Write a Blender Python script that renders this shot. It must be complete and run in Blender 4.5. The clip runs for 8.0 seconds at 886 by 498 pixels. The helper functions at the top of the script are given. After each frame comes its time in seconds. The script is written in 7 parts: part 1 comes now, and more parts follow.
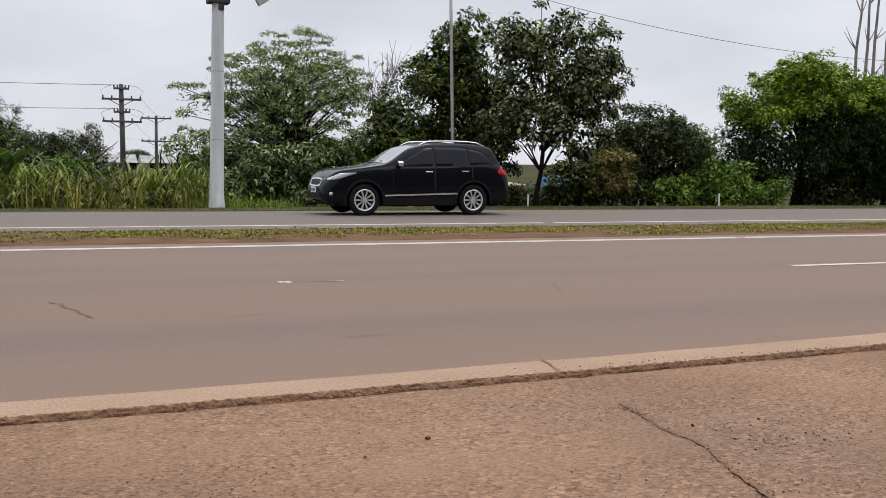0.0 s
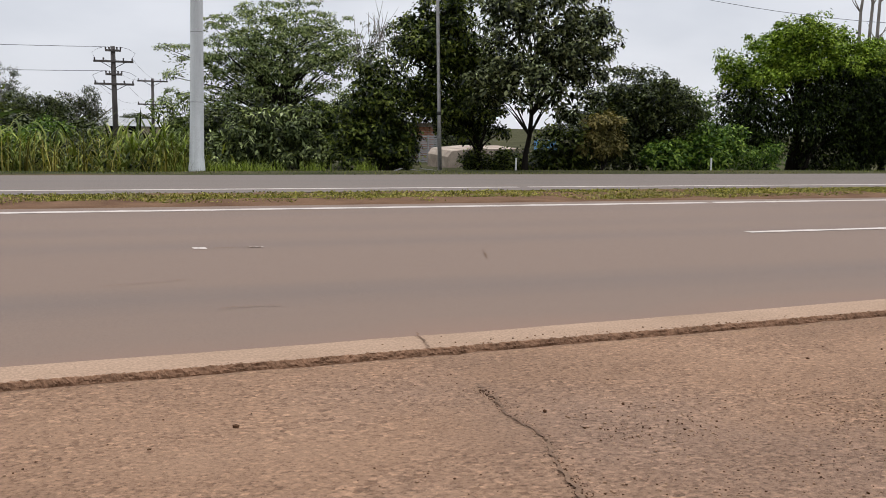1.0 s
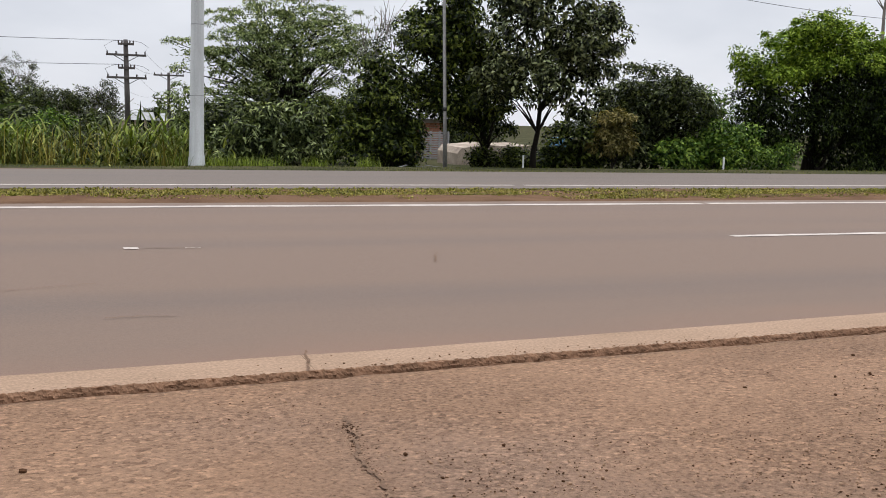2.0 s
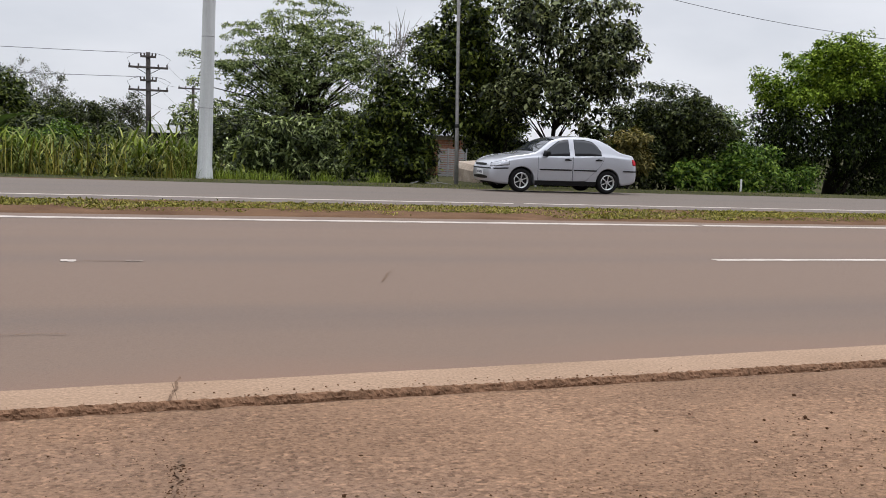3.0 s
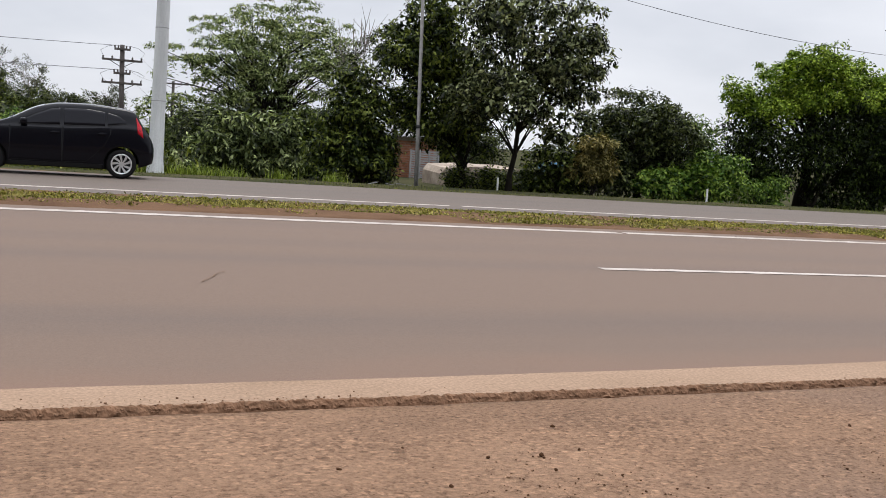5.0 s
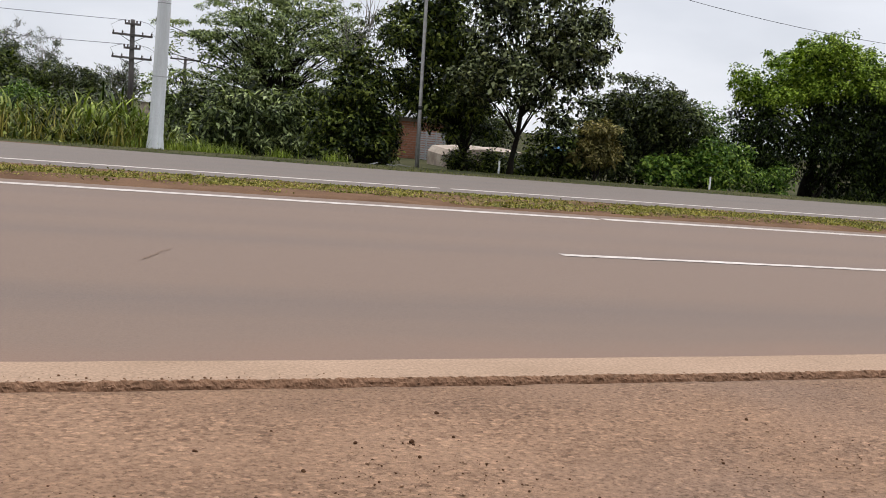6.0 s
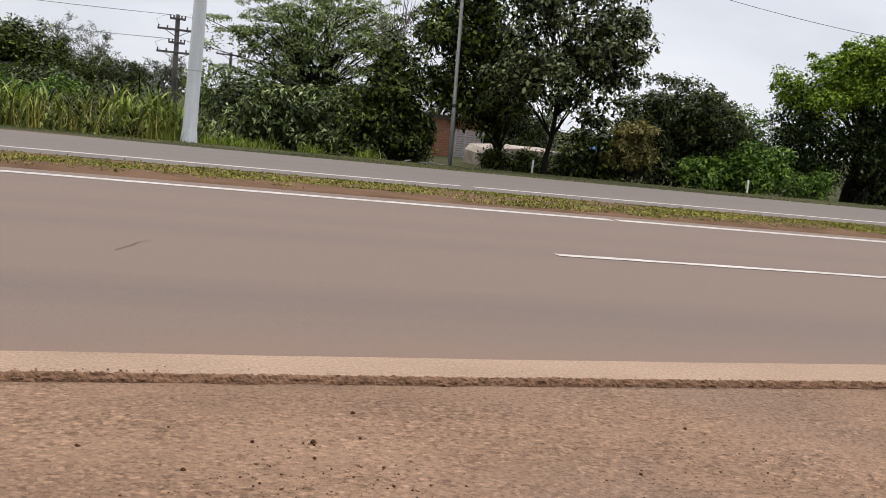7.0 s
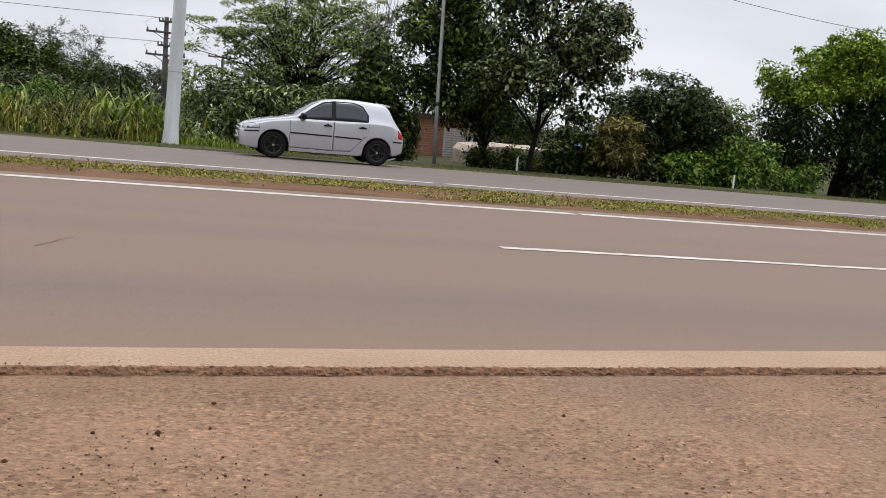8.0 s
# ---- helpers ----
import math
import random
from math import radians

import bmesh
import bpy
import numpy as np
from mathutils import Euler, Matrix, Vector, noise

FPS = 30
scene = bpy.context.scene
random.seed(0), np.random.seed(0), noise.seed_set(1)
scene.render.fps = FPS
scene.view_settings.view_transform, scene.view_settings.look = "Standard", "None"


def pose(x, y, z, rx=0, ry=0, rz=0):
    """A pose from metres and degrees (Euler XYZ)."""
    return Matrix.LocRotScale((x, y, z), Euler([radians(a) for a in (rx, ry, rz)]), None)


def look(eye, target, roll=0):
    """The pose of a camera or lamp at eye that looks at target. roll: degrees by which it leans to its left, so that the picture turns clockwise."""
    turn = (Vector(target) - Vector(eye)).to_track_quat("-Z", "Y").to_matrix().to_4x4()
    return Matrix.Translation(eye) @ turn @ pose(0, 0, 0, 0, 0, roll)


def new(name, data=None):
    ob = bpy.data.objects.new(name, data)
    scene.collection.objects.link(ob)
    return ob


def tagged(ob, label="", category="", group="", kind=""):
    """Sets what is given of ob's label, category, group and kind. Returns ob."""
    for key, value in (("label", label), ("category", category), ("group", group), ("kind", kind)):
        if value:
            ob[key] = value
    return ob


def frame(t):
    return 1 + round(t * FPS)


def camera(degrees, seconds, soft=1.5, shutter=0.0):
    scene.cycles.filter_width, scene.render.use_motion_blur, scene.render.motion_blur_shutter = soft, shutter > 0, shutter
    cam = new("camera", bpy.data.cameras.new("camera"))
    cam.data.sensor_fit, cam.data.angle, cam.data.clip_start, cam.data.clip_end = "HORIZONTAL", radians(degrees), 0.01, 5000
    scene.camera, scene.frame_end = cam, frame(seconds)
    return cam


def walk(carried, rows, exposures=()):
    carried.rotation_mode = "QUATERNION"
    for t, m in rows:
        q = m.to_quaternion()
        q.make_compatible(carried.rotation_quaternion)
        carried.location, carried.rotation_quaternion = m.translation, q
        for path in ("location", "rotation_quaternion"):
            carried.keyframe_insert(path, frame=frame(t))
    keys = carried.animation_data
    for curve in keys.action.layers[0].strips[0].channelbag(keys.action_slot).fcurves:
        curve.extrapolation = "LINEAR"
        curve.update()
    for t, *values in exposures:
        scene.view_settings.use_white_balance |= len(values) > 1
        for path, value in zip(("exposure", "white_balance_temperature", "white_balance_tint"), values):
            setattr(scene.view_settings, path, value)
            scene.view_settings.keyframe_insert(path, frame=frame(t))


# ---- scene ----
ROWS = [
    (0, pose(-2.153, -8.753, 1.058, 85.261, 0, -22.495) @ pose(0, 0, 0, 0, 0, 0.824)),
    (0.1, pose(-2.070, -8.726, 1.055, 85.493, 0, -22.531) @ pose(0, 0, 0, 0, 0, 0.785)),
    (0.2, pose(-1.987, -8.698, 1.052, 85.487, 0, -22.510) @ pose(0, 0, 0, 0, 0, 0.746)),
    (0.3, pose(-1.904, -8.670, 1.049, 85.156, 0, -22.789) @ pose(0, 0, 0, 0, 0, 0.706)),
    (0.4, pose(-1.821, -8.643, 1.047, 85.036, 0, -22.940) @ pose(0, 0, 0, 0, 0, 0.667)),
    (0.5, pose(-1.738, -8.615, 1.044, 84.442, 0, -22.956) @ pose(0, 0, 0, 0, 0, 0.627)),
    (0.6, pose(-1.668, -8.627, 1.052, 84.013, 0, -22.782) @ pose(0, 0, 0, 0, 0, 0.675)),
    (0.7, pose(-1.598, -8.640, 1.060, 83.898, 0, -22.510) @ pose(0, 0, 0, 0, 0, 0.723)),
    (0.8, pose(-1.528, -8.652, 1.068, 83.504, 0, -22.337) @ pose(0, 0, 0, 0, 0, 0.771)),
    (0.9, pose(-1.458, -8.665, 1.076, 83.899, 0, -21.879) @ pose(0, 0, 0, 0, 0, 0.820)),
    (1, pose(-1.345, -8.580, 1.031, 83.299, 0, -22.202) @ pose(0, 0, 0, 0, 0, 0.935)),
    (1.1, pose(-1.281, -8.555, 1.033, 82.917, 0, -22.085) @ pose(0, 0, 0, 0, 0, 1.033)),
    (1.2, pose(-1.217, -8.530, 1.035, 82.946, 0, -21.802) @ pose(0, 0, 0, 0, 0, 1.131)),
    (2.3, pose(-0.390, -8.152, 1.011, 83.283, 0, -20.319) @ pose(0, 0, 0, 0, 0, 1.736)),
    (2.5, pose(-0.270, -8.128, 1.006, 83.417, 0, -19.567) @ pose(0, 0, 0, 0, 0, 2.080)),
    (2.6, pose(-0.203, -8.104, 1.005, 83.037, 0, -19.404) @ pose(0, 0, 0, 0, 0, 2.135)),
    (2.7, pose(-0.137, -8.081, 1.003, 83.041, 0, -19.087) @ pose(0, 0, 0, 0, 0, 2.190)),
    (2.8, pose(-0.070, -8.057, 1.002, 83.092, 0, -19.172) @ pose(0, 0, 0, 0, 0, 2.245)),
    (2.9, pose(-0.004, -8.033, 1.000, 83.536, 0, -19.254) @ pose(0, 0, 0, 0, 0, 2.300)),
    (3, pose(0.063, -8.010, 0.998, 84.032, 0, -19.552) @ pose(0, 0, 0, 0, 0, 2.355)),
    (3.1, pose(0.123, -7.987, 1.003, 83.938, 0, -19.946) @ pose(0, 0, 0, 0, 0, 2.306)),
    (3.2, pose(0.183, -7.965, 1.008, 84.543, 0, -19.966) @ pose(0, 0, 0, 0, 0, 2.258)),
    (3.3, pose(0.244, -7.943, 1.013, 84.266, 0, -20.416) @ pose(0, 0, 0, 0, 0, 2.210)),
    (3.4, pose(0.304, -7.920, 1.018, 84.275, 0, -20.680) @ pose(0, 0, 0, 0, 0, 2.162)),
    (3.5, pose(0.364, -7.898, 1.023, 84.186, 0, -20.932) @ pose(0, 0, 0, 0, 0, 2.114)),
    (3.6, pose(0.422, -7.892, 1.018, 83.968, 0, -20.902) @ pose(0, 0, 0, 0, 0, 2.236)),
    (3.7, pose(0.481, -7.886, 1.014, 84.006, 0, -20.789) @ pose(0, 0, 0, 0, 0, 2.357)),
    (3.8, pose(0.539, -7.880, 1.010, 83.990, 0, -20.728) @ pose(0, 0, 0, 0, 0, 2.479)),
    (3.9, pose(0.597, -7.874, 1.006, 83.946, 0, -20.667) @ pose(0, 0, 0, 0, 0, 2.601)),
    (4, pose(0.656, -7.868, 1.002, 84.263, 0, -20.378) @ pose(0, 0, 0, 0, 0, 2.722)),
    (4.1, pose(0.714, -7.855, 0.997, 83.806, 0, -20.446) @ pose(0, 0, 0, 0, 0, 2.875)),
    (4.2, pose(0.773, -7.842, 0.993, 83.765, 0, -20.286) @ pose(0, 0, 0, 0, 0, 3.029)),
    (4.3, pose(0.832, -7.829, 0.988, 83.742, 0, -19.967) @ pose(0, 0, 0, 0, 0, 3.182)),
    (4.4, pose(0.891, -7.816, 0.983, 83.597, 0, -19.940) @ pose(0, 0, 0, 0, 0, 3.335)),
    (4.5, pose(0.950, -7.803, 0.979, 83.869, 0, -19.820) @ pose(0, 0, 0, 0, 0, 3.488)),
    (4.7, pose(1.078, -7.766, 0.977, 84.265, 0, -20.134) @ pose(0, 0, 0, 0, 0, 3.682)),
    (5.8, pose(1.596, -7.824, 1.003, 83.516, 0, -19.516) @ pose(0, 0, 0, 0, 0, 4.951)),
    (6, pose(1.686, -7.886, 1.019, 83.192, 0, -19.483) @ pose(0, 0, 0, 0, 0, 5.163)),
    (6.2, pose(1.783, -7.875, 1.010, 83.091, 0, -19.343) @ pose(0, 0, 0, 0, 0, 5.323)),
    (6.3, pose(1.831, -7.870, 1.006, 83.109, 0, -19.186) @ pose(0, 0, 0, 0, 0, 5.403)),
    (6.5, pose(1.928, -7.859, 0.998, 83.176, 0, -18.599) @ pose(0, 0, 0, 0, 0, 5.563)),
    (6.7, pose(2.014, -7.873, 1.012, 83.218, 0, -17.590) @ pose(0, 0, 0, 0, 0, 5.765)),
    (6.8, pose(2.058, -7.880, 1.019, 83.199, 0, -17.228) @ pose(0, 0, 0, 0, 0, 5.865)),
    (7, pose(2.144, -7.894, 1.033, 82.890, 0, -17.014) @ pose(0, 0, 0, 0, 0, 6.067)),
    (7.2, pose(2.261, -7.883, 1.024, 82.877, 0, -17.107) @ pose(0, 0, 0, 0, 0, 6.011)),
    (7.3, pose(2.320, -7.878, 1.020, 82.940, 0, -17.102) @ pose(0, 0, 0, 0, 0, 5.983)),
    (7.5, pose(2.438, -7.866, 1.011, 82.808, 0, -16.995) @ pose(0, 0, 0, 0, 0, 5.927)),
    (7.7, pose(2.512, -7.900, 1.013, 83.050, 0, -16.637) @ pose(0, 0, 0, 0, 0, 5.693)),
    (7.8, pose(2.550, -7.917, 1.013, 83.060, 0, -16.702) @ pose(0, 0, 0, 0, 0, 5.576)),
    (8, pose(2.624, -7.950, 1.014, 82.915, 0, -17.028) @ pose(0, 0, 0, 0, 0, 5.343)),
]
cam = camera(46.4, 8.0, soft=0.7)
walk(cam, ROWS, ((0.0, -0.09), (0.5, -0.12), (1.2, -0.05), (2.5, -0.01), (3.5, -0.08), (4.5, 0.01), (8.0, 0.04)))

# ---- light: bright overcast ----
world = bpy.data.worlds.new("overcast_sky")
scene.world = world
world.use_nodes = True
SUN_EL, SUN_ROT = radians(68), radians(30)


def build_sky():
    nt = world.node_tree
    nt.nodes.clear()
    out = nt.nodes.new("ShaderNodeOutputWorld")
    bg = nt.nodes.new("ShaderNodeBackground")
    sky = nt.nodes.new("ShaderNodeTexSky")
    sky.sky_type, sky.sun_disc, sky.sun_elevation, sky.sun_rotation = "NISHITA", False, SUN_EL, SUN_ROT
    tc = nt.nodes.new("ShaderNodeTexCoord")
    mp = nt.nodes.new("ShaderNodeMapping")
    mp.inputs["Scale"].default_value = (1.0, 1.0, 2.6)
    n1 = nt.nodes.new("ShaderNodeTexNoise")
    n1.inputs["Scale"].default_value, n1.inputs["Detail"].default_value, n1.inputs["Roughness"].default_value = 3.2, 5.0, 0.5
    ramp = nt.nodes.new("ShaderNodeValToRGB")
    ramp.color_ramp.elements[0].position, ramp.color_ramp.elements[0].color = 0.30, (6.9, 7.2, 8.0, 1)
    ramp.color_ramp.elements[1].position, ramp.color_ramp.elements[1].color = 0.62, (9.0, 9.2, 9.9, 1)
    mix = nt.nodes.new("ShaderNodeMixRGB")
    mix.inputs["Fac"].default_value = 0.93
    nt.links.new(tc.outputs["Generated"], mp.inputs["Vector"])
    nt.links.new(mp.outputs["Vector"], n1.inputs["Vector"])
    nt.links.new(n1.outputs["Fac"], ramp.inputs["Fac"])
    nt.links.new(sky.outputs["Color"], mix.inputs["Color1"])
    nt.links.new(ramp.outputs["Color"], mix.inputs["Color2"])
    nt.links.new(mix.outputs["Color"], bg.inputs["Color"])
    # an overcast sky is brighter towards the zenith
    sep = nt.nodes.new("ShaderNodeSeparateXYZ")
    nt.links.new(tc.outputs["Generated"], sep.inputs["Vector"])
    rise = nt.nodes.new("ShaderNodeMapRange")
    for k, v in (("From Min", 0.22), ("From Max", 1.0), ("To Min", 1.0), ("To Max", 3.3)):
        rise.inputs[k].default_value = v
    nt.links.new(sep.outputs["Z"], rise.inputs["Value"])
    power = nt.nodes.new("ShaderNodeMath")
    power.operation = "MULTIPLY"
    power.inputs[1].default_value = 0.095
    nt.links.new(rise.outputs["Result"], power.inputs[0])
    nt.links.new(power.outputs["Value"], bg.inputs["Strength"])
    nt.links.new(bg.outputs["Background"], out.inputs["Surface"])


build_sky()
sun = new("sun", bpy.data.lights.new("sun", "SUN"))
sun.data.energy, sun.data.angle, sun.data.color = 1.1, radians(18), (1.0, 0.96, 0.9)
sun.matrix_basis = look((8, 14, 40), (0, 0, 0))


# ---- materials ----
def mat(name, rough=0.8, metal=0.0, spec=0.5):
    m = bpy.data.materials.new(name)
    m.use_nodes = True
    b = m.node_tree.nodes["Principled BSDF"]
    b.inputs["Roughness"].default_value, b.inputs["Metallic"].default_value = rough, metal
    b.inputs["Specular IOR Level"].default_value = spec
    return m, m.node_tree, b


def node(nt, kind, **values):
    n = nt.nodes.new(kind)
    for k, v in values.items():
        n.inputs[k.replace("_", " ")].default_value = v
    return n


def ramp_of(nt, fac, stops):
    r = nt.nodes.new("ShaderNodeValToRGB")
    while len(r.color_ramp.elements) < len(stops):
        r.color_ramp.elements.new(0.5)
    for e, (p, c) in zip(r.color_ramp.elements, stops):
        e.position, e.color = p, (*c, 1) if len(c) == 3 else c
    nt.links.new(fac, r.inputs["Fac"])
    return r.outputs["Color"]


def mixed(nt, a, b, fac, mode="MIX"):
    m = nt.nodes.new("ShaderNodeMixRGB")
    m.blend_type = mode
    for sock, v in (("Color1", a), ("Color2", b), ("Fac", fac)):
        if isinstance(v, (tuple, list)):
            m.inputs[sock].default_value = (*v, 1)
        elif isinstance(v, (int, float)):
            m.inputs[sock].default_value = v
        else:
            nt.links.new(v, m.inputs[sock])
    return m.outputs["Color"]


def noise_at(nt, scale, detail=4.0, stretch=(1, 1, 1), rough=0.55):
    tc = nt.nodes.new("ShaderNodeTexCoord")
    mp = nt.nodes.new("ShaderNodeMapping")
    mp.inputs["Scale"].default_value = stretch
    n = node(nt, "ShaderNodeTexNoise", Scale=scale, Detail=detail, Roughness=rough)
    nt.links.new(tc.outputs["Object"], mp.inputs["Vector"])
    nt.links.new(mp.outputs["Vector"], n.inputs["Vector"])
    return n.outputs["Fac"]


def bump(nt, b, height, strength, dist=0.01):
    n = nt.nodes.new("ShaderNodeBump")
    n.inputs["Strength"].default_value, n.inputs["Distance"].default_value = strength, dist
    nt.links.new(height, n.inputs["Height"])
    nt.links.new(n.outputs["Normal"], b.inputs["Normal"])


def surface(name, dark, light, scale=8.0, rough=0.85, fine=120.0, bumpy=0.3, dist=0.005, stretch=(1, 1, 1), metal=0.0, spec=0.2):
    """A two-scale mottled surface between two base colours."""
    m, nt, b = mat(name, rough, metal, spec)
    big = noise_at(nt, scale, 5, stretch)
    small = noise_at(nt, fine, 3)
    c = ramp_of(nt, big, [(0.3, dark), (0.7, light)])
    c2 = ramp_of(nt, small, [(0.3, (0.72, 0.72, 0.72)), (0.7, (1.12, 1.12, 1.12))])
    nt.links.new(mixed(nt, c, c2, 1.0, "MULTIPLY"), b.inputs["Base Color"])
    if bumpy:
        bump(nt, b, small, bumpy, dist)
    return m


def multiply_add(nt):
    n = nt.nodes.new("ShaderNodeMath")
    n.operation = "MULTIPLY_ADD"
    return n


def road_material(name, tint, warm, stone):
    """Worn asphalt under a film of red dust: aggregate, wheel paths along the road, dust drifts and cracks' stains."""
    m, nt, b = mat(name, 0.82, 0, 0.35)
    agg = noise_at(nt, 150.0, 2, (1, 1, 1), 0.7)
    agg2 = noise_at(nt, 55.0, 3)
    tc = nt.nodes.new("ShaderNodeTexCoord")
    sep = nt.nodes.new("ShaderNodeSeparateXYZ")
    nt.links.new(tc.outputs["Object"], sep.inputs["Vector"])
    skew = multiply_add(nt)
    nt.links.new(sep.outputs["X"], skew.inputs[0])
    skew.inputs[1].default_value = -0.055
    nt.links.new(sep.outputs["Y"], skew.inputs[2])
    wob = multiply_add(nt)
    nt.links.new(noise_at(nt, 1.4, 5, (0.5, 1, 1), 0.6), wob.inputs[0])
    wob.inputs[1].default_value = 0.9
    nt.links.new(skew.outputs[0], wob.inputs[2])
    path = noise_at(nt, 0.55, 2, (0.02, 1.6, 1))
    drift = noise_at(nt, 0.6, 6, (0.28, 1.0, 1))
    across = node(nt, "ShaderNodeMapRange")
    for k, val in (("From Min", -4.0), ("From Max", 4.0), ("To Min", 0.0), ("To Max", 1.0)):
        across.inputs[k].default_value = val
    nt.links.new(sep.outputs["Y"], across.inputs["Value"])
    lanes = ramp_of(nt, across.outputs["Result"], [(h, (g, g, g)) for h, g in ((0.05, 0.5), (0.13, 0.45), (0.20, 0.12), (0.26, 0.4), (0.31, 0.85), (0.37, 0.6), (0.47, 0.2), (0.60, 0.5), (0.70, 0.2), (0.80, 0.5), (0.92, 0.3))])
    blend = multiply_add(nt)
    nt.links.new(path, blend.inputs[0])
    blend.inputs[1].default_value = 1.1
    nt.links.new(lanes, blend.inputs[2])
    c = ramp_of(nt, blend.outputs[0], [(0.62, tint), (1.5, warm)])
    c = mixed(nt, c, warm, ramp_of(nt, drift, [(0.42, (0, 0, 0)), (0.72, (0.75, 0.75, 0.75))]))
    c = mixed(nt, c, ramp_of(nt, agg, [(0.32, (0.66, 0.66, 0.66)), (0.55, (1, 1, 1)), (0.75, (1.22, 1.2, 1.18))]), stone, "MULTIPLY")
    c = mixed(nt, c, ramp_of(nt, agg2, [(0.3, (0.9, 0.9, 0.9)), (0.7, (1.07, 1.07, 1.07))]), 1.0, "MULTIPLY")
    edge = node(nt, "ShaderNodeMapRange")
    for k, val in (("From Min", -3.05), ("From Max", -3.6), ("To Min", 0.0), ("To Max", 0.45)):
        edge.inputs[k].default_value = val
    nt.links.new(wob.outputs[0], edge.inputs["Value"])
    c = mixed(nt, c, (0.185, 0.100, 0.062), edge.outputs["Result"])
    nt.links.new(c, b.inputs["Base Color"])
    bump(nt, b, agg, 0.35, 0.004)
    return m


M = {}
M["asphalt"] = road_material("dusty_asphalt", (0.1135, 0.0800, 0.0615), (0.1445, 0.0950, 0.0668), 0.5)
M["asphalt_far"] = road_material("grey_asphalt", (0.101, 0.08008, 0.06656), (0.1184, 0.091, 0.07178), 0.35)


def shoulder_material():
    """Coarse old asphalt buried in red dust, with pale polished stones and dark pits."""
    m, nt, b = mat("dusty_shoulder", 0.95, 0, 0.2)
    vor = node(nt, "ShaderNodeTexVoronoi", Scale=58.0, Randomness=1.0)
    tc = nt.nodes.new("ShaderNodeTexCoord")
    mp = nt.nodes.new("ShaderNodeMapping")
    mp.inputs["Scale"].default_value = (0.8, 1.0, 1.0)
    nt.links.new(tc.outputs["Object"], mp.inputs["Vector"])
    nt.links.new(mp.outputs["Vector"], vor.inputs["Vector"])
    cell = nt.nodes.new("ShaderNodeSeparateColor")
    nt.links.new(vor.outputs["Color"], cell.inputs["Color"])
    grain = noise_at(nt, 62.0, 6, (0.85, 1, 1), 0.7)
    dust = noise_at(nt, 1.1, 6, (0.7, 1.0, 1), 0.6)
    patch_n = noise_at(nt, 0.35, 4)
    c = ramp_of(nt, dust, [(0.3, (0.213, 0.127, 0.078)), (0.52, (0.276, 0.165, 0.101)), (0.75, (0.316, 0.194, 0.121))])
    c = mixed(nt, c, (0.22, 0.143, 0.101), ramp_of(nt, patch_n, [(0.45, (0, 0, 0)), (0.6, (0.6, 0.6, 0.6))]))
    pits = ramp_of(nt, grain, [(0.36, (0.42, 0.40, 0.38)), (0.45, (0.88, 0.88, 0.87)), (0.56, (1.05, 1.05, 1.05)), (0.66, (1.4, 1.38, 1.34))])
    c = mixed(nt, c, pits, ramp_of(nt, dust, [(0.35, (1, 1, 1)), (0.7, (0.62, 0.62, 0.62))]), "MULTIPLY")
    chips = ramp_of(nt, cell.outputs["Red"], [(0.0, (0.60, 0.57, 0.55)), (0.18, (0.86, 0.85, 0.84)), (0.6, (1.0, 1.0, 1.0)), (0.82, (1.12, 1.12, 1.12)), (1.0, (1.45, 1.45, 1.44))])
    worn = noise_at(nt, 2.3, 5, (0.6, 1.0, 1), 0.65)
    c = mixed(nt, c, chips, ramp_of(nt, worn, [(0.36, (0.12, 0.12, 0.12)), (0.56, (0.95, 0.95, 0.95))]), "MULTIPLY")
    c = mixed(nt, c, ramp_of(nt, vor.outputs["Distance"], [(0.0, (1.12, 1.11, 1.1)), (0.5, (0.85, 0.85, 0.85))]), 0.6, "MULTIPLY")
    nt.links.new(c, b.inputs["Base Color"])
    bump(nt, b, grain, 1.0, 0.014)
    return m


M["shoulder"] = shoulder_material()
M["gutter"] = surface("gutter_concrete", (0.2625, 0.1733, 0.1124), (0.3261, 0.2194, 0.1473), 3.0, 0.9, 70.0, 0.4, 0.004, (0.41, 0.77, 0.68))
M["dirt"] = surface("dark_soil", (0.138, 0.076, 0.043), (0.250, 0.138, 0.081), 14.0, 0.98, 60.0, 0.9, 0.012)
M["red_soil"] = surface("red_soil", (0.09594, 0.0539, 0.03213), (0.1624, 0.09625, 0.05712), 1.6, 0.97, 60.0, 0.6, 0.01, spec=0.03)
M["field"] = surface("rough_grassland", (0.028, 0.032, 0.014), (0.075, 0.068, 0.034), 0.25, 0.95, 4.0, 0.5, 0.05, spec=0.02)
M["paint_line"] = surface("road_paint", (0.36, 0.305, 0.26), (0.54, 0.475, 0.425), 5.0, 0.75, 130.0, 0.25, 0.002)
M["crack_dust"] = surface("crack_dust", (0.12, 0.072, 0.045), (0.19, 0.118, 0.074), 25.0, 0.98, 90.0, 0.6)
M["stone"] = surface("loose_stone", (0.038, 0.019, 0.010), (0.115, 0.060, 0.034), 14.0, 0.97, 160.0, 0.4, spec=0.0)
M["pale_stone"] = surface("pale_chipping", (0.27, 0.170, 0.108), (0.41, 0.268, 0.178), 20.0, 0.95, 160.0, 0.3, spec=0.0)
M["concrete_pole"] = surface("pole_concrete", (0.44, 0.45, 0.445), (0.70, 0.71, 0.705), 2.2, 0.85, 90.0, 0.25, 0.004, (1, 1, 0.12))
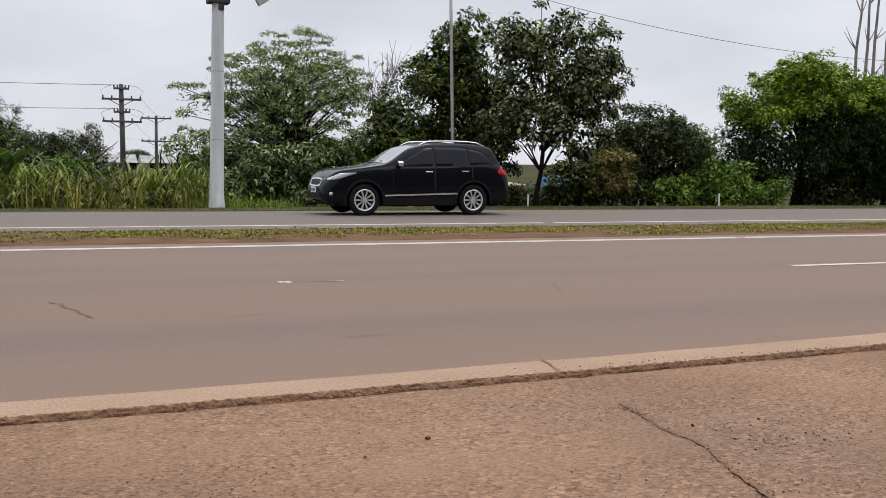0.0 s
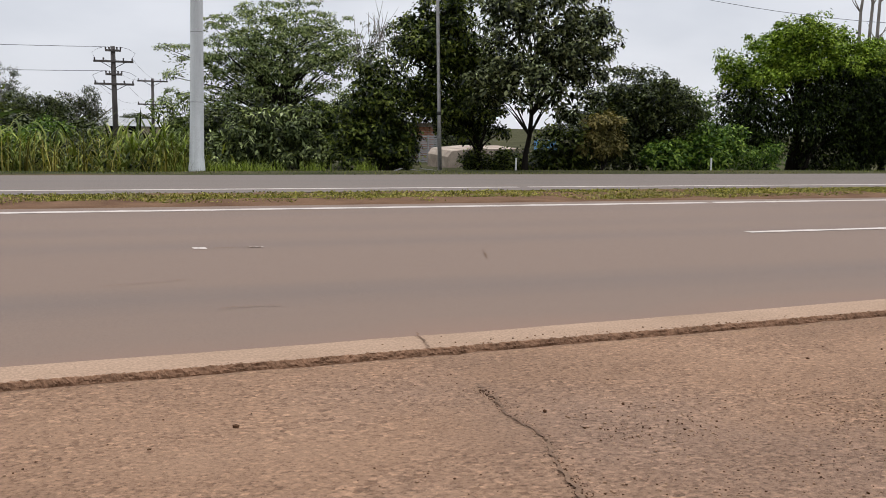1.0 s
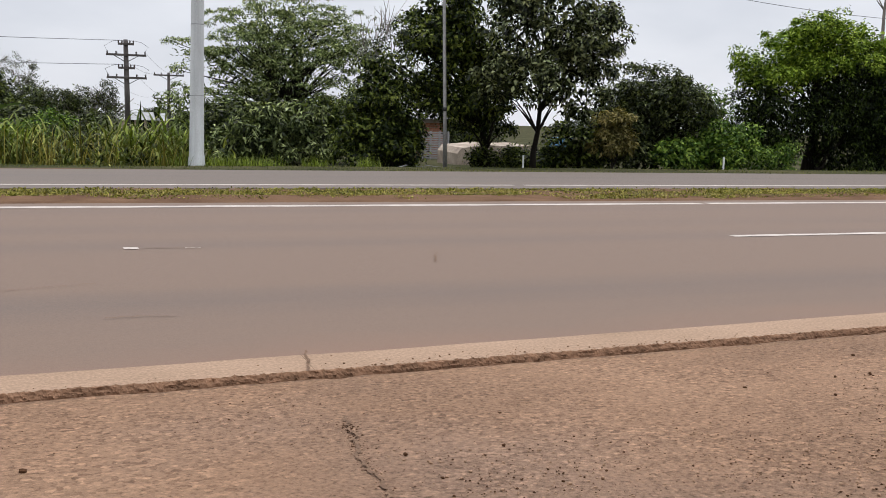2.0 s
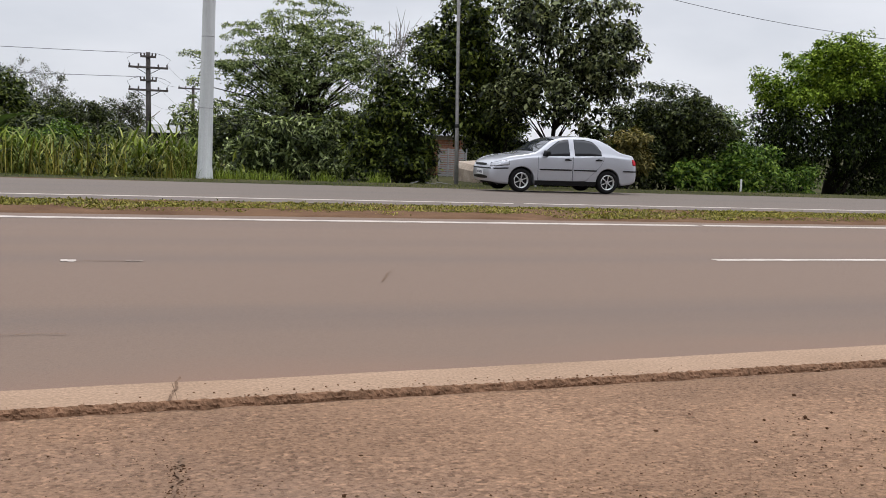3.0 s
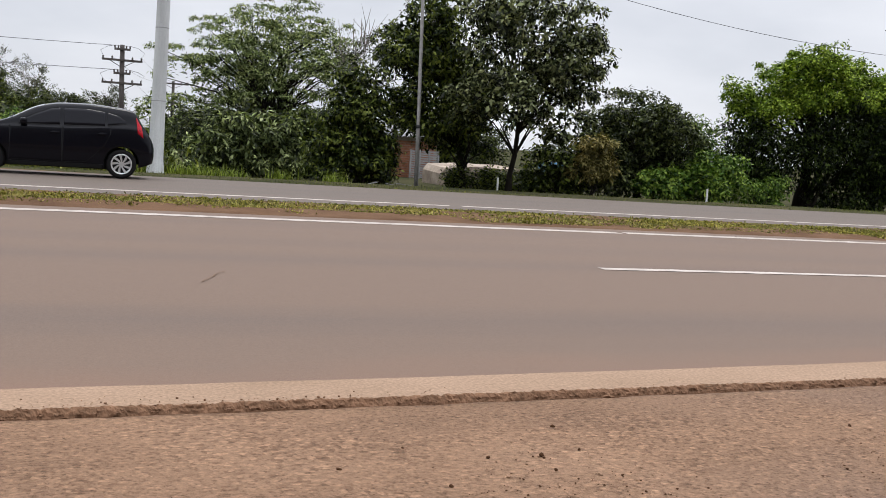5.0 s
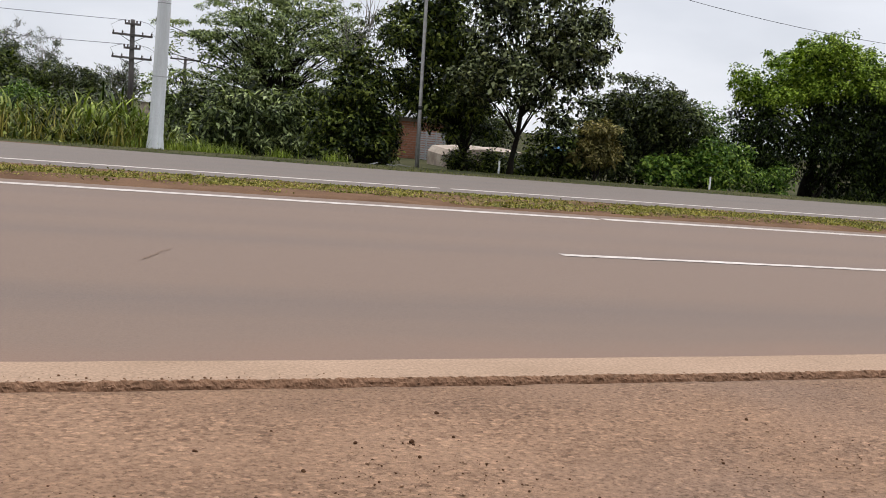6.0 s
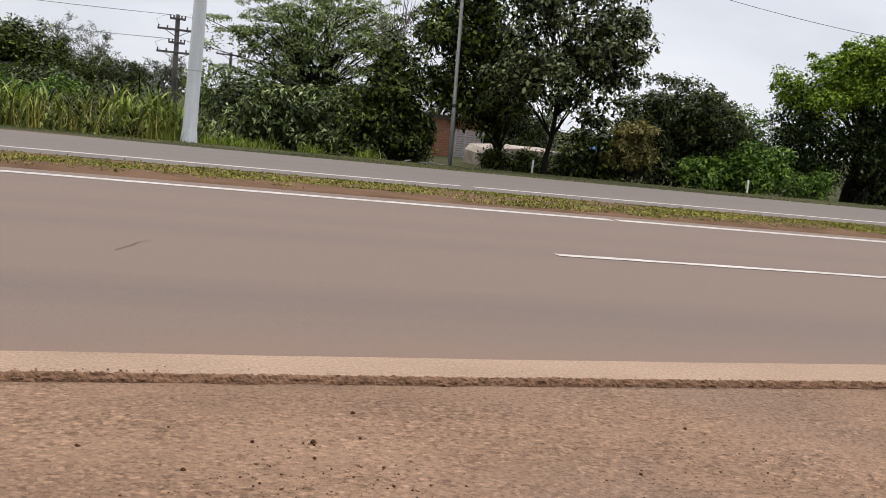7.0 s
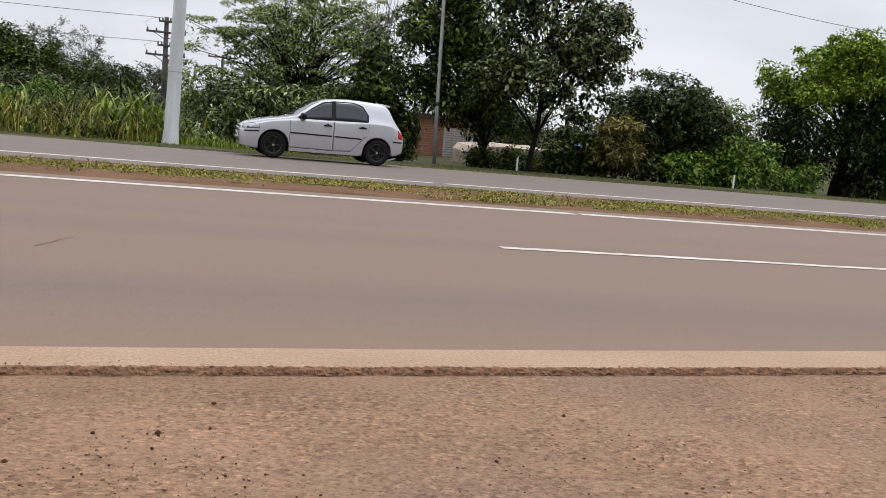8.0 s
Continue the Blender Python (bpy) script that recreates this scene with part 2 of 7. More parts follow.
M["steel"] = surface("galvanised_steel", (0.30, 0.29, 0.28), (0.42, 0.41, 0.40), 6.0, 0.55, 60.0, 0.1, 0.002, (1, 1, 1), 0.6)
M["dark_steel"] = surface("dark_steel", (0.03, 0.03, 0.032), (0.06, 0.06, 0.06), 6.0, 0.6, 60.0, 0.1, 0.002, (1, 1, 1), 0.4)
M["old_wood"] = surface("weathered_timber", (0.05, 0.043, 0.04), (0.13, 0.115, 0.105), 3.0, 0.9, 30.0, 0.5, 0.01, (1, 1, 0.15))
M["cable"] = surface("cable", (0.11, 0.11, 0.121), (0.198, 0.198, 0.22), 3.0, 0.6, 20.0, 0)
M["ceramic"] = surface("ceramic", (0.03, 0.025, 0.02), (0.07, 0.05, 0.045), 3.0, 0.3, 20.0, 0)
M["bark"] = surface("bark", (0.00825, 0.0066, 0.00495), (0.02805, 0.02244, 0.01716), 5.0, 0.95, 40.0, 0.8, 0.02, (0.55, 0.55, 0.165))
M["pale_bark"] = surface("pale_bark", (0.12, 0.105, 0.09), (0.28, 0.25, 0.22), 3.0, 0.9, 30.0, 0.5, 0.01, (1, 1, 0.3))
M["brick"] = surface("clay_brick", (0.20, 0.085, 0.05), (0.36, 0.17, 0.10), 6.0, 0.92, 60.0, 0.4)
M["mortar"] = surface("mortar", (0.24, 0.21, 0.18), (0.36, 0.32, 0.28), 5.0, 0.95, 60.0, 0.4)
M["render_wall"] = surface("stained_render", (0.22, 0.17, 0.13), (0.46, 0.38, 0.30), 1.6, 0.92, 30.0, 0.4)
M["dark_wall"] = surface("dull_brown_wall", (0.07, 0.055, 0.042), (0.12, 0.095, 0.072), 0.6, 0.95, 12.0, 0.2)
M["fibre_cement"] = surface("fibre_cement", (0.22, 0.22, 0.22), (0.40, 0.40, 0.39), 1.5, 0.9, 30.0, 0.3)
M["blue_panel"] = surface("blue_paint", (0.12, 0.30, 0.52), (0.17, 0.38, 0.62), 2.0, 0.5, 20.0, 0)
M["grey_slat"] = surface("grey_slat", (0.20, 0.195, 0.19), (0.36, 0.35, 0.34), 4.0, 0.7, 40.0, 0.2)
M["white_paint"] = surface("white_paint", (0.66, 0.65, 0.62), (0.78, 0.77, 0.74), 8.0, 0.6, 60.0, 0.1)


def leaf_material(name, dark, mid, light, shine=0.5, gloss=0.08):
    """Two-sided leaf: each one its own green, shaded gaps and lit leaves put into the colour; part of the light passing
    through.
    """
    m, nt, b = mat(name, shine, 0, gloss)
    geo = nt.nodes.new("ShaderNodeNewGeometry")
    # near-black end stands for shade between leaves, pale end for lit and glinting ones
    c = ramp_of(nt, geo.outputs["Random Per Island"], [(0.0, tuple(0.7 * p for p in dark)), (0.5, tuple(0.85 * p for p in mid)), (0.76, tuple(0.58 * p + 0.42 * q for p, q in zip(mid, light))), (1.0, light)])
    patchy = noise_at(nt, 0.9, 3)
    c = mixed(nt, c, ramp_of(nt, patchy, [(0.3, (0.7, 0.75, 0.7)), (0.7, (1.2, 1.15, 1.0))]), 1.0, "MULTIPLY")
    nt.links.new(c, b.inputs["Base Color"])
    tr = nt.nodes.new("ShaderNodeBsdfTranslucent")
    nt.links.new(mixed(nt, c, (1.0, 1.1, 0.5), 1.0, "MULTIPLY"), tr.inputs["Color"])
    mx = nt.nodes.new("ShaderNodeMixShader")
    mx.inputs["Fac"].default_value = 0.16
    out = nt.nodes["Material Output"]
    nt.links.new(b.outputs["BSDF"], mx.inputs[1])
    nt.links.new(tr.outputs["BSDF"], mx.inputs[2])
    nt.links.new(mx.outputs["Shader"], out.inputs["Surface"])
    return m


M["leaf_feather"] = leaf_material("feathery_leaf", (0.018, 0.030, 0.009), (0.125, 0.170, 0.050), (0.50, 0.57, 0.25), 0.4, 0.1)
M["leaf_hanging"] = leaf_material("hanging_leaf", (0.006, 0.010, 0.003), (0.060, 0.082, 0.030), (0.44, 0.50, 0.24), 0.4, 0.1)
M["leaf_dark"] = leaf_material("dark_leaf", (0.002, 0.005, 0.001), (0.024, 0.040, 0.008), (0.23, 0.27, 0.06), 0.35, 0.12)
M["leaf_broad"] = leaf_material("broad_leaf", (0.002, 0.003, 0.001), (0.026, 0.036, 0.011), (0.38, 0.41, 0.22), 0.35, 0.12)
M["leaf_bright"] = leaf_material("bright_leaf", (0.016, 0.034, 0.003), (0.115, 0.190, 0.014), (0.38, 0.49, 0.07))
M["leaf_green"] = leaf_material("shrub_leaf", (0.012, 0.036, 0.005), (0.075, 0.150, 0.020), (0.30, 0.40, 0.085), 0.4, 0.1)
M["leaf_yellow"] = leaf_material("yellowing_leaf", (0.04, 0.038, 0.012), (0.19, 0.16, 0.055), (0.46, 0.38, 0.17))
M["leaf_olive"] = leaf_material("olive_leaf", (0.004, 0.007, 0.002), (0.024, 0.035, 0.010), (0.17, 0.195, 0.075), 0.35, 0.12)
# near black: the shade below the clipped tree is put into this leaf colour
M["leaf_vine_shaded"] = leaf_material("shaded_vine_leaf", (0.002, 0.004, 0.001), (0.006, 0.012, 0.003), (0.065, 0.092, 0.020), 0.4, 0.06)
M["grass_tall"] = leaf_material("cane_grass", (0.012, 0.020, 0.004), (0.072, 0.098, 0.018), (0.32, 0.34, 0.10))
M["grass_short"] = leaf_material("verge_grass", (0.030, 0.045, 0.008), (0.085, 0.105, 0.020), (0.21, 0.21, 0.06))
M["grass_dry"] = leaf_material("median_weed", (0.065, 0.055, 0.014), (0.195, 0.178, 0.036), (0.40, 0.34, 0.11))
M["weed_leaf"] = leaf_material("weed_leaf", (0.06, 0.058, 0.012), (0.165, 0.168, 0.032), (0.34, 0.31, 0.085), 0.6, 0.05)
M["grass_fresh"] = leaf_material("fresh_grass", (0.05, 0.075, 0.010), (0.15, 0.20, 0.028), (0.34, 0.40, 0.09))
M["banana_leaf"] = leaf_material("banana_leaf", (0.045, 0.075, 0.035), (0.08, 0.12, 0.055), (0.12, 0.16, 0.08), 0.4)


def car_paint(name, colour, metal, rough, coat=1.0, film=0.03):
    m, nt, b = mat(name, rough, metal, 0.1)
    fl = noise_at(nt, 900.0, 1)
    dust = noise_at(nt, 2.5, 4)
    c = mixed(nt, colour, tuple(min(1, v * 1.25 + 0.004) for v in colour), fl)
    c = mixed(nt, c, (0.26, 0.19, 0.15), ramp_of(nt, dust, [(0.5, (0, 0, 0)), (0.8, (film, film, film))]))
    nt.links.new(c, b.inputs["Base Color"])
    b.inputs["Coat Weight"].default_value, b.inputs["Coat Roughness"].default_value = coat, 0.04
    return m


def simple(name, colour, rough, metal=0.0, spec=0.5, emit=0.0, coat=0.0):
    m, nt, b = mat(name, rough, metal, spec)
    n = noise_at(nt, 30.0, 3)
    nt.links.new(mixed(nt, tuple(v * 0.88 for v in colour), tuple(min(1, v * 1.12) for v in colour), n), b.inputs["Base Color"])
    b.inputs["Coat Weight"].default_value = coat
    return m


M["paint_black"] = car_paint("black_car_paint", (0.0013, 0.0014, 0.0034), 0.0, 0.18, 0.16, 0.001)
M["paint_grey"] = car_paint("grey_metallic_paint", (0.225, 0.230, 0.246), 0.5, 0.36, 0.6)
M["paint_silver"] = car_paint("silver_metallic_paint", (0.345, 0.352, 0.378), 0.5, 0.38)
M["paint_silver_white"] = car_paint("pale_silver_paint", (0.375, 0.375, 0.388), 0.45, 0.42)
M["tint_dark"] = simple("dark_tinted_glass", (0.007, 0.007, 0.010), 0.03, 0, 0.17)
M["tint"] = simple("tinted_glass", (0.005, 0.006, 0.008), 0.03, 0, 0.2)
M["glass_light"] = simple("car_glass", (0.022, 0.025, 0.030), 0.03, 0, 0.35, 0, 0.15)
M["glass_rear"] = simple("rear_glass", (0.03, 0.033, 0.037), 0.03, 0, 0.6, 0, 1.0)
M["trim"] = simple("black_trim", (0.007, 0.007, 0.007), 0.5, 0, 0.15)
M["seam"] = simple("panel_gap", (0.004, 0.004, 0.004), 0.9)
M["rubber"] = simple("tyre_rubber", (0.007, 0.0065, 0.0065), 0.85, 0, 0.2)
M["alloy"] = simple("alloy", (0.62, 0.62, 0.62), 0.32, 0.75)
M["alloy_dark"] = simple("dark_rim", (0.014, 0.014, 0.015), 0.45, 0.3)
M["chrome"] = simple("chrome", (0.75, 0.75, 0.76), 0.12, 1.0)
M["red_lens"] = simple("red_lens", (0.40, 0.007, 0.016), 0.2, 0, 0.2, 0, 0.08)
M["clear_lens"] = simple("headlamp_lens", (0.34, 0.35, 0.37), 0.08, 0.3, 0.7, 0, 1.0)
M["plate"] = simple("number_plate", (0.55, 0.55, 0.55), 0.5)
M["plate_bar"] = simple("plate_marks", (0.10, 0.10, 0.11), 0.6)
M["under"] = simple("underbody", (0.008, 0.008, 0.008), 0.95)


# ---- building helpers ----
def mesh_of(name, verts, faces, material, smooth=False):
    me = bpy.data.meshes.new(name)
    me.from_pydata([tuple(map(float, v)) for v in verts], [], faces)
    me.materials.append(material)
    if smooth:
        me.polygons.foreach_set("use_smooth", [True] * len(me.polygons))
    me.update()
    return me


def big_mesh(name, verts, quads, material, smooth=False):
    """A mesh from arrays: verts (n, 3), quads (m, 4) or triangles (m, 3)."""
    verts, quads = np.asarray(verts, dtype=np.float32), np.asarray(quads, dtype=np.int32)
    k = quads.shape[1]
    me = bpy.data.meshes.new(name)
    me.vertices.add(len(verts))
    me.vertices.foreach_set("co", verts.ravel())
    me.loops.add(quads.size)
    me.loops.foreach_set("vertex_index", quads.ravel())
    me.polygons.add(len(quads))
    me.polygons.foreach_set("loop_start", np.arange(0, quads.size, k, dtype=np.int32))
    if smooth:
        me.polygons.foreach_set("use_smooth", np.ones(len(quads), dtype=bool))
    me.materials.append(material)
    me.update(calc_edges=True)
    return me


def add(name, me, parent=None, label="", m=None):
    ob = new(name, me)
    if parent:
        ob.parent = parent
    if m is not None:
        ob.matrix_basis = m
    if label:
        tagged(ob, label)
    return ob


def part(name, bm, material, parent, label="", smooth=False):
    me = bpy.data.meshes.new(name)
    bm.to_mesh(me)
    bm.free()
    me.materials.append(material)
    if smooth:
        me.polygons.foreach_set("use_smooth", [True] * len(me.polygons))
    return add(name, me, parent, label)


def thing(name, x, y, z, label, category, group="", kind="", rz=0.0):
    ob = new(name)
    ob.empty_display_size = 0.3
    ob.matrix_basis = pose(x, y, z, 0, 0, rz)
    return tagged(ob, label, category, group, kind)


def box_bm(bm, x0, x1, y0, y1, z0, z1, bevel=0.0):
    r = bmesh.ops.create_cube(bm, size=1.0)
    for v in r["verts"]:
        v.co = Vector(((x0 + x1) / 2 + v.co.x * (x1 - x0), (y0 + y1) / 2 + v.co.y * (y1 - y0), (z0 + z1) / 2 + v.co.z * (z1 - z0)))
    if bevel:
        edges = list({e for v in r["verts"] for e in v.link_edges})
        bmesh.ops.bevel(bm, geom=edges, offset=bevel, segments=2, affect="EDGES", profile=0.6)
    return bm


def box(x0, x1, y0, y1, z0, z1, bevel=0.0):
    return box_bm(bmesh.new(), x0, x1, y0, y1, z0, z1, bevel)


def tube(points, radii, sides=8, close=True):
    """Verts and quads of a tapered tube along points."""
    pts = [Vector(p) for p in points]
    verts, faces = [], []
    for i, p in enumerate(pts):
        d = (pts[min(i + 1, len(pts) - 1)] - pts[max(i - 1, 0)]).normalized()
        a = d.orthogonal().normalized() if abs(d.z) < 0.9 else Vector((1, 0, 0)).cross(d).normalized()
        b = d.cross(a)
        for k in range(sides):
            t = 2 * math.pi * k / sides
            verts.append(p + (a * math.cos(t) + b * math.sin(t)) * radii[i])
    for i in range(len(pts) - 1):
        for k in range(sides):
            k2 = (k + 1) % sides
            faces.append((i * sides + k, i * sides + k2, (i + 1) * sides + k2, (i + 1) * sides + k))
    if close:
        faces.append(tuple(range(sides - 1, -1, -1)))
        faces.append(tuple((len(pts) - 1) * sides + k for k in range(sides)))
    return verts, faces


def tubes(list_of):
    verts, faces = [], []
    for v, f in list_of:
        o = len(verts)
        verts += v
        faces += [tuple(i + o for i in q) for q in f]
    return verts, faces


# ---- ground and roads ----
# one sheet: heights across the road, then gently rising country
PROFILE = [(-900, -0.2), (-60, -0.12), (-9, -0.06), (-4.5, -0.05), (-4.0, -0.08), (4.4, -0.08), (4.62, 0.0), (5.2, 0.03), (6.6, 0.0),
           (7.7, -0.05), (8.4, -0.11), (8.9, -0.16), (16.8, -0.34), (17.4, -0.27), (19.5, -0.30), (22.5, -0.36), (25, -0.55), (32, -0.75), (60, -1.1), (110, -0.8),
           (200, -0.6), (400, -0.3), (900, 0.2), (2500, 0.8)]


def ground_z(y):
    return float(np.interp(y, [p[0] for p in PROFILE], [p[1] for p in PROFILE]))


def build_ground():
    ys = sorted({p[0] for p in PROFILE} | {4.75, 4.9, 5.05, 5.6, 6.1, 7.2, 7.8, 8.15, 18.5, 21, 23.5, 28, 40, 50, 80, 150})
    xs = sorted(set([-2000, -900, -400, -150, -80, 80, 150, 400, 900, 2000]) | set(np.arange(-40, 61, 0.5).tolist()))
    verts, faces, idx = [], [], []
    for y in ys:
        for x in xs:
            z = ground_z(y)
            if 4.5 < y < 8.6:
                z += 0.035 * noise.noise((x * 0.7, y * 0.9, 3.0)) + 0.02 * noise.noise((x * 2.3, y * 2.0, 7.0))
            elif y > 17.2:
                z += (0.05 if y < 40 else 0.3) * noise.noise((x * 0.15, y * 0.15, 1.0))
            verts.append((x, y, z))
    n = len(xs)
    me_faces = [(j * n + i, j * n + i + 1, (j + 1) * n + i + 1, (j + 1) * n + i) for j in range(len(ys) - 1) for i in range(n - 1)]
    me = mesh_of("ground", verts, me_faces, M["red_soil"], True)
    me.materials.append(M["field"])
    for p in me.polygons:
        if p.center.y > 18.5:
            p.material_index = 1
    tagged(add("ground", me), "red soil median and weedy verge beside the highway", "ground", kind="structure")


def strip(name, section, x0, x1, step, material, label, category, wobble=0.0):
    """A long slab lying along x; section: its outline across, as (y, z), top first."""
    xs = np.arange(x0, x1 + 0.01, step)
    verts = [(x, y + (wobble * min(max(x, -14), 18) if y < -3 else 0), z) for x in xs for y, z in section]
    k = len(section)
    faces = [(i * k + j, i * k + (j + 1) % k, (i + 1) * k + (j + 1) % k, (i + 1) * k + j) for i in range(len(xs) - 1) for j in range(k)]
    faces += [tuple(range(k)), tuple((len(xs) - 1) * k + j for j in range(k - 1, -1, -1))]
    ob = add(name, mesh_of(name, verts, faces, material))
    return tagged(ob, label, category, kind="structure")


build_ground()
strip("road_near", [(-4.0, 0.0), (0.0, 0.008), (4.5, 0.0), (4.62, -0.03), (4.62, -0.2), (-4.0, -0.2)], -400, 400, 2.0, M["asphalt"],
      "dusty brown-grey asphalt carriageway with faint wheel paths", "road", 0.05)
strip("road_far", [(8.85, -0.115), (10.0, -0.13), (13.5, -0.15), (15.2, -0.168), (17.1, -0.215), (17.15, -0.4), (8.85, -0.4)], -400, 400, 10.0, M["asphalt_far"],
      "grey asphalt carriageway beyond the grass median", "road")


def build_back_wall():
    """Unseen plain wall closing the place behind the camera, added to darken car reflections."""
    me = bpy.data.meshes.new("unseen_back_wall")
    bm = box(-70, 70, -19.4, -19.0, -0.3, 7.0)
    bm.to_mesh(me)
    bm.free()
    me.materials.append(M["dark_wall"])
    tagged(add("unseen_back_wall", me), "plain dull brown wall, unseen, added behind the camera to darken car reflections", "wall", kind="structure")


build_back_wall()


def bent(x, a, b, c):
    """A gentle bend where the camera passes, straight on beyond."""
    k = np.clip(x, -5, 8)
    return a + b * k + c * k * k + 0.05 * (x - k)


def near_edge(x):
    return bent(x, -4.195, 0.0445, 0.0031)


def far_edge(x):
    return bent(x, -3.94, 0.047, 0.0042)


def build_shoulder():
    xs = np.concatenate([[-400, -100, -40], np.arange(-14, 18.01, 0.1), [40, 100, 400]])
    rows = []
    for x in xs:
        xc = min(max(x, -14), 18)
        e = near_edge(xc) - 0.064 + 0.010 * noise.noise((x * 3.1, 0, 0)) + 0.010 * noise.noise((x * 11, 2, 0)) + 0.008 * noise.noise((x * 27, 2, 0))
        rows.append([(x, e + 0.010, -0.09), (x, e, -0.014 + 0.006 * noise.noise((x * 9, 4, 0))), (x, e - 0.05, -0.016)]
                    + [(x, e - d, -0.016 + 0.008 * noise.noise((x * 1.3, d * 1.3, 2.0)) - 0.003 * d) for d in (0.15, 0.3, 0.5, 0.75, 1.0, 1.3, 1.7, 2.2, 3, 4, 6, 10, 30, 80)])
    k = len(rows[0])
    verts = [v for r in rows for v in r]
    faces = [(i * k + j, i * k + j + 1, (i + 1) * k + j + 1, (i + 1) * k + j) for i in range(len(rows) - 1) for j in range(k - 1)]
    tagged(add("pavement_shoulder", mesh_of("pavement_shoulder", verts, faces, M["shoulder"], True)),
           "red-brown dusty shoulder of coarse worn asphalt", "pavement", kind="structure")


build_shoulder()


def build_gutter():
    """Flush concrete gutter, cast in lengths, with a crumbled soil lip along its near edge."""
    root = thing("gutter", 0, 0, 0, "flush pale tan concrete gutter strip at the road edge", "kerb", kind="structure")
    joints = [-60, -30, -14, -8.1, -3.9, 0.41, 5.2, 9.8, 14.5, 30, 60]
    for a, b in zip(joints[:-1], joints[1:]):
        n = max(2, int((b - a) / 0.25))
        verts, faces = [], []
        for i in range(n + 1):
            x = a + 0.0008 + (b - a - 0.0016) * i / n
            xc = min(max(x, -14), 18)
            yf, yn = far_edge(xc) + 0.008 * noise.noise((x * 1.7, 0, 0)), near_edge(xc) - 0.026
            w = 0.003 * noise.noise((x * 2, 1, 0))
            for y, z in ((yf, -0.1), (yf, 0.004 + w), (yf - 0.012, 0.016 + w), (yn + 0.15, 0.014 + w), (yn, 0.008), (yn, -0.1)):
                verts.append((x, y, z))
        faces = [(i * 6 + j, i * 6 + j + 1, (i + 1) * 6 + j + 1, (i + 1) * 6 + j) for i in range(n) for j in range(5)]
        faces += [tuple(range(5, -1, -1)), tuple(n * 6 + j for j in range(6))]
        add("gutter_length", mesh_of("gutter_length", verts, faces, M["gutter"]), root)
    xs = np.arange(-7, 11.01, 0.007)
    verts = []
    prof = ((-0.014, 0.004), (-0.024, 0.014), (-0.032, 0.011), (-0.039, 0.002), (-0.045, -0.006), (-0.050, -0.014), (-0.054, -0.024), (-0.058, -0.036), (-0.068, -0.042), (-0.10, -0.055))
    k = len(prof)
    for x in xs:
        y0 = near_edge(x) + 0.012 * noise.noise((x * 2.7, 3, 1)) + 0.006 * noise.noise((x * 13, 3, 1))
        for j, (dy, dz) in enumerate(prof):
            w = 0.3 if j in (0, k - 1) else 1.0
            oy = 0.006 * noise.noise((x * 26, j * 0.9, 1)) + 0.006 * noise.noise((x * 75, j * 1.7, 5))
            oz = 0.005 * noise.noise((x * 31, j * 1.1, 8)) + 0.005 * noise.noise((x * 90, j * 1.9, 2))
            verts.append((x, y0 + dy + oy * w, dz + oz * w))
    faces = [(i * k + j, i * k + j + 1, (i + 1) * k + j + 1, (i + 1) * k + j) for i in range(len(xs) - 1) for j in range(k - 1)]
    lip = add("soil_lip", mesh_of("soil_lip", verts, faces, M["dirt"]), root, "crumbling dark brown soil lip")
    return lip


build_gutter()


def painted(name, x0, x1, y, w, z, label, ragged=0.012):
    """A painted line lying 4 mm above the road, its edges worn."""
    n = max(6, int((x1 - x0) / 0.2))
    rng = np.random.RandomState(int(abs(x0 * 13 + y * 7)) + 3)
    verts, faces = [], []
    for i in range(n + 1):
        x = x0 + (x1 - x0) * i / n
        a, b = rng.uniform(-ragged, ragged, 2)
        verts += [(x, y - w / 2 + a, z), (x, y + w / 2 + b, z)]
    faces = [(2 * i, 2 * i + 2, 2 * i + 3, 2 * i + 1) for i in range(n)]
    tagged(add(name, mesh_of(name, verts, faces, M["paint_line"])), label, "road marking", kind="structure")


painted("line_inner_1", -200, 7.93, 3.93, 0.21, 0.005, "worn white edge line beside the median")
painted("line_inner_2", 8.02, 200, 3.95, 0.21, 0.005, "worn white edge line beside the median")
painted("line_far_1", -200, 7.84, 10.02, 0.2, -0.1265, "worn white edge line on the far carriageway")
painted("line_far_2", 8.08, 200, 10.02, 0.2, -0.1265, "worn white edge line on the far carriageway")
painted("line_outer", 19.5, 200, 16.3, 0.2, -0.205, "white outer edge line of the far carriageway")
painted("dash_1", 5.58, 11.6, 0.07, 0.125, 0.0122, "white dash of the worn lane line")
painted("dash_2", -0.06, 0.05, 0.02, 0.11, 0.0122, "scrap of worn-away white lane dash", 0.02)
painted("dash_3", 0.40, 0.52, -0.02, 0.03, 0.0122, "scrap of worn-away white lane dash", 0.008)


def dark_crack(name, pts, w, z, label):
    rng = np.random.RandomState(5)
    verts = []
    for (x, y), (x2, y2) in zip(pts, pts[1:] + pts[-1:]):
        d = Vector((x2 - x, y2 - y)) if (x2, y2) != (x, y) else d
        nrm = Vector((-d.y, d.x)).normalized() * w * rng.uniform(0.4, 1.2)
        verts += [(x - nrm.x, y - nrm.y, z), (x + nrm.x, y + nrm.y, z)]
    faces = [(2 * i, 2 * i + 2, 2 * i + 3, 2 * i + 1) for i in range(len(pts) - 1)]
    tagged(add(name, mesh_of(name, verts, faces, M["crack_dust"])), label, "crack", kind="structure")


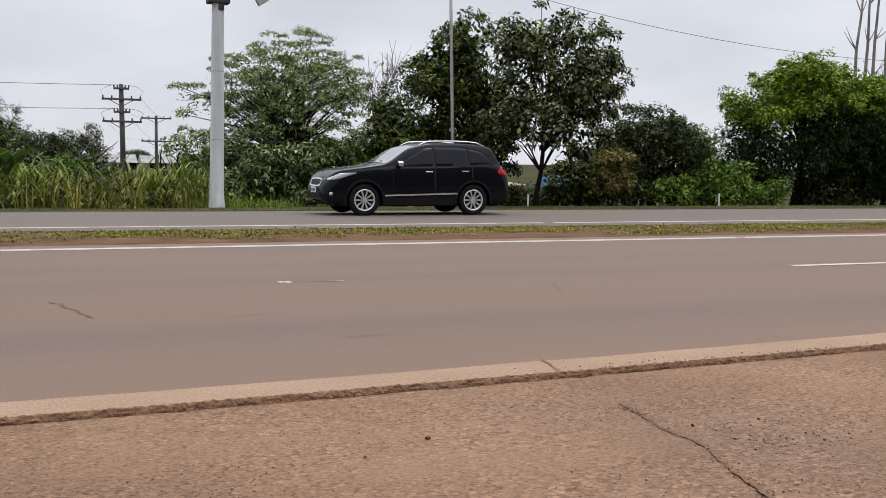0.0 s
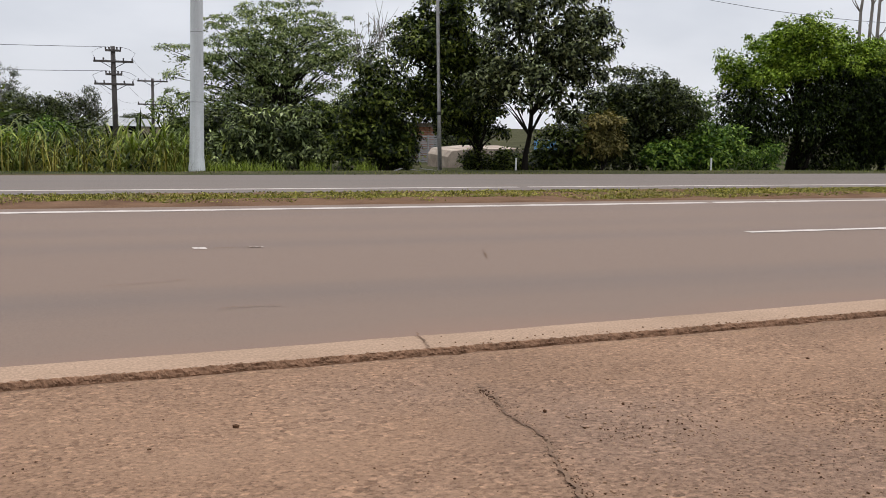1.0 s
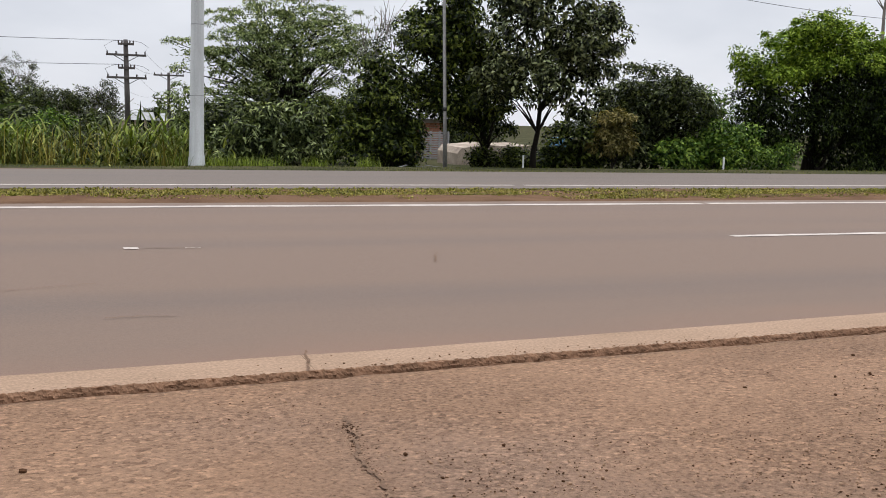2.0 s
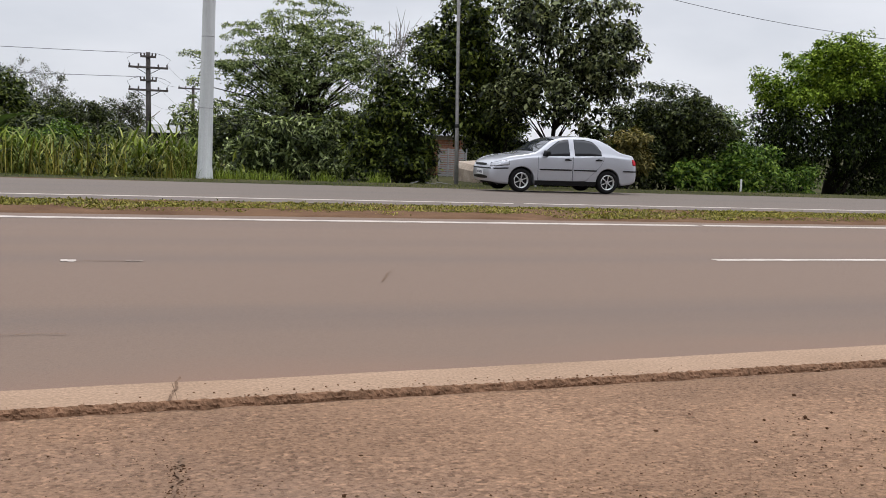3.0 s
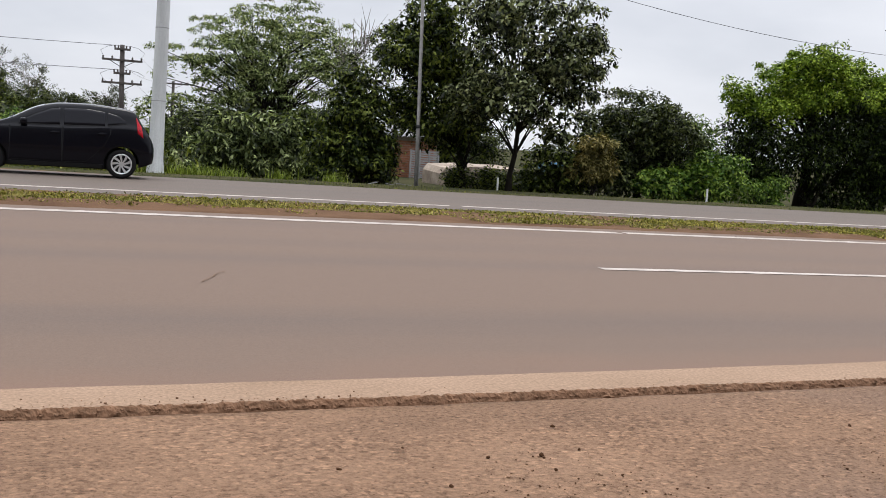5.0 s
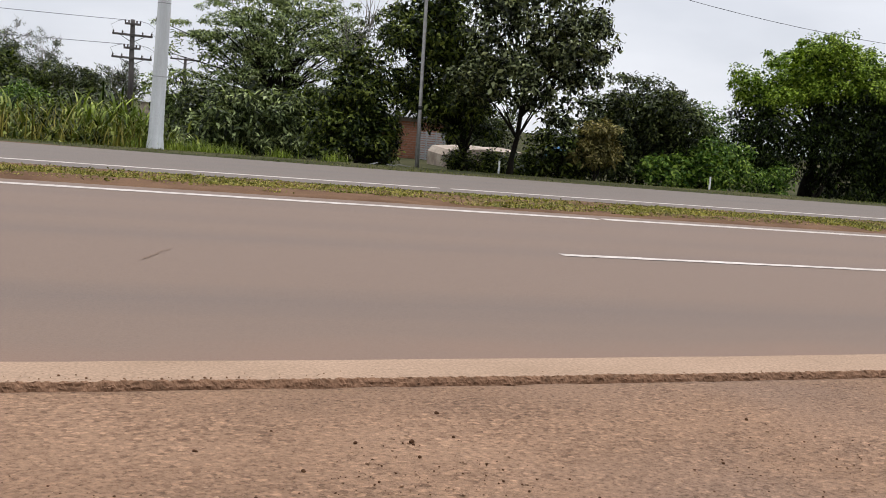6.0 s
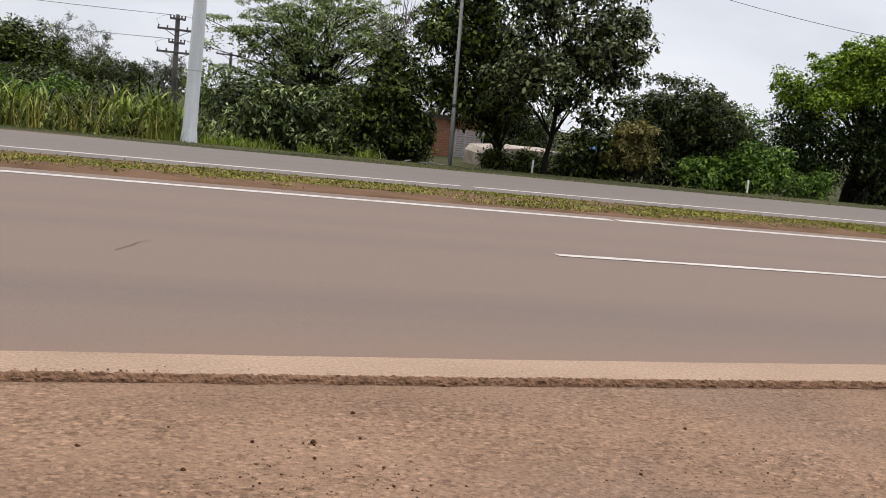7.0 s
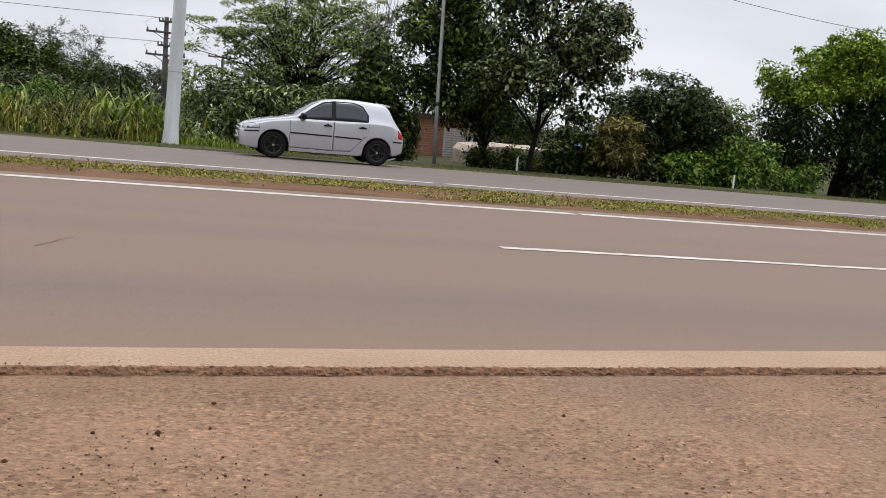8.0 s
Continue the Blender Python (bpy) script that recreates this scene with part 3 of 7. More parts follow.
def jagged(x0, y0, x1, y1, n, amp, seed):
    rng = np.random.RandomState(seed)
    return [(x0 + (x1 - x0) * i / n + rng.uniform(-amp, amp), y0 + (y1 - y0) * i / n + rng.uniform(-amp, amp)) for i in range(n + 1)]


dark_crack("crack_1", jagged(0.10, 0.005, 0.50, -0.03, 14, 0.012, 3), 0.008, 0.0125, "open crack beside the worn lane dash")
dark_crack("crack_2", jagged(2.05, -1.15, 2.28, -0.62, 12, 0.012, 4), 0.005, 0.0125, "fine jagged crack in the asphalt")
dark_crack("crack_3", jagged(0.44, -3.86, 0.39, -4.2, 12, 0.012, 8), 0.006, 0.0195, "crack across the concrete gutter")
dark_crack("crack_6", jagged(-1.92, -0.73, -1.70, -1.58, 18, 0.03, 19), 0.010, 0.0105, "crumbling worn spot in the asphalt")
dark_crack("crack_7", jagged(-0.32, -2.82, 0.01, -2.83, 16, 0.018, 21), 0.005, 0.0105, "fine jagged crack in the asphalt")
dark_crack("crack_4", jagged(-0.9, -1.85, -0.35, -1.7, 16, 0.018, 9), 0.004, 0.0118, "fine jagged crack in the asphalt")


def build_potholes():
    """Crumbling sunken crack that wanders over the shoulder."""
    pts = [(0.37, -4.78), (0.355, -4.86), (0.34, -5.0), (0.314, -5.14), (0.29, -5.24), (0.287, -5.335), (0.29, -5.45), (0.283, -5.555), (0.235, -5.68), (0.2, -5.79), (0.143, -5.99), (0.09, -6.2)]
    fine = []
    rng = np.random.RandomState(12)
    for (a, b), (c, d) in zip(pts[:-1], pts[1:]):
        for i in range(6):
            fine.append((a + (c - a) * i / 6 + rng.uniform(-0.012, 0.012), b + (d - b) * i / 6))
    dark_crack("crack_5", fine, 0.008, -0.0115, "crumbling crack running across the dusty shoulder")


build_potholes()


# ---- loose stones ----
def stone_mesh(name, size, seed, material):
    rng = np.random.RandomState(seed)
    bm = bmesh.new()
    bmesh.ops.create_icosphere(bm, subdivisions=1, radius=size)
    for v in bm.verts:
        v.co *= rng.uniform(0.65, 1.2)
        v.co.z *= 0.7
    me = bpy.data.meshes.new(name)
    bm.to_mesh(me)
    bm.free()
    me.materials.append(material)
    return me


def build_stones():
    named = [(-0.68, -5.07, 0.022), (0.44, -5.24, 0.018), (2.93, -4.46, 0.021), (2.74, -4.77, 0.02), (2.04, -4.83, 0.018), (4.18, -4.57, 0.016), (2.55, -4.77, 0.013), (2.3, -4.64, 0.012), (2.33, -5.02, 0.015),
             (2.90, -4.73, 0.013), (2.72, -4.92, 0.012), (0.92, -4.89, 0.014), (0.78, -5.24, 0.014), (-0.99, -5.23, 0.013), (1.49, -4.43, 0.013), (3.4, -4.85, 0.011), (3.75, -5.05, 0.012)]
    for i, (x, y, s) in enumerate(named):
        s *= 0.58
        ob = add("stone", stone_mesh("stone", s, i, M["stone"]), m=pose(x, y, -0.02 + s * 0.45, 0, 0, i * 50))
        tagged(ob, "small dark reddish stone lying on the dusty shoulder", "stone", "loose stones")
    rng = np.random.RandomState(2)
    bm = bmesh.new()
    bmesh.ops.create_icosphere(bm, subdivisions=1, radius=1.0)
    base_v = np.array([v.co[:] for v in bm.verts])
    base_f = np.array([[v.index for v in f.verts] for f in bm.faces])
    bm.free()
    for nm, count, lo, hi, material, label in (("gravel", 6500, 0.0024, 0.0055, M["stone"], "dark grit scattered over the dusty shoulder"),
                                               ("soil_crumbs", 4200, 0.0025, 0.0065, M["dirt"], "crumbs of brown soil along the gutter edge"),
                                               ("chippings", 7000, 0.003, 0.008, M["pale_stone"], "pale stone chippings worn out of the shoulder")):
        n = count
        x = rng.uniform(-4.5, 9.0, n)
        y = near_edge(x) - 0.16 - rng.uniform(0, 1, n) ** 1.2 * 2.6
        k = n // 9
        x[:k], y[:k] = rng.normal(1.5, 0.8, k), rng.normal(-5.6, 0.4, k)
        y = np.minimum(y, near_edge(x) - 0.13)
        if nm == "soil_crumbs":
            y = near_edge(x) - 0.05 + rng.normal(0, 0.018, n)
            y[: n // 26] = near_edge(x[: n // 26]) + rng.uniform(0, 1, n // 26) ** 2.2 * 0.22
        if nm == "gravel":
            k2 = slice(k, k + 420)
            y[k2] = rng.uniform(-6.1, -4.85, 420)
            x[k2] = np.interp(-y[k2], [4.78, 5.14, 5.34, 5.56, 5.79, 6.2], [0.37, 0.314, 0.287, 0.283, 0.2, 0.09]) + rng.normal(0, 0.018, 420)
        s = lo + (hi - lo) * rng.uniform(0, 1, n) ** 4
        v = base_v[None] * (s[:, None, None]) * rng.uniform(0.6, 1.25, (n, len(base_v), 1))
        v[:, :, 2] *= 0.65
        v += np.stack([x, y, np.where(y > near_edge(x) - 0.005, 0.012, np.where(y > near_edge(x) - 0.055, -0.006, -0.021)) + s * 0.3], 1)[:, None]
        f = base_f[None] + (np.arange(n) * len(base_v))[:, None, None]
        tagged(add(nm, big_mesh(nm, v.reshape(-1, 3), f.reshape(-1, 3), material)), label, "gravel", kind="stuff")


build_stones()


# ---- plants ----
def leaves(centres, radius, per, length, width, rng, flat=1.0, droop=0.3, outward=None):
    """Verts and quads of folded leaves, in clumps about the centres."""
    n = len(centres) * per
    c = np.repeat(centres, per, 0)
    rad = np.repeat(np.broadcast_to(radius, (len(centres),)), per)
    off = rng.normal(0, 1, (n, 3))
    off /= np.linalg.norm(off, axis=1)[:, None] + 1e-9
    off *= (rng.uniform(0.15, 1, n) ** 0.6 * rad)[:, None]
    off[:, 2] *= flat
    p = c + off
    d = off / (rad[:, None] + 1e-9) + rng.normal(0, 0.6, (n, 3))
    d[:, 2] = d[:, 2] * 0.6 - droop
    d /= np.linalg.norm(d, axis=1)[:, None] + 1e-9
    up = rng.normal(0, 0.55, (n, 3)) + np.array([0, 0, 1.0])
    side = np.cross(d, up)
    side /= np.linalg.norm(side, axis=1)[:, None] + 1e-9
    nrm = np.cross(side, d)
    ln = length * rng.uniform(0.6, 1.25, n)[:, None]
    wd = width * rng.uniform(0.7, 1.2, n)[:, None]
    v = np.empty((n, 4, 3))
    v[:, 0] = p
    v[:, 1] = p + d * ln * 0.5 + side * wd * 0.5 + nrm * wd * 0.15
    v[:, 2] = p + d * ln - nrm * ln * 0.12
    v[:, 3] = p + d * ln * 0.5 - side * wd * 0.5 + nrm * wd * 0.15
    return v.reshape(-1, 3), np.arange(n * 4).reshape(n, 4)


def lobes_of(rng, ellipsoids, count, size):
    """Random bough ends over a few ellipsoids: an uneven crown with gaps."""
    out = []
    w = np.array([e[3] * e[5] for e in ellipsoids])
    w = w / w.sum()
    for _ in range(count):
        cx, cy, cz, rx, ry, rz = ellipsoids[rng.choice(len(ellipsoids), p=w)]
        d = rng.normal(0, 1, 3)
        d /= np.linalg.norm(d)
        k = rng.uniform(0.25, 1.0) ** 0.5
        out.append((cx + d[0] * rx * k, cy + d[1] * ry * k, cz + d[2] * rz * k, size * rng.uniform(0.6, 1.25)))
    return np.array(out)


def tree(name, x, y, label, ellipsoids, leaf, seed, trunk=0.16, fork=1.6, boughs=40, bough=0.75, clumps=9, per=16, clump=0.28, length=0.17, width=0.075,
         flat=1.0, droop=0.3, bark="bark", stems=1, category="tree", bare=0, limb_share=0.6):
    """A tapered trunk, limbs to the boughs, and a crown of leaf clumps. Ellipsoids: centres and radii from the foot."""
    rng = np.random.RandomState(seed)
    z0 = ground_z(y) - 0.08
    root = thing(name, x, y, z0, label, category)
    bl = lobes_of(rng, ellipsoids, boughs, bough)
    top = max(e[2] for e in ellipsoids)
    parts = []
    for s in range(stems):
        lean = rng.normal(0, 0.12, 2) * (1 + (stems > 1) * 3)
        n = 7
        pts = [(lean[0] * (i / n) ** 1.2 * top + 0.05 * rng.normal(), lean[1] * (i / n) * top + 0.05 * rng.normal(), top * 0.92 * i / n) for i in range(n + 1)]
        pts[0] = (0.12 * s, 0, 0)
        parts.append(tube(pts, [trunk * (1.25 if i == 0 else 1.0) * (1 - 0.85 * i / n) for i in range(n + 1)], 8))
        for b in bl[rng.permutation(len(bl))[: int(len(bl) * limb_share / stems)]]:
            k = min(n - 1, max(1, int(n * min(0.9, max(fork, b[2] * 0.62) / top))))
            a = Vector(pts[k])
            e = Vector(b[:3])
            mid = a.lerp(e, 0.5) + Vector((rng.normal() * 0.12, rng.normal() * 0.12, 0.12 * (e - a).length))
            r = trunk * 0.36 * (1 - 0.6 * k / n)
            parts.append(tube([a, mid, e], [r, r * 0.55, 0.012], 5, False))
            for _ in range(bare):
                q = e + Vector(rng.normal(0, 0.45, 3)) + Vector((0, 0, 0.35))
                parts.append(tube([mid.lerp(e, 0.6), e.lerp(q, 0.5), q], [r * 0.4, 0.012, 0.005], 4, False))
    v, f = tubes(parts)
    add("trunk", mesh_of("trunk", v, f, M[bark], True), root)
    if leaf:
        cents, rads = [], []
        for b in bl:
            d = rng.normal(0, 1, (clumps, 3))
            d /= np.linalg.norm(d, axis=1)[:, None]
            d *= (rng.uniform(0.2, 1, clumps) ** 0.5 * b[3])[:, None]
            d[:, 2] *= flat
            cents.append(b[:3] + d)
        c = np.concatenate(cents)
        c[:, 2] = np.maximum(c[:, 2], 0.12)
        v, q = leaves(c, clump, per, length, width, rng, flat, droop)
        v[:, 2] = np.maximum(v[:, 2], 0.02)
        add("crown", big_mesh("crown", v, q, M[leaf]), root)
    return root


def pads(rng, ellipsoids, count, size, lobes=0):
    """Centres, outward ways and radii of leaf pads over the outer parts of a few ellipsoids."""
    w = np.array([e[3] * e[5] for e in ellipsoids])
    w = w / w.sum()
    out = []
    if lobes:
        sub = []
        for e in ellipsoids:
            for _ in range(max(2, int(lobes * (e[3] * e[5]) ** 0.6))):
                d = rng.normal(0, 1, 3)
                d /= np.linalg.norm(d)
                k = rng.uniform(0.32, 0.52) * (e[3] * e[5]) ** 0.5
                c = np.array(e[:3]) + d * np.maximum(np.array(e[3:]) - k * 0.45, 0.05)
                sub.append((*c, k * rng.uniform(0.85, 1.25), k, k * rng.uniform(0.65, 0.95)))
        ellipsoids = sub
        w = np.array([e[3] * e[5] for e in sub])
        w = w / w.sum()
    while len(out) < count:
        j = rng.choice(len(ellipsoids), p=w)
        c, r = np.array(ellipsoids[j][:3]), np.array(ellipsoids[j][3:])
        d = rng.normal(0, 1, 3)
        d /= np.linalg.norm(d)
        p = c + d * r * rng.uniform(0.62, 0.98)
        inside = any(np.linalg.norm((p - np.array(e[:3])) / np.array(e[3:])) < 0.55 for i, e in enumerate(ellipsoids) if i != j)
        if not inside or rng.uniform() < 0.15:
            out.append((*p, *d, size * rng.uniform(0.55, 1.3)))
    return np.array(out)


def pad_leaves(pd, per, length, width, rng, flat, droop, loose):
    """Leaves lying like shingles over the upper side of each pad, a few standing out of it."""
    n = len(pd) * per
    c, way, rad = np.repeat(pd[:, :3], per, 0), np.repeat(pd[:, 3:6], per, 0), np.repeat(pd[:, 6], per)
    axis = way * 0.7 + np.array([0, 0, 0.75])
    axis /= np.linalg.norm(axis, axis=1)[:, None]
    u = rng.normal(0, 1, (n, 3))
    u /= np.linalg.norm(u, axis=1)[:, None]
    dot = (u * axis).sum(1)
    u -= axis * (np.where(dot < -0.15, 2 * dot, 0))[:, None]
    k = rng.uniform(0.55, 1.05, n) + np.where(rng.uniform(0, 1, n) < loose, rng.uniform(0.1, 0.5, n), 0)
    p = c + u * (rad * k)[:, None] * np.array([1, 1, flat])
    nrm = u * 0.8 + rng.normal(0, 0.42, (n, 3)) + np.array([0, 0, 0.35])
    nrm /= np.linalg.norm(nrm, axis=1)[:, None]
    d = rng.normal(0, 0.6, (n, 3)) + u * 0.7 - np.array([0, 0, droop])
    d -= nrm * (d * nrm).sum(1)[:, None]
    d /= np.linalg.norm(d, axis=1)[:, None] + 1e-9
    side = np.cross(d, nrm)
    ln, wd = length * rng.uniform(0.6, 1.3, n)[:, None], width * rng.uniform(0.7, 1.25, n)[:, None]
    v = np.empty((n, 4, 3))
    v[:, 0] = p
    v[:, 1] = p + d * ln * 0.5 + side * wd * 0.5 + nrm * wd * 0.16
    v[:, 2] = p + d * ln - nrm * ln * 0.14
    v[:, 3] = p + d * ln * 0.5 - side * wd * 0.5 + nrm * wd * 0.16
    return v.reshape(-1, 3)


def leafy_tree(name, x, y, label, ellipsoids, leaf, seed, trunk=0.14, fork=1.6, count=180, size=0.42, per=55, length=0.18, width=0.08, flat=0.75, droop=0.3,
               fill=3000, bark="bark", stems=1, category="tree", limbs=60, loose=0.12, lean=(0.0, 0.0), twigs=0, lobes=0):
    """A tapered trunk with limbs out to leaf pads; the crown's depth is filled with looser leaves."""
    rng = np.random.RandomState(seed)
    root = thing(name, x, y, ground_z(y) - 0.08, label, category)
    pd = pads(rng, ellipsoids, count, size, lobes)
    cen = np.average([e[:3] for e in ellipsoids], 0, [e[3] * e[5] for e in ellipsoids])
    top = max(e[2] for e in ellipsoids)
    parts = []
    for s in range(stems):
        end = Vector((cen[0] + lean[0] + (rng.normal() * 0.9 if stems > 1 else 0), cen[1] * 0.8 + lean[1] + (rng.normal() * 0.4 if stems > 1 else 0), top * 0.95))
        n = 8
        foot = Vector((rng.normal() * 0.15 * (stems > 1), rng.normal() * 0.1 * (stems > 1), 0))
        pts = []
        for i in range(n + 1):
            t = i / n
            pts.append(foot.lerp(end, t ** 1.25 if t < 1 else 1) + Vector((rng.normal() * 0.04, rng.normal() * 0.04, 0)) * (i > 0))
            pts[-1].z = end.z * t
        parts.append(tube(pts, [trunk * (1.3 if i == 0 else 1.0) * (1 - 0.86 * i / n) for i in range(n + 1)], 9))
        for b in pd[rng.permutation(len(pd))[: limbs // stems]]:
            k = min(n - 1, max(1, int(n * min(0.85, max(fork, b[2] * 0.6) / end.z))))
            a, e = Vector(pts[k]), Vector(b[:3])
            mid = a.lerp(e, 0.5) + Vector((rng.normal() * 0.14, rng.normal() * 0.14, 0.10 * (e - a).length))
            r = trunk * 0.42 * (1 - 0.7 * k / n)
            parts.append(tube([a, a.lerp(mid, 0.5) + Vector((0, 0, 0.05)), mid, e], [r, r * 0.8, r * 0.55, 0.012], 5, False))
            for _ in range(twigs):
                q = e + Vector(rng.normal(0, 0.4, 3)) + Vector((0, 0, 0.35))
                parts.append(tube([mid.lerp(e, 0.6), e.lerp(q, 0.5), q], [r * 0.4, 0.011, 0.005], 4, False))
    v, f = tubes(parts)
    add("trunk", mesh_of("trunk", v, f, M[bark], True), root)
    v = pad_leaves(pd, per, length, width, rng, flat, droop, loose)
    if fill:
        w = np.array([e[3] * e[4] * e[5] for e in ellipsoids])
        pick = rng.choice(len(ellipsoids), fill, p=w / w.sum())
        el = np.array(ellipsoids)[pick]
        d = rng.normal(0, 1, (fill, 3))
        d *= (rng.uniform(0, 1, fill) ** 0.4 * 0.82 / np.linalg.norm(d, axis=1))[:, None]
        q, _ = leaves(el[:, :3] + d * el[:, 3:], 0.1, 1, length * 1.5, width * 1.6, rng, 1.0, droop)
        v = np.concatenate([v, q])
    v[:, 2] = np.maximum(v[:, 2], 0.02)
    add("crown", big_mesh("crown", v, np.arange(len(v)).reshape(-1, 4), M[leaf]), root)
    return root


def plant_trees():
    # the row along the far verge
    leafy_tree("feathery_tree", 9.86, 38.0, "spreading tree with light feathery foliage behind the verge",
               [(-0.26, 0, 5.75, 3.3, 2.2, 1.9), (-4.66, 0, 4.5, 0.87, 0.7, 0.8), (-2.44, 0, 4.24, 1.89, 1.5, 1.37), (2.12, 0, 5.2, 1.56, 1.25, 1.5), (-1.04, 0, 2.64, 2.84, 2.0, 1.65), (-3.2, 0, 2.85, 1.12, 0.9, 1.24),
                (1.05, 0, 2.69, 1.6, 1.28, 1.55)], "leaf_feather", 11, 0.2, 1.0, 430, 0.44, 85, 0.15, 0.05, 0.34, 0.12, 5200, stems=3, limbs=150, loose=0.2, lobes=7)
    leafy_tree("small_tree", 4.89, 37.0, "thin young tree with drooping feathery leaves behind the cane grass",
               [(-0.09, 0, 2.5, 0.9, 0.72, 0.96), (0.38, 0, 1.46, 0.96, 0.77, 1.21)], "leaf_feather", 12, 0.05, 0.7, 46, 0.36, 50, 0.2, 0.06, 0.5, 0.35, 400, limbs=24, loose=0.2)
    leafy_tree("leafy_shrub", 7.05, 30.0, "leafy shrub with hanging pale green leaves on the verge",
               [(-0.21, 0, 1.15, 1.6, 1.2, 1.05), (1.75, 0, 1.0, 1.1, 0.89, 1.0), (-1.27, 0, 0.75, 0.94, 0.75, 0.75), (0.9, 0.2, 1.9, 1.2, 0.8, 0.8)], "leaf_hanging", 13, 0.05, 0.4, 130, 0.34, 44, 0.24, 0.07, 0.6, 0.6, 1700,
               stems=4, category="shrub", limbs=50, loose=0.3, lobes=7)
    # added dark-leaved mass that stands in for the shade low in the feathery tree
    leafy_tree("back_shrub", 10.0, 33.6, "dark shrub added to fill the shade under the feathery tree",
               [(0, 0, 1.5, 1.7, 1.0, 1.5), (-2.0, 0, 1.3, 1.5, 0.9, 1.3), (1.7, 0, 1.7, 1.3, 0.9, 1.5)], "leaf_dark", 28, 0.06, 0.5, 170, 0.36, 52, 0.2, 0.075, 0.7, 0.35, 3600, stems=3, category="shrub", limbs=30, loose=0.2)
    leafy_tree("bare_shrub", 10.86, 28.0, "half-bare shrub with thin twigs showing above the foliage",
               [(-0.15, 0, 4.6, 0.8, 0.6, 0.95), (-0.2, 0, 3.4, 0.7, 0.6, 0.9)], "leaf_olive", 14, 0.05, 1.5, 26, 0.3, 22, 0.12, 0.05, 0.7, 0.2, 120, bark="pale_bark", stems=3, category="shrub", limbs=26, loose=0.3, twigs=5)
    leafy_tree("dark_shrub", 10.4, 26.0, "dense dark green shrub at the road verge",
               [(-0.03, 0, 2.79, 1.15, 0.92, 1.5), (-0.84, 0, 1.4, 1.03, 0.82, 1.37), (0.4, 0, 1.22, 1.0, 0.94, 1.1)], "leaf_dark", 15, 0.07, 0.5, 120, 0.36, 55, 0.17, 0.07, 0.8, 0.4, 3500, stems=3, category="shrub", limbs=24)
    leafy_tree("dense_tree", 14.38, 26.5, "dense dark green tree with a pointed crown",
               [(-2.3, 0, 5.2, 0.98, 0.83, 1.1), (-1.07, 0, 6.1, 0.95, 0.8, 1.2), (-1.48, 0, 4.5, 1.8, 1.5, 1.4), (-0.11, 0, 3.33, 1.5, 1.27, 1.6), (-1.44, 0, 2.65, 1.7, 1.42, 1.0), (-0.15, 0, 1.6, 0.9, 0.8, 0.6)], "leaf_dark", 16,
               0.13, 1.1, 300, 0.32, 55, 0.17, 0.075, 0.8, 0.45, 5000, limbs=60, lobes=8)
    leafy_tree("broadleaf_tree", 15.45, 24.9, "tall broad-leaved tree with a dark open crown and slim forked trunk",
               [(-0.52, -1.5, 5.9, 1.95, 1.6, 1.1), (1.46, -1.5, 5.4, 1.1, 0.93, 0.85), (-1.77, -1.5, 4.85, 1.15, 1.0, 1.45), (0.39, -1.5, 4.38, 1.9, 1.5, 1.3), (-0.88, -1.5, 3.2, 1.85, 1.5, 1.0), (1.73, -1.5, 4.2, 0.85, 0.72, 0.95),
                (0.66, -1.5, 2.9, 1.25, 1.0, 0.9), (1.0, -1.2, 2.15, 0.95, 0.8, 0.65)], "leaf_broad", 17,
               0.11, 1.5, 300, 0.27, 44, 0.17, 0.08, 0.75, 0.5, 2900, limbs=42, loose=0.25, lobes=8)
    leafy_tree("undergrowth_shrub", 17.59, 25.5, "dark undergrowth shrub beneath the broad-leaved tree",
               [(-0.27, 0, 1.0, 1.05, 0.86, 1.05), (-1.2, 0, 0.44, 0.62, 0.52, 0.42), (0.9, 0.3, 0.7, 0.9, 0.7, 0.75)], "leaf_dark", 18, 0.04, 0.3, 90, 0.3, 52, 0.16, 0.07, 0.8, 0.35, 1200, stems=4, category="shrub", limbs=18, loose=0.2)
    leafy_tree("yellowing_shrub", 18.75, 25.0, "shrub with yellowing leaf tips by the verge",
               [(-0.06, 0, 1.81, 0.75, 0.62, 0.52), (-0.52, 0, 1.18, 0.6, 0.48, 0.46), (0.45, 0, 1.08, 0.44, 0.35, 0.34)], "leaf_yellow", 19, 0.04, 0.4, 44, 0.3, 48, 0.2, 0.06, 0.5, 0.4, 700, stems=2, category="shrub", limbs=16, loose=0.2)
    leafy_tree("round_tree", 21.39, 26.4, "low round tree with dense dark leaves",
               [(-0.12, 0, 2.87, 1.95, 1.62, 1.25), (-1.87, 0, 2.07, 1.3, 1.11, 1.05), (0.97, 0, 2.0, 1.4, 1.17, 1.3), (-0.82, 0, 1.1, 1.8, 1.44, 1.1), (1.5, 0, 3.2, 0.75, 0.6, 0.55)], "leaf_olive", 20,
               0.12, 0.6, 260, 0.3, 55, 0.16, 0.065, 0.75, 0.3, 5500, limbs=40, loose=0.18, lobes=8)
    leafy_tree("light_tree", 26.0, 29.3, "slender light green tree with open foliage",
               [(-0.57, 0, 2.63, 1.05, 0.89, 0.93), (0.62, 0, 2.53, 0.9, 0.72, 0.99), (0.08, 0, 1.53, 1.3, 1.07, 0.86)], "leaf_green", 21, 0.06, 0.7, 70, 0.34, 38, 0.17, 0.065, 0.7, 0.2, 600, stems=2, limbs=34, loose=0.3)
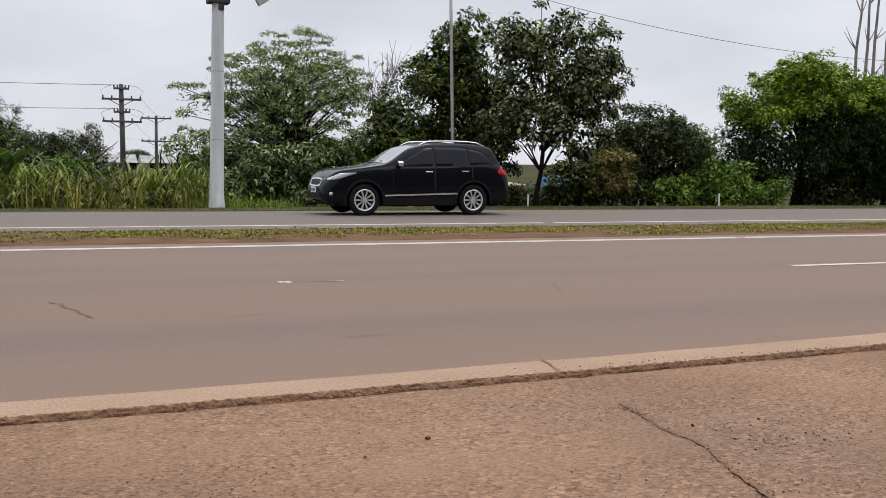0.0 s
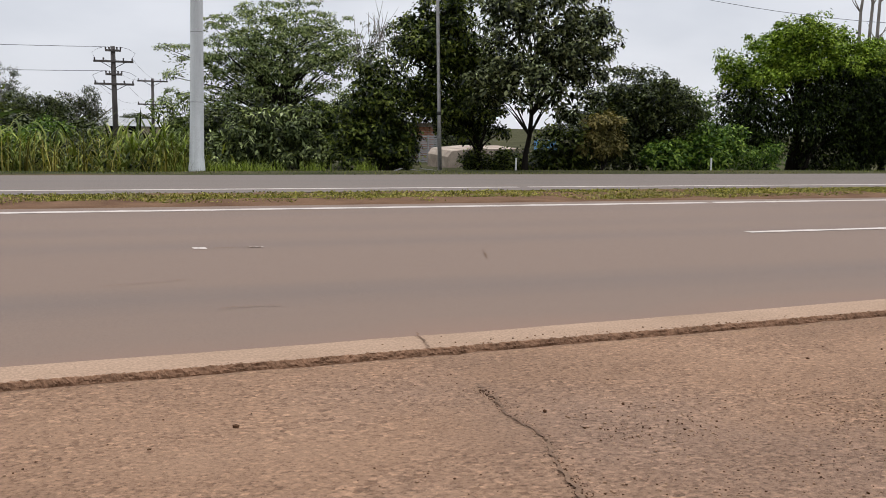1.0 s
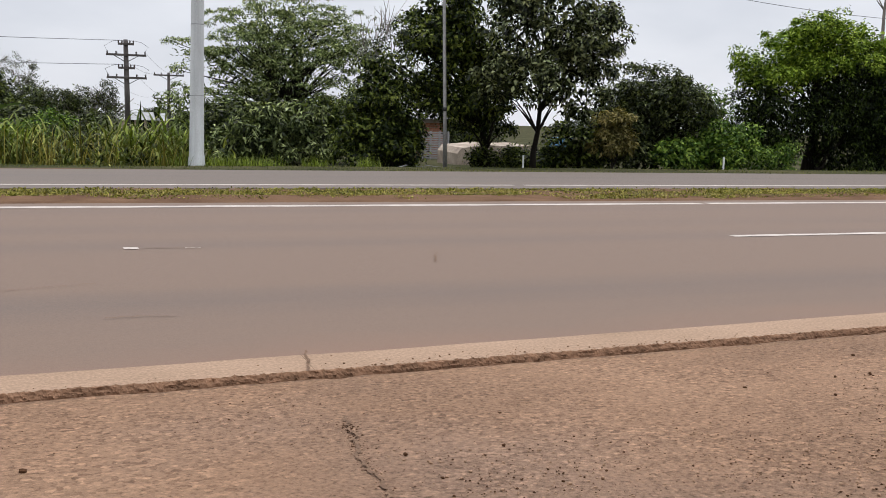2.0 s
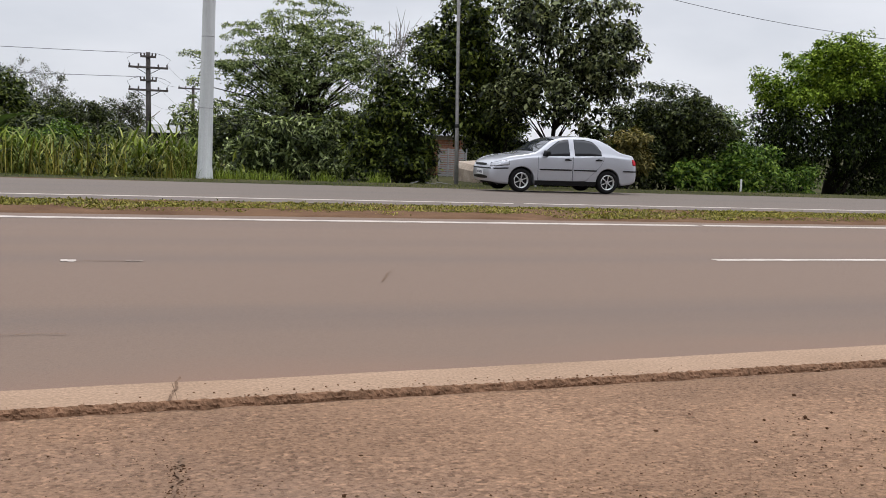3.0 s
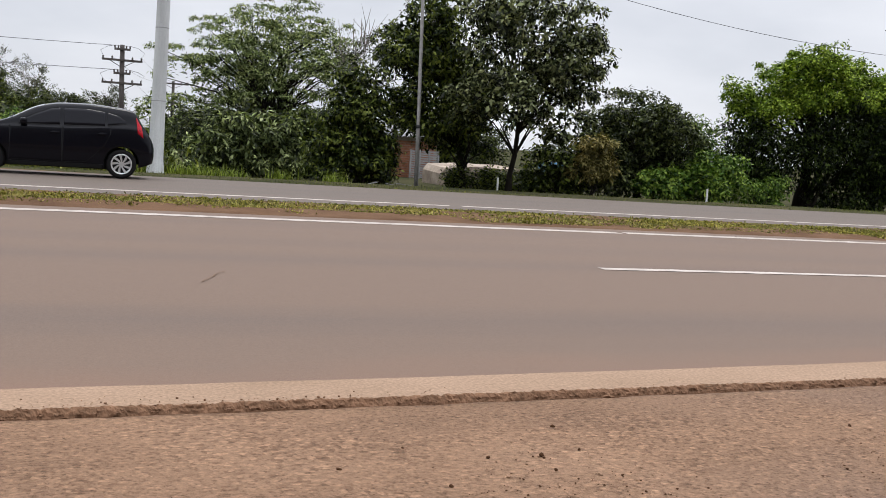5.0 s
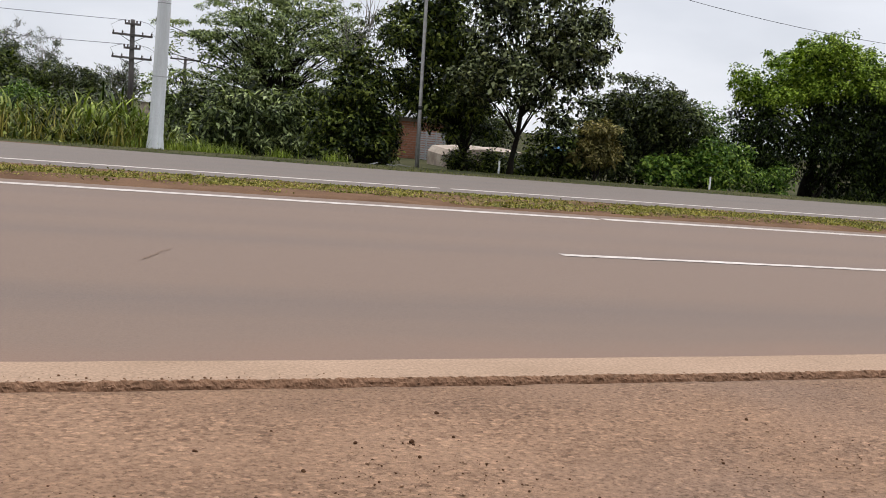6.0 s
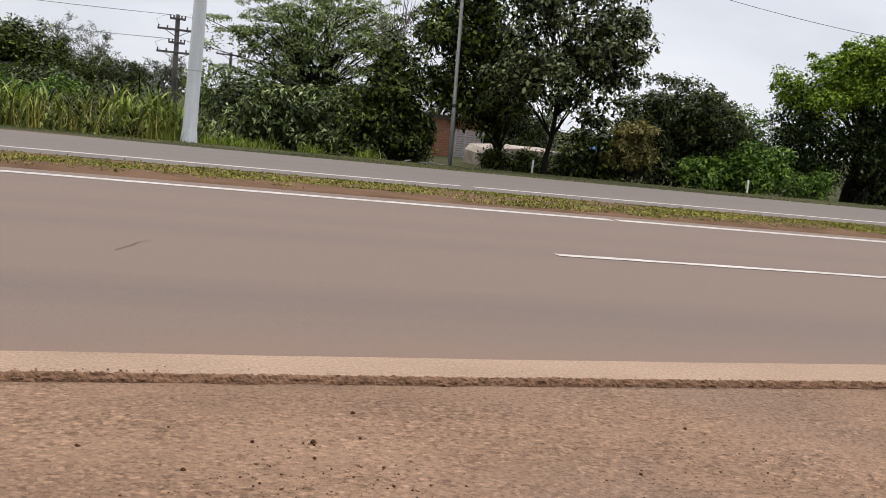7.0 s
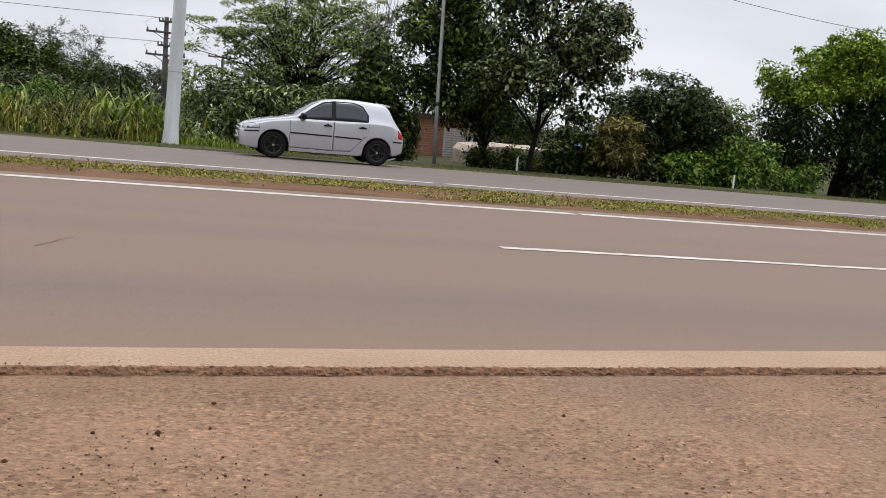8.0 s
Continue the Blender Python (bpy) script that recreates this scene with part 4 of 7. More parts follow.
    leafy_tree("low_bush", 22.45, 24.9, "low bright green bush beside the white marker post",
               [(-0.8, 0, 0.7, 1.35, 0.9, 0.75), (1.01, 0, 0.9, 1.25, 0.9, 0.95), (1.79, 0, 1.3, 0.6, 0.5, 0.6)], "leaf_green", 22, 0.04, 0.2, 110, 0.3, 52, 0.16, 0.075, 0.8, 0.1, 2200, stems=4, category="bush", limbs=20, loose=0.2)
    leafy_tree("trimmed_tree", 29.98, 27.6, "large clipped tree with a dense bright green top",
               [(-2.97, 0, 4.5, 1.15, 1.0, 0.85), (-0.95, 0, 5.3, 1.75, 1.44, 0.9), (1.01, 0, 5.85, 2.1, 1.74, 0.9), (3.13, 0, 5.05, 1.6, 1.3, 1.15), (-2.3, 0, 3.8, 1.8, 1.6, 1.0), (0.4, 0, 4.7, 2.4, 1.7, 1.0), (4.3, 0, 4.4, 1.6, 1.3, 1.3)],
               "leaf_bright", 23, 0.16, 0.8, 430, 0.34, 75, 0.14, 0.066, 0.75, 0.1, 8000, stems=4, limbs=60, loose=0.2, lobes=7)
    # hanging vines whose dark leaf colour carries the deep shade under the bright crown
    leafy_tree("dark_thicket", 29.98, 27.3, "thicket of hanging vines, coloured dark for the shade under the clipped tree",
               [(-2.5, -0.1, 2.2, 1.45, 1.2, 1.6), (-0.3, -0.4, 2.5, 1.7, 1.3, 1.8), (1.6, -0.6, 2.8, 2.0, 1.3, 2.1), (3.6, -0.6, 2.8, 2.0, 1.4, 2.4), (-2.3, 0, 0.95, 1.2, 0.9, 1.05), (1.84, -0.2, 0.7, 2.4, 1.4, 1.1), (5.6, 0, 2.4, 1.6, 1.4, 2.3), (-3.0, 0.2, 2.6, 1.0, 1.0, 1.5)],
               "leaf_vine_shaded", 27, 0.08, 0.5, 380, 0.4, 55, 0.16, 0.06, 1.0, 0.7, 14000, stems=5, limbs=5, loose=0.15)
    leafy_tree("verge_shrub", 27.19, 25.9, "thin green shrub at the foot of the clipped tree",
               [(-0.03, 0, 0.68, 0.8, 0.64, 0.7), (-1.44, 0, 0.56, 0.84, 0.67, 0.6)], "leaf_green", 24, 0.04, 0.3, 44, 0.26, 40, 0.14, 0.055, 0.8, 0.25, 500, stems=3, category="shrub", limbs=16, loose=0.25)
    leafy_tree("verge_tree", 35.5, 28.2, "dark leafy tree beyond the clipped tree",
               [(0, 0, 3.3, 2.4, 2.0, 2.6), (0, 0, 1.6, 2.4, 1.8, 1.6)], "leaf_dark", 25, 0.15, 1.0, 150, 0.5, 50, 0.2, 0.085, 0.8, 0.3, 3500, limbs=40)
    leafy_tree("back_shrub", 6.3, 33.5, "dense green shrub behind the pole",
               [(0, 0, 1.4, 1.3, 1.0, 1.3), (1.6, 0, 1.7, 1.3, 1.0, 1.4)], "leaf_olive", 26, 0.06, 0.5, 110, 0.36, 52, 0.2, 0.08, 0.7, 0.35, 2000, stems=3, category="shrub", limbs=24, loose=0.2)
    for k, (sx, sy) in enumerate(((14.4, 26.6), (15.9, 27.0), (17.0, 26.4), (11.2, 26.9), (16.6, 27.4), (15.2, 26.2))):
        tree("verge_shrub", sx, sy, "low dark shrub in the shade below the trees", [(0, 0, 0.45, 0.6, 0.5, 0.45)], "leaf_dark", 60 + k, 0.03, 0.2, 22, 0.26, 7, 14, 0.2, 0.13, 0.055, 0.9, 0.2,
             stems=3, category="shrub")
    for k, (sx, sy, sh) in enumerate(((-7.2, 26.5, 1.0), (-4.6, 27.5, 1.2), (-3.0, 26.6, 0.8), (-1.2, 28.2, 1.3), (0.6, 26.0, 0.9), (1.9, 28.6, 0.9), (-8.6, 30.4, 1.8), (-6.4, 30.8, 1.7), (-4.9, 31, 1.8), (-0.6, 30.6, 1.7), (1.0, 31.0, 1.1), (-2.6, 31.4, 1.7))):
        tree("verge_brush", sx, sy, "tangled dull green brush among the cane grass", [(0, 0, sh * 0.6, 0.9, 0.7, sh * 0.6)], ("leaf_olive", "leaf_green")[k % 2], 70 + k, 0.03, 0.2, 30, 0.3, 8, 14, 0.22, 0.15, 0.06, 0.9, 0.2,
             stems=3, category="shrub")
    # farther off
    for i, (x, y, h, w, leaf, bare, nm, lb) in enumerate((
            (-7.2, 95, 7.0, 2.8, "leaf_dark", 0, "distant_tree", "dark tree in the distance behind the cane grass"),
            (-6.1, 122, 9.4, 1.7, "leaf_olive", 7, "bare_tree", "half-bare grey-twigged tree in the distance"),
            (-3.1, 120, 8.4, 2.5, "leaf_olive", 7, "bare_tree", "half-bare grey-twigged tree in the distance"),
            (4.8, 115, 5.9, 2.2, "leaf_olive", 3, "distant_tree", "open-crowned tree with pale stems in the distance"),
            (-6.5, 108, 4.8, 3.2, "leaf_olive", 0, "distant_tree", "dull green tree in the distance behind the cane grass"),
            (-2.6, 107, 4.8, 2.8, "leaf_dark", 0, "distant_tree", "dark tree in the distance behind the cane grass"),
            (1.0, 104, 4.2, 2.6, "leaf_olive", 1, "distant_tree", "dull green tree in the distance behind the cane grass"),
            (19.4, 200, 3.3, 3.2, "leaf_olive", 0, "distant_tree", "small dull tree on the far horizon"),
            (-6.4, 44, 2.7, 2.6, "leaf_olive", 0, "distant_tree", "dull green tree behind the cane grass"),
            (-2.8, 47, 2.3, 2.4, "leaf_olive", 0, "distant_tree", "dull green tree behind the cane grass"),
            (0.6, 50, 1.9, 2.0, "leaf_olive", 1, "distant_tree", "dull green tree behind the cane grass"),
            (-13.5, 52, 7.2, 3.4, "leaf_dark", 0, "distant_tree", "dark tree in the distance behind the cane grass"),
            (-4.7, 52, 4.7, 1.9, "leaf_dark", 0, "distant_tree", "dark tree in the distance behind the cane grass"),
            (-9.0, 48, 4.2, 2.2, "leaf_dark", 0, "distant_tree", "dark tree in the distance behind the cane grass"),
            (24, 62, 3.6, 3.2, "leaf_olive", 0, "distant_tree", "dull green tree far beyond the houses"),
            (31, 70, 4.0, 3.4, "leaf_olive", 0, "distant_tree", "dull green tree far beyond the houses"),
            (41, 60, 4.0, 3.4, "leaf_olive", 0, "distant_tree", "dull green tree far beyond the houses"))):
        tree(nm, x, y, lb, [(0, 0, h * 0.72, w, w * 0.8, h * 0.3), (w * 0.3, 0, h * 0.42, w * 0.95, w * 0.7, h * 0.36)], leaf, 40 + i,
             0.12 if y < 90 else 0.2, h * 0.3, 110 if bare < 3 else 60, 0.7, (9, 9, 9, 6, 3, 3, 3, 3)[bare], 13, 0.36, 0.26, 0.12, 0.8, 0.2, "pale_bark" if bare else "bark", 2, "tree", bare, 0.6)


plant_trees()


def build_eucalyptus():
    """Tall thin trunks, stripped of leaves, standing far behind the clipped tree."""
    rng = np.random.RandomState(6)
    for i, (x, h, lean) in enumerate(((63.7, 18.5, 0.5), (64.5, 19.5, 0.6), (65.4, 20.0, 0.7), (66.9, 19.0, 0.4))):
        root = thing("tall_trunk_tree", x, 60, ground_z(60) - 0.1, "tall bare-stemmed grey tree far behind the greenery", "tree", "tall bare trees")
        pts = [(lean * k / 6 * 1.5 + rng.normal() * 0.08, 0, h * k / 6) for k in range(7)]
        parts = [tube(pts, [0.23 - 0.027 * k for k in range(7)], 7)]
        for k in range(7):
            a = Vector(pts[3 + k % 4])
            e = a + Vector((rng.choice([-1, 1]) * rng.uniform(0.8, 1.8), rng.normal() * 0.5, rng.uniform(0.8, 2.0)))
            parts.append(tube([a, a.lerp(e, 0.5) + Vector((0, 0, -0.1)), e], [0.06, 0.04, 0.015], 5, False))
        v, f = tubes(parts)
        add("trunk", mesh_of("trunk", v, f, M["pale_bark"], True), root)


build_eucalyptus()


def blades(x, y, z, length, width, lean, rng, seg=4):
    """Arching grass blades as tapered strips: arrays of roots, lengths, widths and how far they bend over."""
    n = len(x)
    az = rng.uniform(0, 2 * math.pi, n)
    side = np.stack([-np.sin(az), np.cos(az), np.zeros(n)], 1)
    out = np.stack([np.cos(az), np.sin(az), np.zeros(n)], 1)
    v = np.empty((n, seg + 1, 2, 3))
    p = np.stack([x, y, z], 1)
    for k in range(seg + 1):
        t = k / seg
        ang = lean * (0.15 + t * 1.15)
        if k:
            p = p + (out * np.sin(ang)[:, None] + np.array([0, 0, 1.0]) * np.cos(ang)[:, None]) * (length / seg)[:, None]
        w = width * (1 - 0.92 * t ** 1.5) * 0.5
        v[:, k, 0] = p - side * w[:, None]
        v[:, k, 1] = p + side * w[:, None]
    base = (np.arange(n) * (seg + 1) * 2)[:, None, None]
    q = np.array([[2 * k, 2 * k + 1, 2 * k + 3, 2 * k + 2] for k in range(seg)])[None]
    return v.reshape(-1, 3), (base + q).reshape(-1, 4)


def build_grass():
    rng = np.random.RandomState(31)
    gz = np.vectorize(ground_z)
    # tall cane grass on the verge, in tussocks
    n_t = 64
    tx, ty = rng.uniform(-9.0, 3.2, n_t), rng.uniform(25.2, 29.5, n_t)
    tx = np.concatenate([tx, rng.uniform(-9, 4.6, 40), rng.uniform(-9, 2.6, 45)])
    ty = np.concatenate([ty, rng.uniform(24.4, 25.6, 40), rng.uniform(22.4, 24.6, 45)])
    hh = np.concatenate([rng.uniform(0.9, 1.7, n_t), rng.uniform(0.5, 1.1, 40), rng.uniform(0.4, 0.9, 45)])
    stems, per = 9, 8

    def tussocks(tx, ty, hh, material, name, label):
        sx = np.repeat(tx, stems) + rng.normal(0, 0.17, len(tx) * stems)
        sy = np.repeat(ty, stems) + rng.normal(0, 0.17, len(tx) * stems)
        sh = np.repeat(hh, stems) * rng.uniform(0.4, 1.25, len(sx))
        x, y = np.repeat(sx, per), np.repeat(sy, per)
        up = np.tile(np.linspace(0.0, 0.82, per), len(sx)) * np.repeat(sh, per)
        x = x + rng.normal(0, 0.05, len(x)) + 0.28 * up * np.repeat(rng.normal(0, 1, len(sx)), per)
        ln = np.repeat(sh, per) * rng.uniform(0.4, 0.85, len(x))
        v, q = blades(x, y, gz(y) - 0.06 + up, ln, rng.uniform(0.04, 0.09, len(x)), rng.uniform(0.8, 2.3, len(x)), rng)
        tagged(add(name, big_mesh(name, v, q, material)), label, "grass", kind="stuff")

    tussocks(tx, ty, hh, M["grass_tall"], "cane_grass", "tall arching cane grass in tussocks behind the far road")
    tussocks(np.concatenate([rng.uniform(1.7, 3.3, 15), rng.uniform(-3.6, -1.6, 7), rng.uniform(-7.5, -6, 6)]), rng.uniform(24.3, 25.2, 28), rng.uniform(0.8, 1.5, 28),
             M["grass_fresh"], "fresh_cane", "fresh yellow-green cane grass beside the pole")
    n = 1500
    x, y = rng.uniform(-9.5, 3.2, n), rng.uniform(22.5, 29.0, n)
    v, q = blades(x, y, gz(y) - 0.06, rng.uniform(0.5, 1.5, n), rng.uniform(0.02, 0.045, n), rng.uniform(0.05, 0.9, n), rng)
    tagged(add("dry_stalks", big_mesh("dry_stalks", v, q, M["grass_dry"])), "dry brownish stalks among the cane grass", "grass", kind="stuff")
    # short grass along the far road edge
    n = 24000
    x, y = rng.uniform(-12, 42, n), 17.15 + rng.uniform(0, 1, n) ** 0.8 * 9.0
    ln = rng.uniform(0.025, 0.085, n) * (1 + 0.5 * (y > 23))
    v, q = blades(x, y, gz(y) - 0.02, ln, rng.uniform(0.012, 0.026, n), rng.uniform(0.1, 1.1, n), rng, 2)
    tagged(add("verge_grass", big_mesh("verge_grass", v, q, M["grass_short"])), "short green grass along the far road edge", "grass", kind="stuff")
    # fresh tuft round the pole's foot and other spots
    tx = np.array([3.0, 4.2, 4.7, 5.2, 2.4, 5.9, 7.3, 9.0])
    x = np.repeat(tx, 120) + rng.normal(0, 0.22, len(tx) * 120)
    y = 23.6 + rng.normal(0, 0.3, len(x))
    v, q = blades(x, y, gz(y) - 0.02, rng.uniform(0.2, 0.5, len(x)), rng.uniform(0.014, 0.03, len(x)), rng.uniform(0.1, 1.0, len(x)), rng, 3)
    tagged(add("pole_grass", big_mesh("pole_grass", v, q, M["grass_fresh"])), "fresh green grass tufts round the pole foot", "grass", kind="stuff")
    # weeds on the median, thin and trodden in places
    n = 150000
    x, y = rng.uniform(-8, 32, n), rng.uniform(4.85, 7.95, n)
    keep = np.array([noise.noise((a * 0.55, b * 0.9, 0.0)) + 0.5 * noise.noise((a * 2.1, b * 2.1, 4.0)) for a, b in zip(x, y)])
    edge = np.minimum(y - 4.85, 7.95 - y)
    ok = keep + np.clip(edge, 0, 0.5) * 1.1 > -0.05 + rng.uniform(-0.15, 0.15, n)
    x, y, keep = x[ok], y[ok], keep[ok]
    ln = rng.uniform(0.025, 0.07, len(x)) * (1 + 0.6 * np.clip(keep, 0, 1)) * np.clip(1.0 - 0.5 * (y - 6.4), 0.35, 1.0)
    v, q = blades(x, y, gz(y) - 0.02, ln, rng.uniform(0.012, 0.026, len(x)), rng.uniform(0.5, 1.7, len(x)), rng, 2)
    pick = rng.permutation(len(x))[:7000]
    cv, cq = leaves(np.stack([x[pick], y[pick], gz(y[pick]) + 0.002], 1), 0.055, 5, 0.042, 0.024, rng, 0.3, -0.1)
    tagged(add("median_weeds", big_mesh("median_weeds", cv, cq, M["weed_leaf"])), "low broad-leaved weeds among the median grass", "grass", kind="stuff")
    tagged(add("median_grass", big_mesh("median_grass", v, q, M["grass_dry"])), "sparse yellow-green weeds on the red soil median", "grass", kind="stuff")


build_grass()


def build_banana(x, y, seed):
    rng = np.random.RandomState(seed)
    root = thing("banana_plant", x, y, ground_z(y) - 0.05, "banana plant with broad torn leaves in the cane grass", "plant", "banana plants")
    v, f = tube([(0, 0, 0), (0.02, 0, 0.6), (0.0, 0, 1.1)], [0.11, 0.09, 0.06], 8)
    add("stem", mesh_of("stem", v, f, M["pale_bark"], True), root)
    for i in range(7):
        az, ln = i * 0.9 + rng.uniform(-0.3, 0.3), rng.uniform(1.1, 1.6)
        o = Vector((math.cos(az), math.sin(az), 0))
        s = Vector((-o.y, o.x, 0))
        verts, faces = [], []
        p = Vector((0, 0, 1.05))
        for k in range(10):
            t = k / 9
            ang = 0.25 + 1.5 * t * rng.uniform(0.9, 1.05)
            w = 0.24 * math.sin(math.pi * min(1, 0.08 + 0.92 * t)) ** 0.6
            verts += [p - s * w + Vector((0, 0, 0.06)), p, p + s * w + Vector((0, 0, 0.06))]
            p = p + (o * math.sin(ang) + Vector((0, 0, math.cos(ang)))) * ln / 9
        for k in range(9):
            a = 3 * k
            faces += [(a, a + 1, a + 4, a + 3), (a + 1, a + 2, a + 5, a + 4)]
        add("leaf", mesh_of("leaf", verts, faces, M["banana_leaf"], True), root)


build_banana(-2.35, 25.6, 3)
build_banana(-4.3, 26.3, 4)


# ---- poles, wires ----
def build_sign_pole():
    """Octagonal tapered concrete pole of a gantry, with a steel bracket and the end of a sign."""
    root = thing("concrete_pole", 3.63, 23.7, -0.42, "pale tapered concrete pole at the road verge", "pole")
    bm = bmesh.new()
    rings = [(0.0, 0.275), (0.08, 0.265), (0.4, 0.228), (1.6, 0.215), (3.2, 0.205), (6.6, 0.185), (7.6, 0.18)]
    loops = []
    for z, r in rings:
        loops.append([bm.verts.new((0.0105 * z + r * math.cos(math.pi / 8 + k * math.pi / 4), r * math.sin(math.pi / 8 + k * math.pi / 4), z)) for k in range(8)])
    for a, b in zip(loops[:-1], loops[1:]):
        for k in range(8):
            bm.faces.new((a[k], a[(k + 1) % 8], b[(k + 1) % 8], b[k]))
    bm.faces.new(loops[-1])
    part("shaft", bm, M["concrete_pole"], root)
    for z, r in ((4.2, 0.203), (2.1, 0.216)):
        bm = bmesh.new()
        bmesh.ops.create_cone(bm, cap_ends=True, segments=8, radius1=r, radius2=r, depth=0.025, matrix=Matrix.Translation((0.0105 * z, 0, z)) @ Matrix.Rotation(math.pi / 8, 4, "Z"))
        part("mould_seam", bm, M["fibre_cement"], root, "raised casting seam")
    bm = box(-0.26, 0.40, -0.25, 0.25, 6.26, 6.40, 0.02)
    box_bm(bm, 0.05, 0.22, -0.22, 0.22, 6.05, 6.3, 0.02)
    part("bracket", bm, M["dark_steel"], root, "dark steel clamp bracket")
    v, f = tubes([tube([(0.2, -0.1, 6.5), (0.75, -0.3, 6.75), (1.4, -0.4, 6.9)], [0.05, 0.05, 0.05], 8)])
    add("arm", mesh_of("arm", v, f, M["dark_steel"], True), root)
    bm = box(1.05, 1.48, -0.5, -0.32, 6.30, 6.60, 0.02)
    bmesh.ops.rotate(bm, cent=(1.3, -0.4, 6.6), matrix=Matrix.Rotation(radians(-32), 3, "Y"), verts=bm.verts)
    part("lamp_head", bm, M["steel"], root, "grey finned lamp head")


build_sign_pole()


def build_thin_pole():
    root = thing("thin_pole", 11.95, 24.4, -0.55, "slim grey steel pole in front of the trees", "pole")
    v, f = tubes([tube([(0, 0, 0), (-0.06, 0, 2.0), (-0.18, 0, 6.0), (-0.27, 0, 9.0)], [0.075, 0.062, 0.055, 0.05], 12)])
    add("shaft", mesh_of("shaft", v, f, M["steel"], True), root)
    part("base_plate", box(-0.16, 0.16, -0.16, 0.16, 0.0, 0.03, 0.005), M["steel"], root)
    v, f = tubes([tube([(-0.062, 0, 2.0), (-0.066, 0, 2.12)], [0.075, 0.075], 12)])
    add("clamp", mesh_of("clamp", v, f, M["dark_steel"], True), root)


build_thin_pole()


def utility_pole(x, y, top, arms, width, label, lean=-0.02, r=0.16):
    z0 = ground_z(y) - 0.3
    root = thing("utility_pole", x, y, z0, label, "pole", "utility poles")
    h = top - z0
    v, f = tubes([tube([(0, 0, 0), (lean * h / 2, 0, h / 2), (lean * h, 0, h)], [r * 1.25, r * 1.05, r * 0.9], 10)])
    add("shaft", mesh_of("shaft", v, f, M["old_wood"], True), root)
    ends = []
    for k, (dz, w) in enumerate(arms):
        az = h - dz
        cx = lean * az
        side = -0.16
        part("crossarm", box(cx - w / 2, cx + w / 2, side - 0.07, side + 0.07, az - 0.065, az + 0.065, 0.012), M["old_wood"], root)
        for s in (-0.94, -0.5, 0.5, 0.94):
            px = cx + s * w / 2
            bm = bmesh.new()
            bmesh.ops.create_cone(bm, cap_ends=True, segments=8, radius1=0.05, radius2=0.03, depth=0.16, matrix=Matrix.Translation((px, side, az + 0.145)))
            bmesh.ops.create_cone(bm, cap_ends=True, segments=8, radius1=0.065, radius2=0.045, depth=0.05, matrix=Matrix.Translation((px, side, az + 0.18)))
            part("insulator", bm, M["ceramic"], root)
            ends.append((x + px, y + side, z0 + az + 0.22))
        if w > 1.5:
            v, f = tubes([tube([(cx + s * w * 0.3, side, az - 0.05), (cx, -0.05, az - 0.45)], [0.022, 0.022], 5) for s in (-1, 1)])
            add("brace", mesh_of("brace", v, f, M["dark_steel"]), root)
    return ends


ends_1 = utility_pole(4.25, 60.0, 5.75, [(0.28, 0.95), (0.95, 2.4), (1.75, 1.0), (2.35, 2.4)], 2.4, "dark timber utility pole with four crossarms", -0.016)
ends_2 = utility_pole(9.95, 90.0, 5.05, [(0.25, 2.7), (2.35, 2.7)], 2.6, "more distant timber utility pole with two crossarms", 0.0, 0.14)


def wire(name, a, b, sag, r, label, n=24):
    pts = [Vector(a).lerp(Vector(b), i / n) - Vector((0, 0, sag * 4 * (i / n) * (1 - i / n))) for i in range(n + 1)]
    v, f = tube(pts, [r] * (n + 1), 5, False)
    tagged(add(name, mesh_of(name, v, f, M["cable"], True)), label, "cable", "overhead wires")


for k, e in enumerate(ends_1):
    if k in (0, 1, 3, 8, 9, 11):
        wire("overhead_wire", e, (e[0] - 55, e[1] - 3 + 0.3 * k, e[2] + 1.2), 0.7, 0.007, "thin overhead wire running from the utility pole")
for k in range(4):
    wire("overhead_wire", ends_1[4 + k] if k % 2 else ends_1[12 + k], ends_2[k + 4 * (k % 2 == 0)], 0.6, 0.008, "thin overhead wire between the utility poles")
# jumper loops on the nearer pole
for a, b, dx in ((ends_1[3], ends_1[7], 0.5), (ends_1[11], ends_1[15], 0.5), (ends_1[0], ends_1[4], -0.4), (ends_1[8], ends_1[12], -0.4)):
    v, f = tube([a, (a[0] + dx, a[1], a[2] - 0.1), (b[0] + dx * 0.4, b[1], b[2] + 0.3), b], [0.014] * 4, 5, False)
    tagged(add("jumper_wire", mesh_of("jumper_wire", v, f, M["cable"], True)), "loop of wire between the crossarms", "cable", "overhead wires")
utility_pole(62.0, 30.15, 9.22, [(0.30, 2.0)], 2.0, "timber utility pole holding the overhead cable", 0.0)
wire("overhead_cable", (2.0, 30, 11.9), (62.0, 30, 9.25), 4.14, 0.012, "sagging overhead cable above the greenery", 40)


def build_marker(x, y):
    root = thing("marker_post", x, y, ground_z(y) - 0.05, "short white marker post in the verge grass", "post")
    part("post", box(-0.027, 0.027, -0.025, 0.025, 0, 0.55, 0.006), M["white_paint"], root)


build_marker(22.5, 23.5)
build_marker(14.75, 24.2)


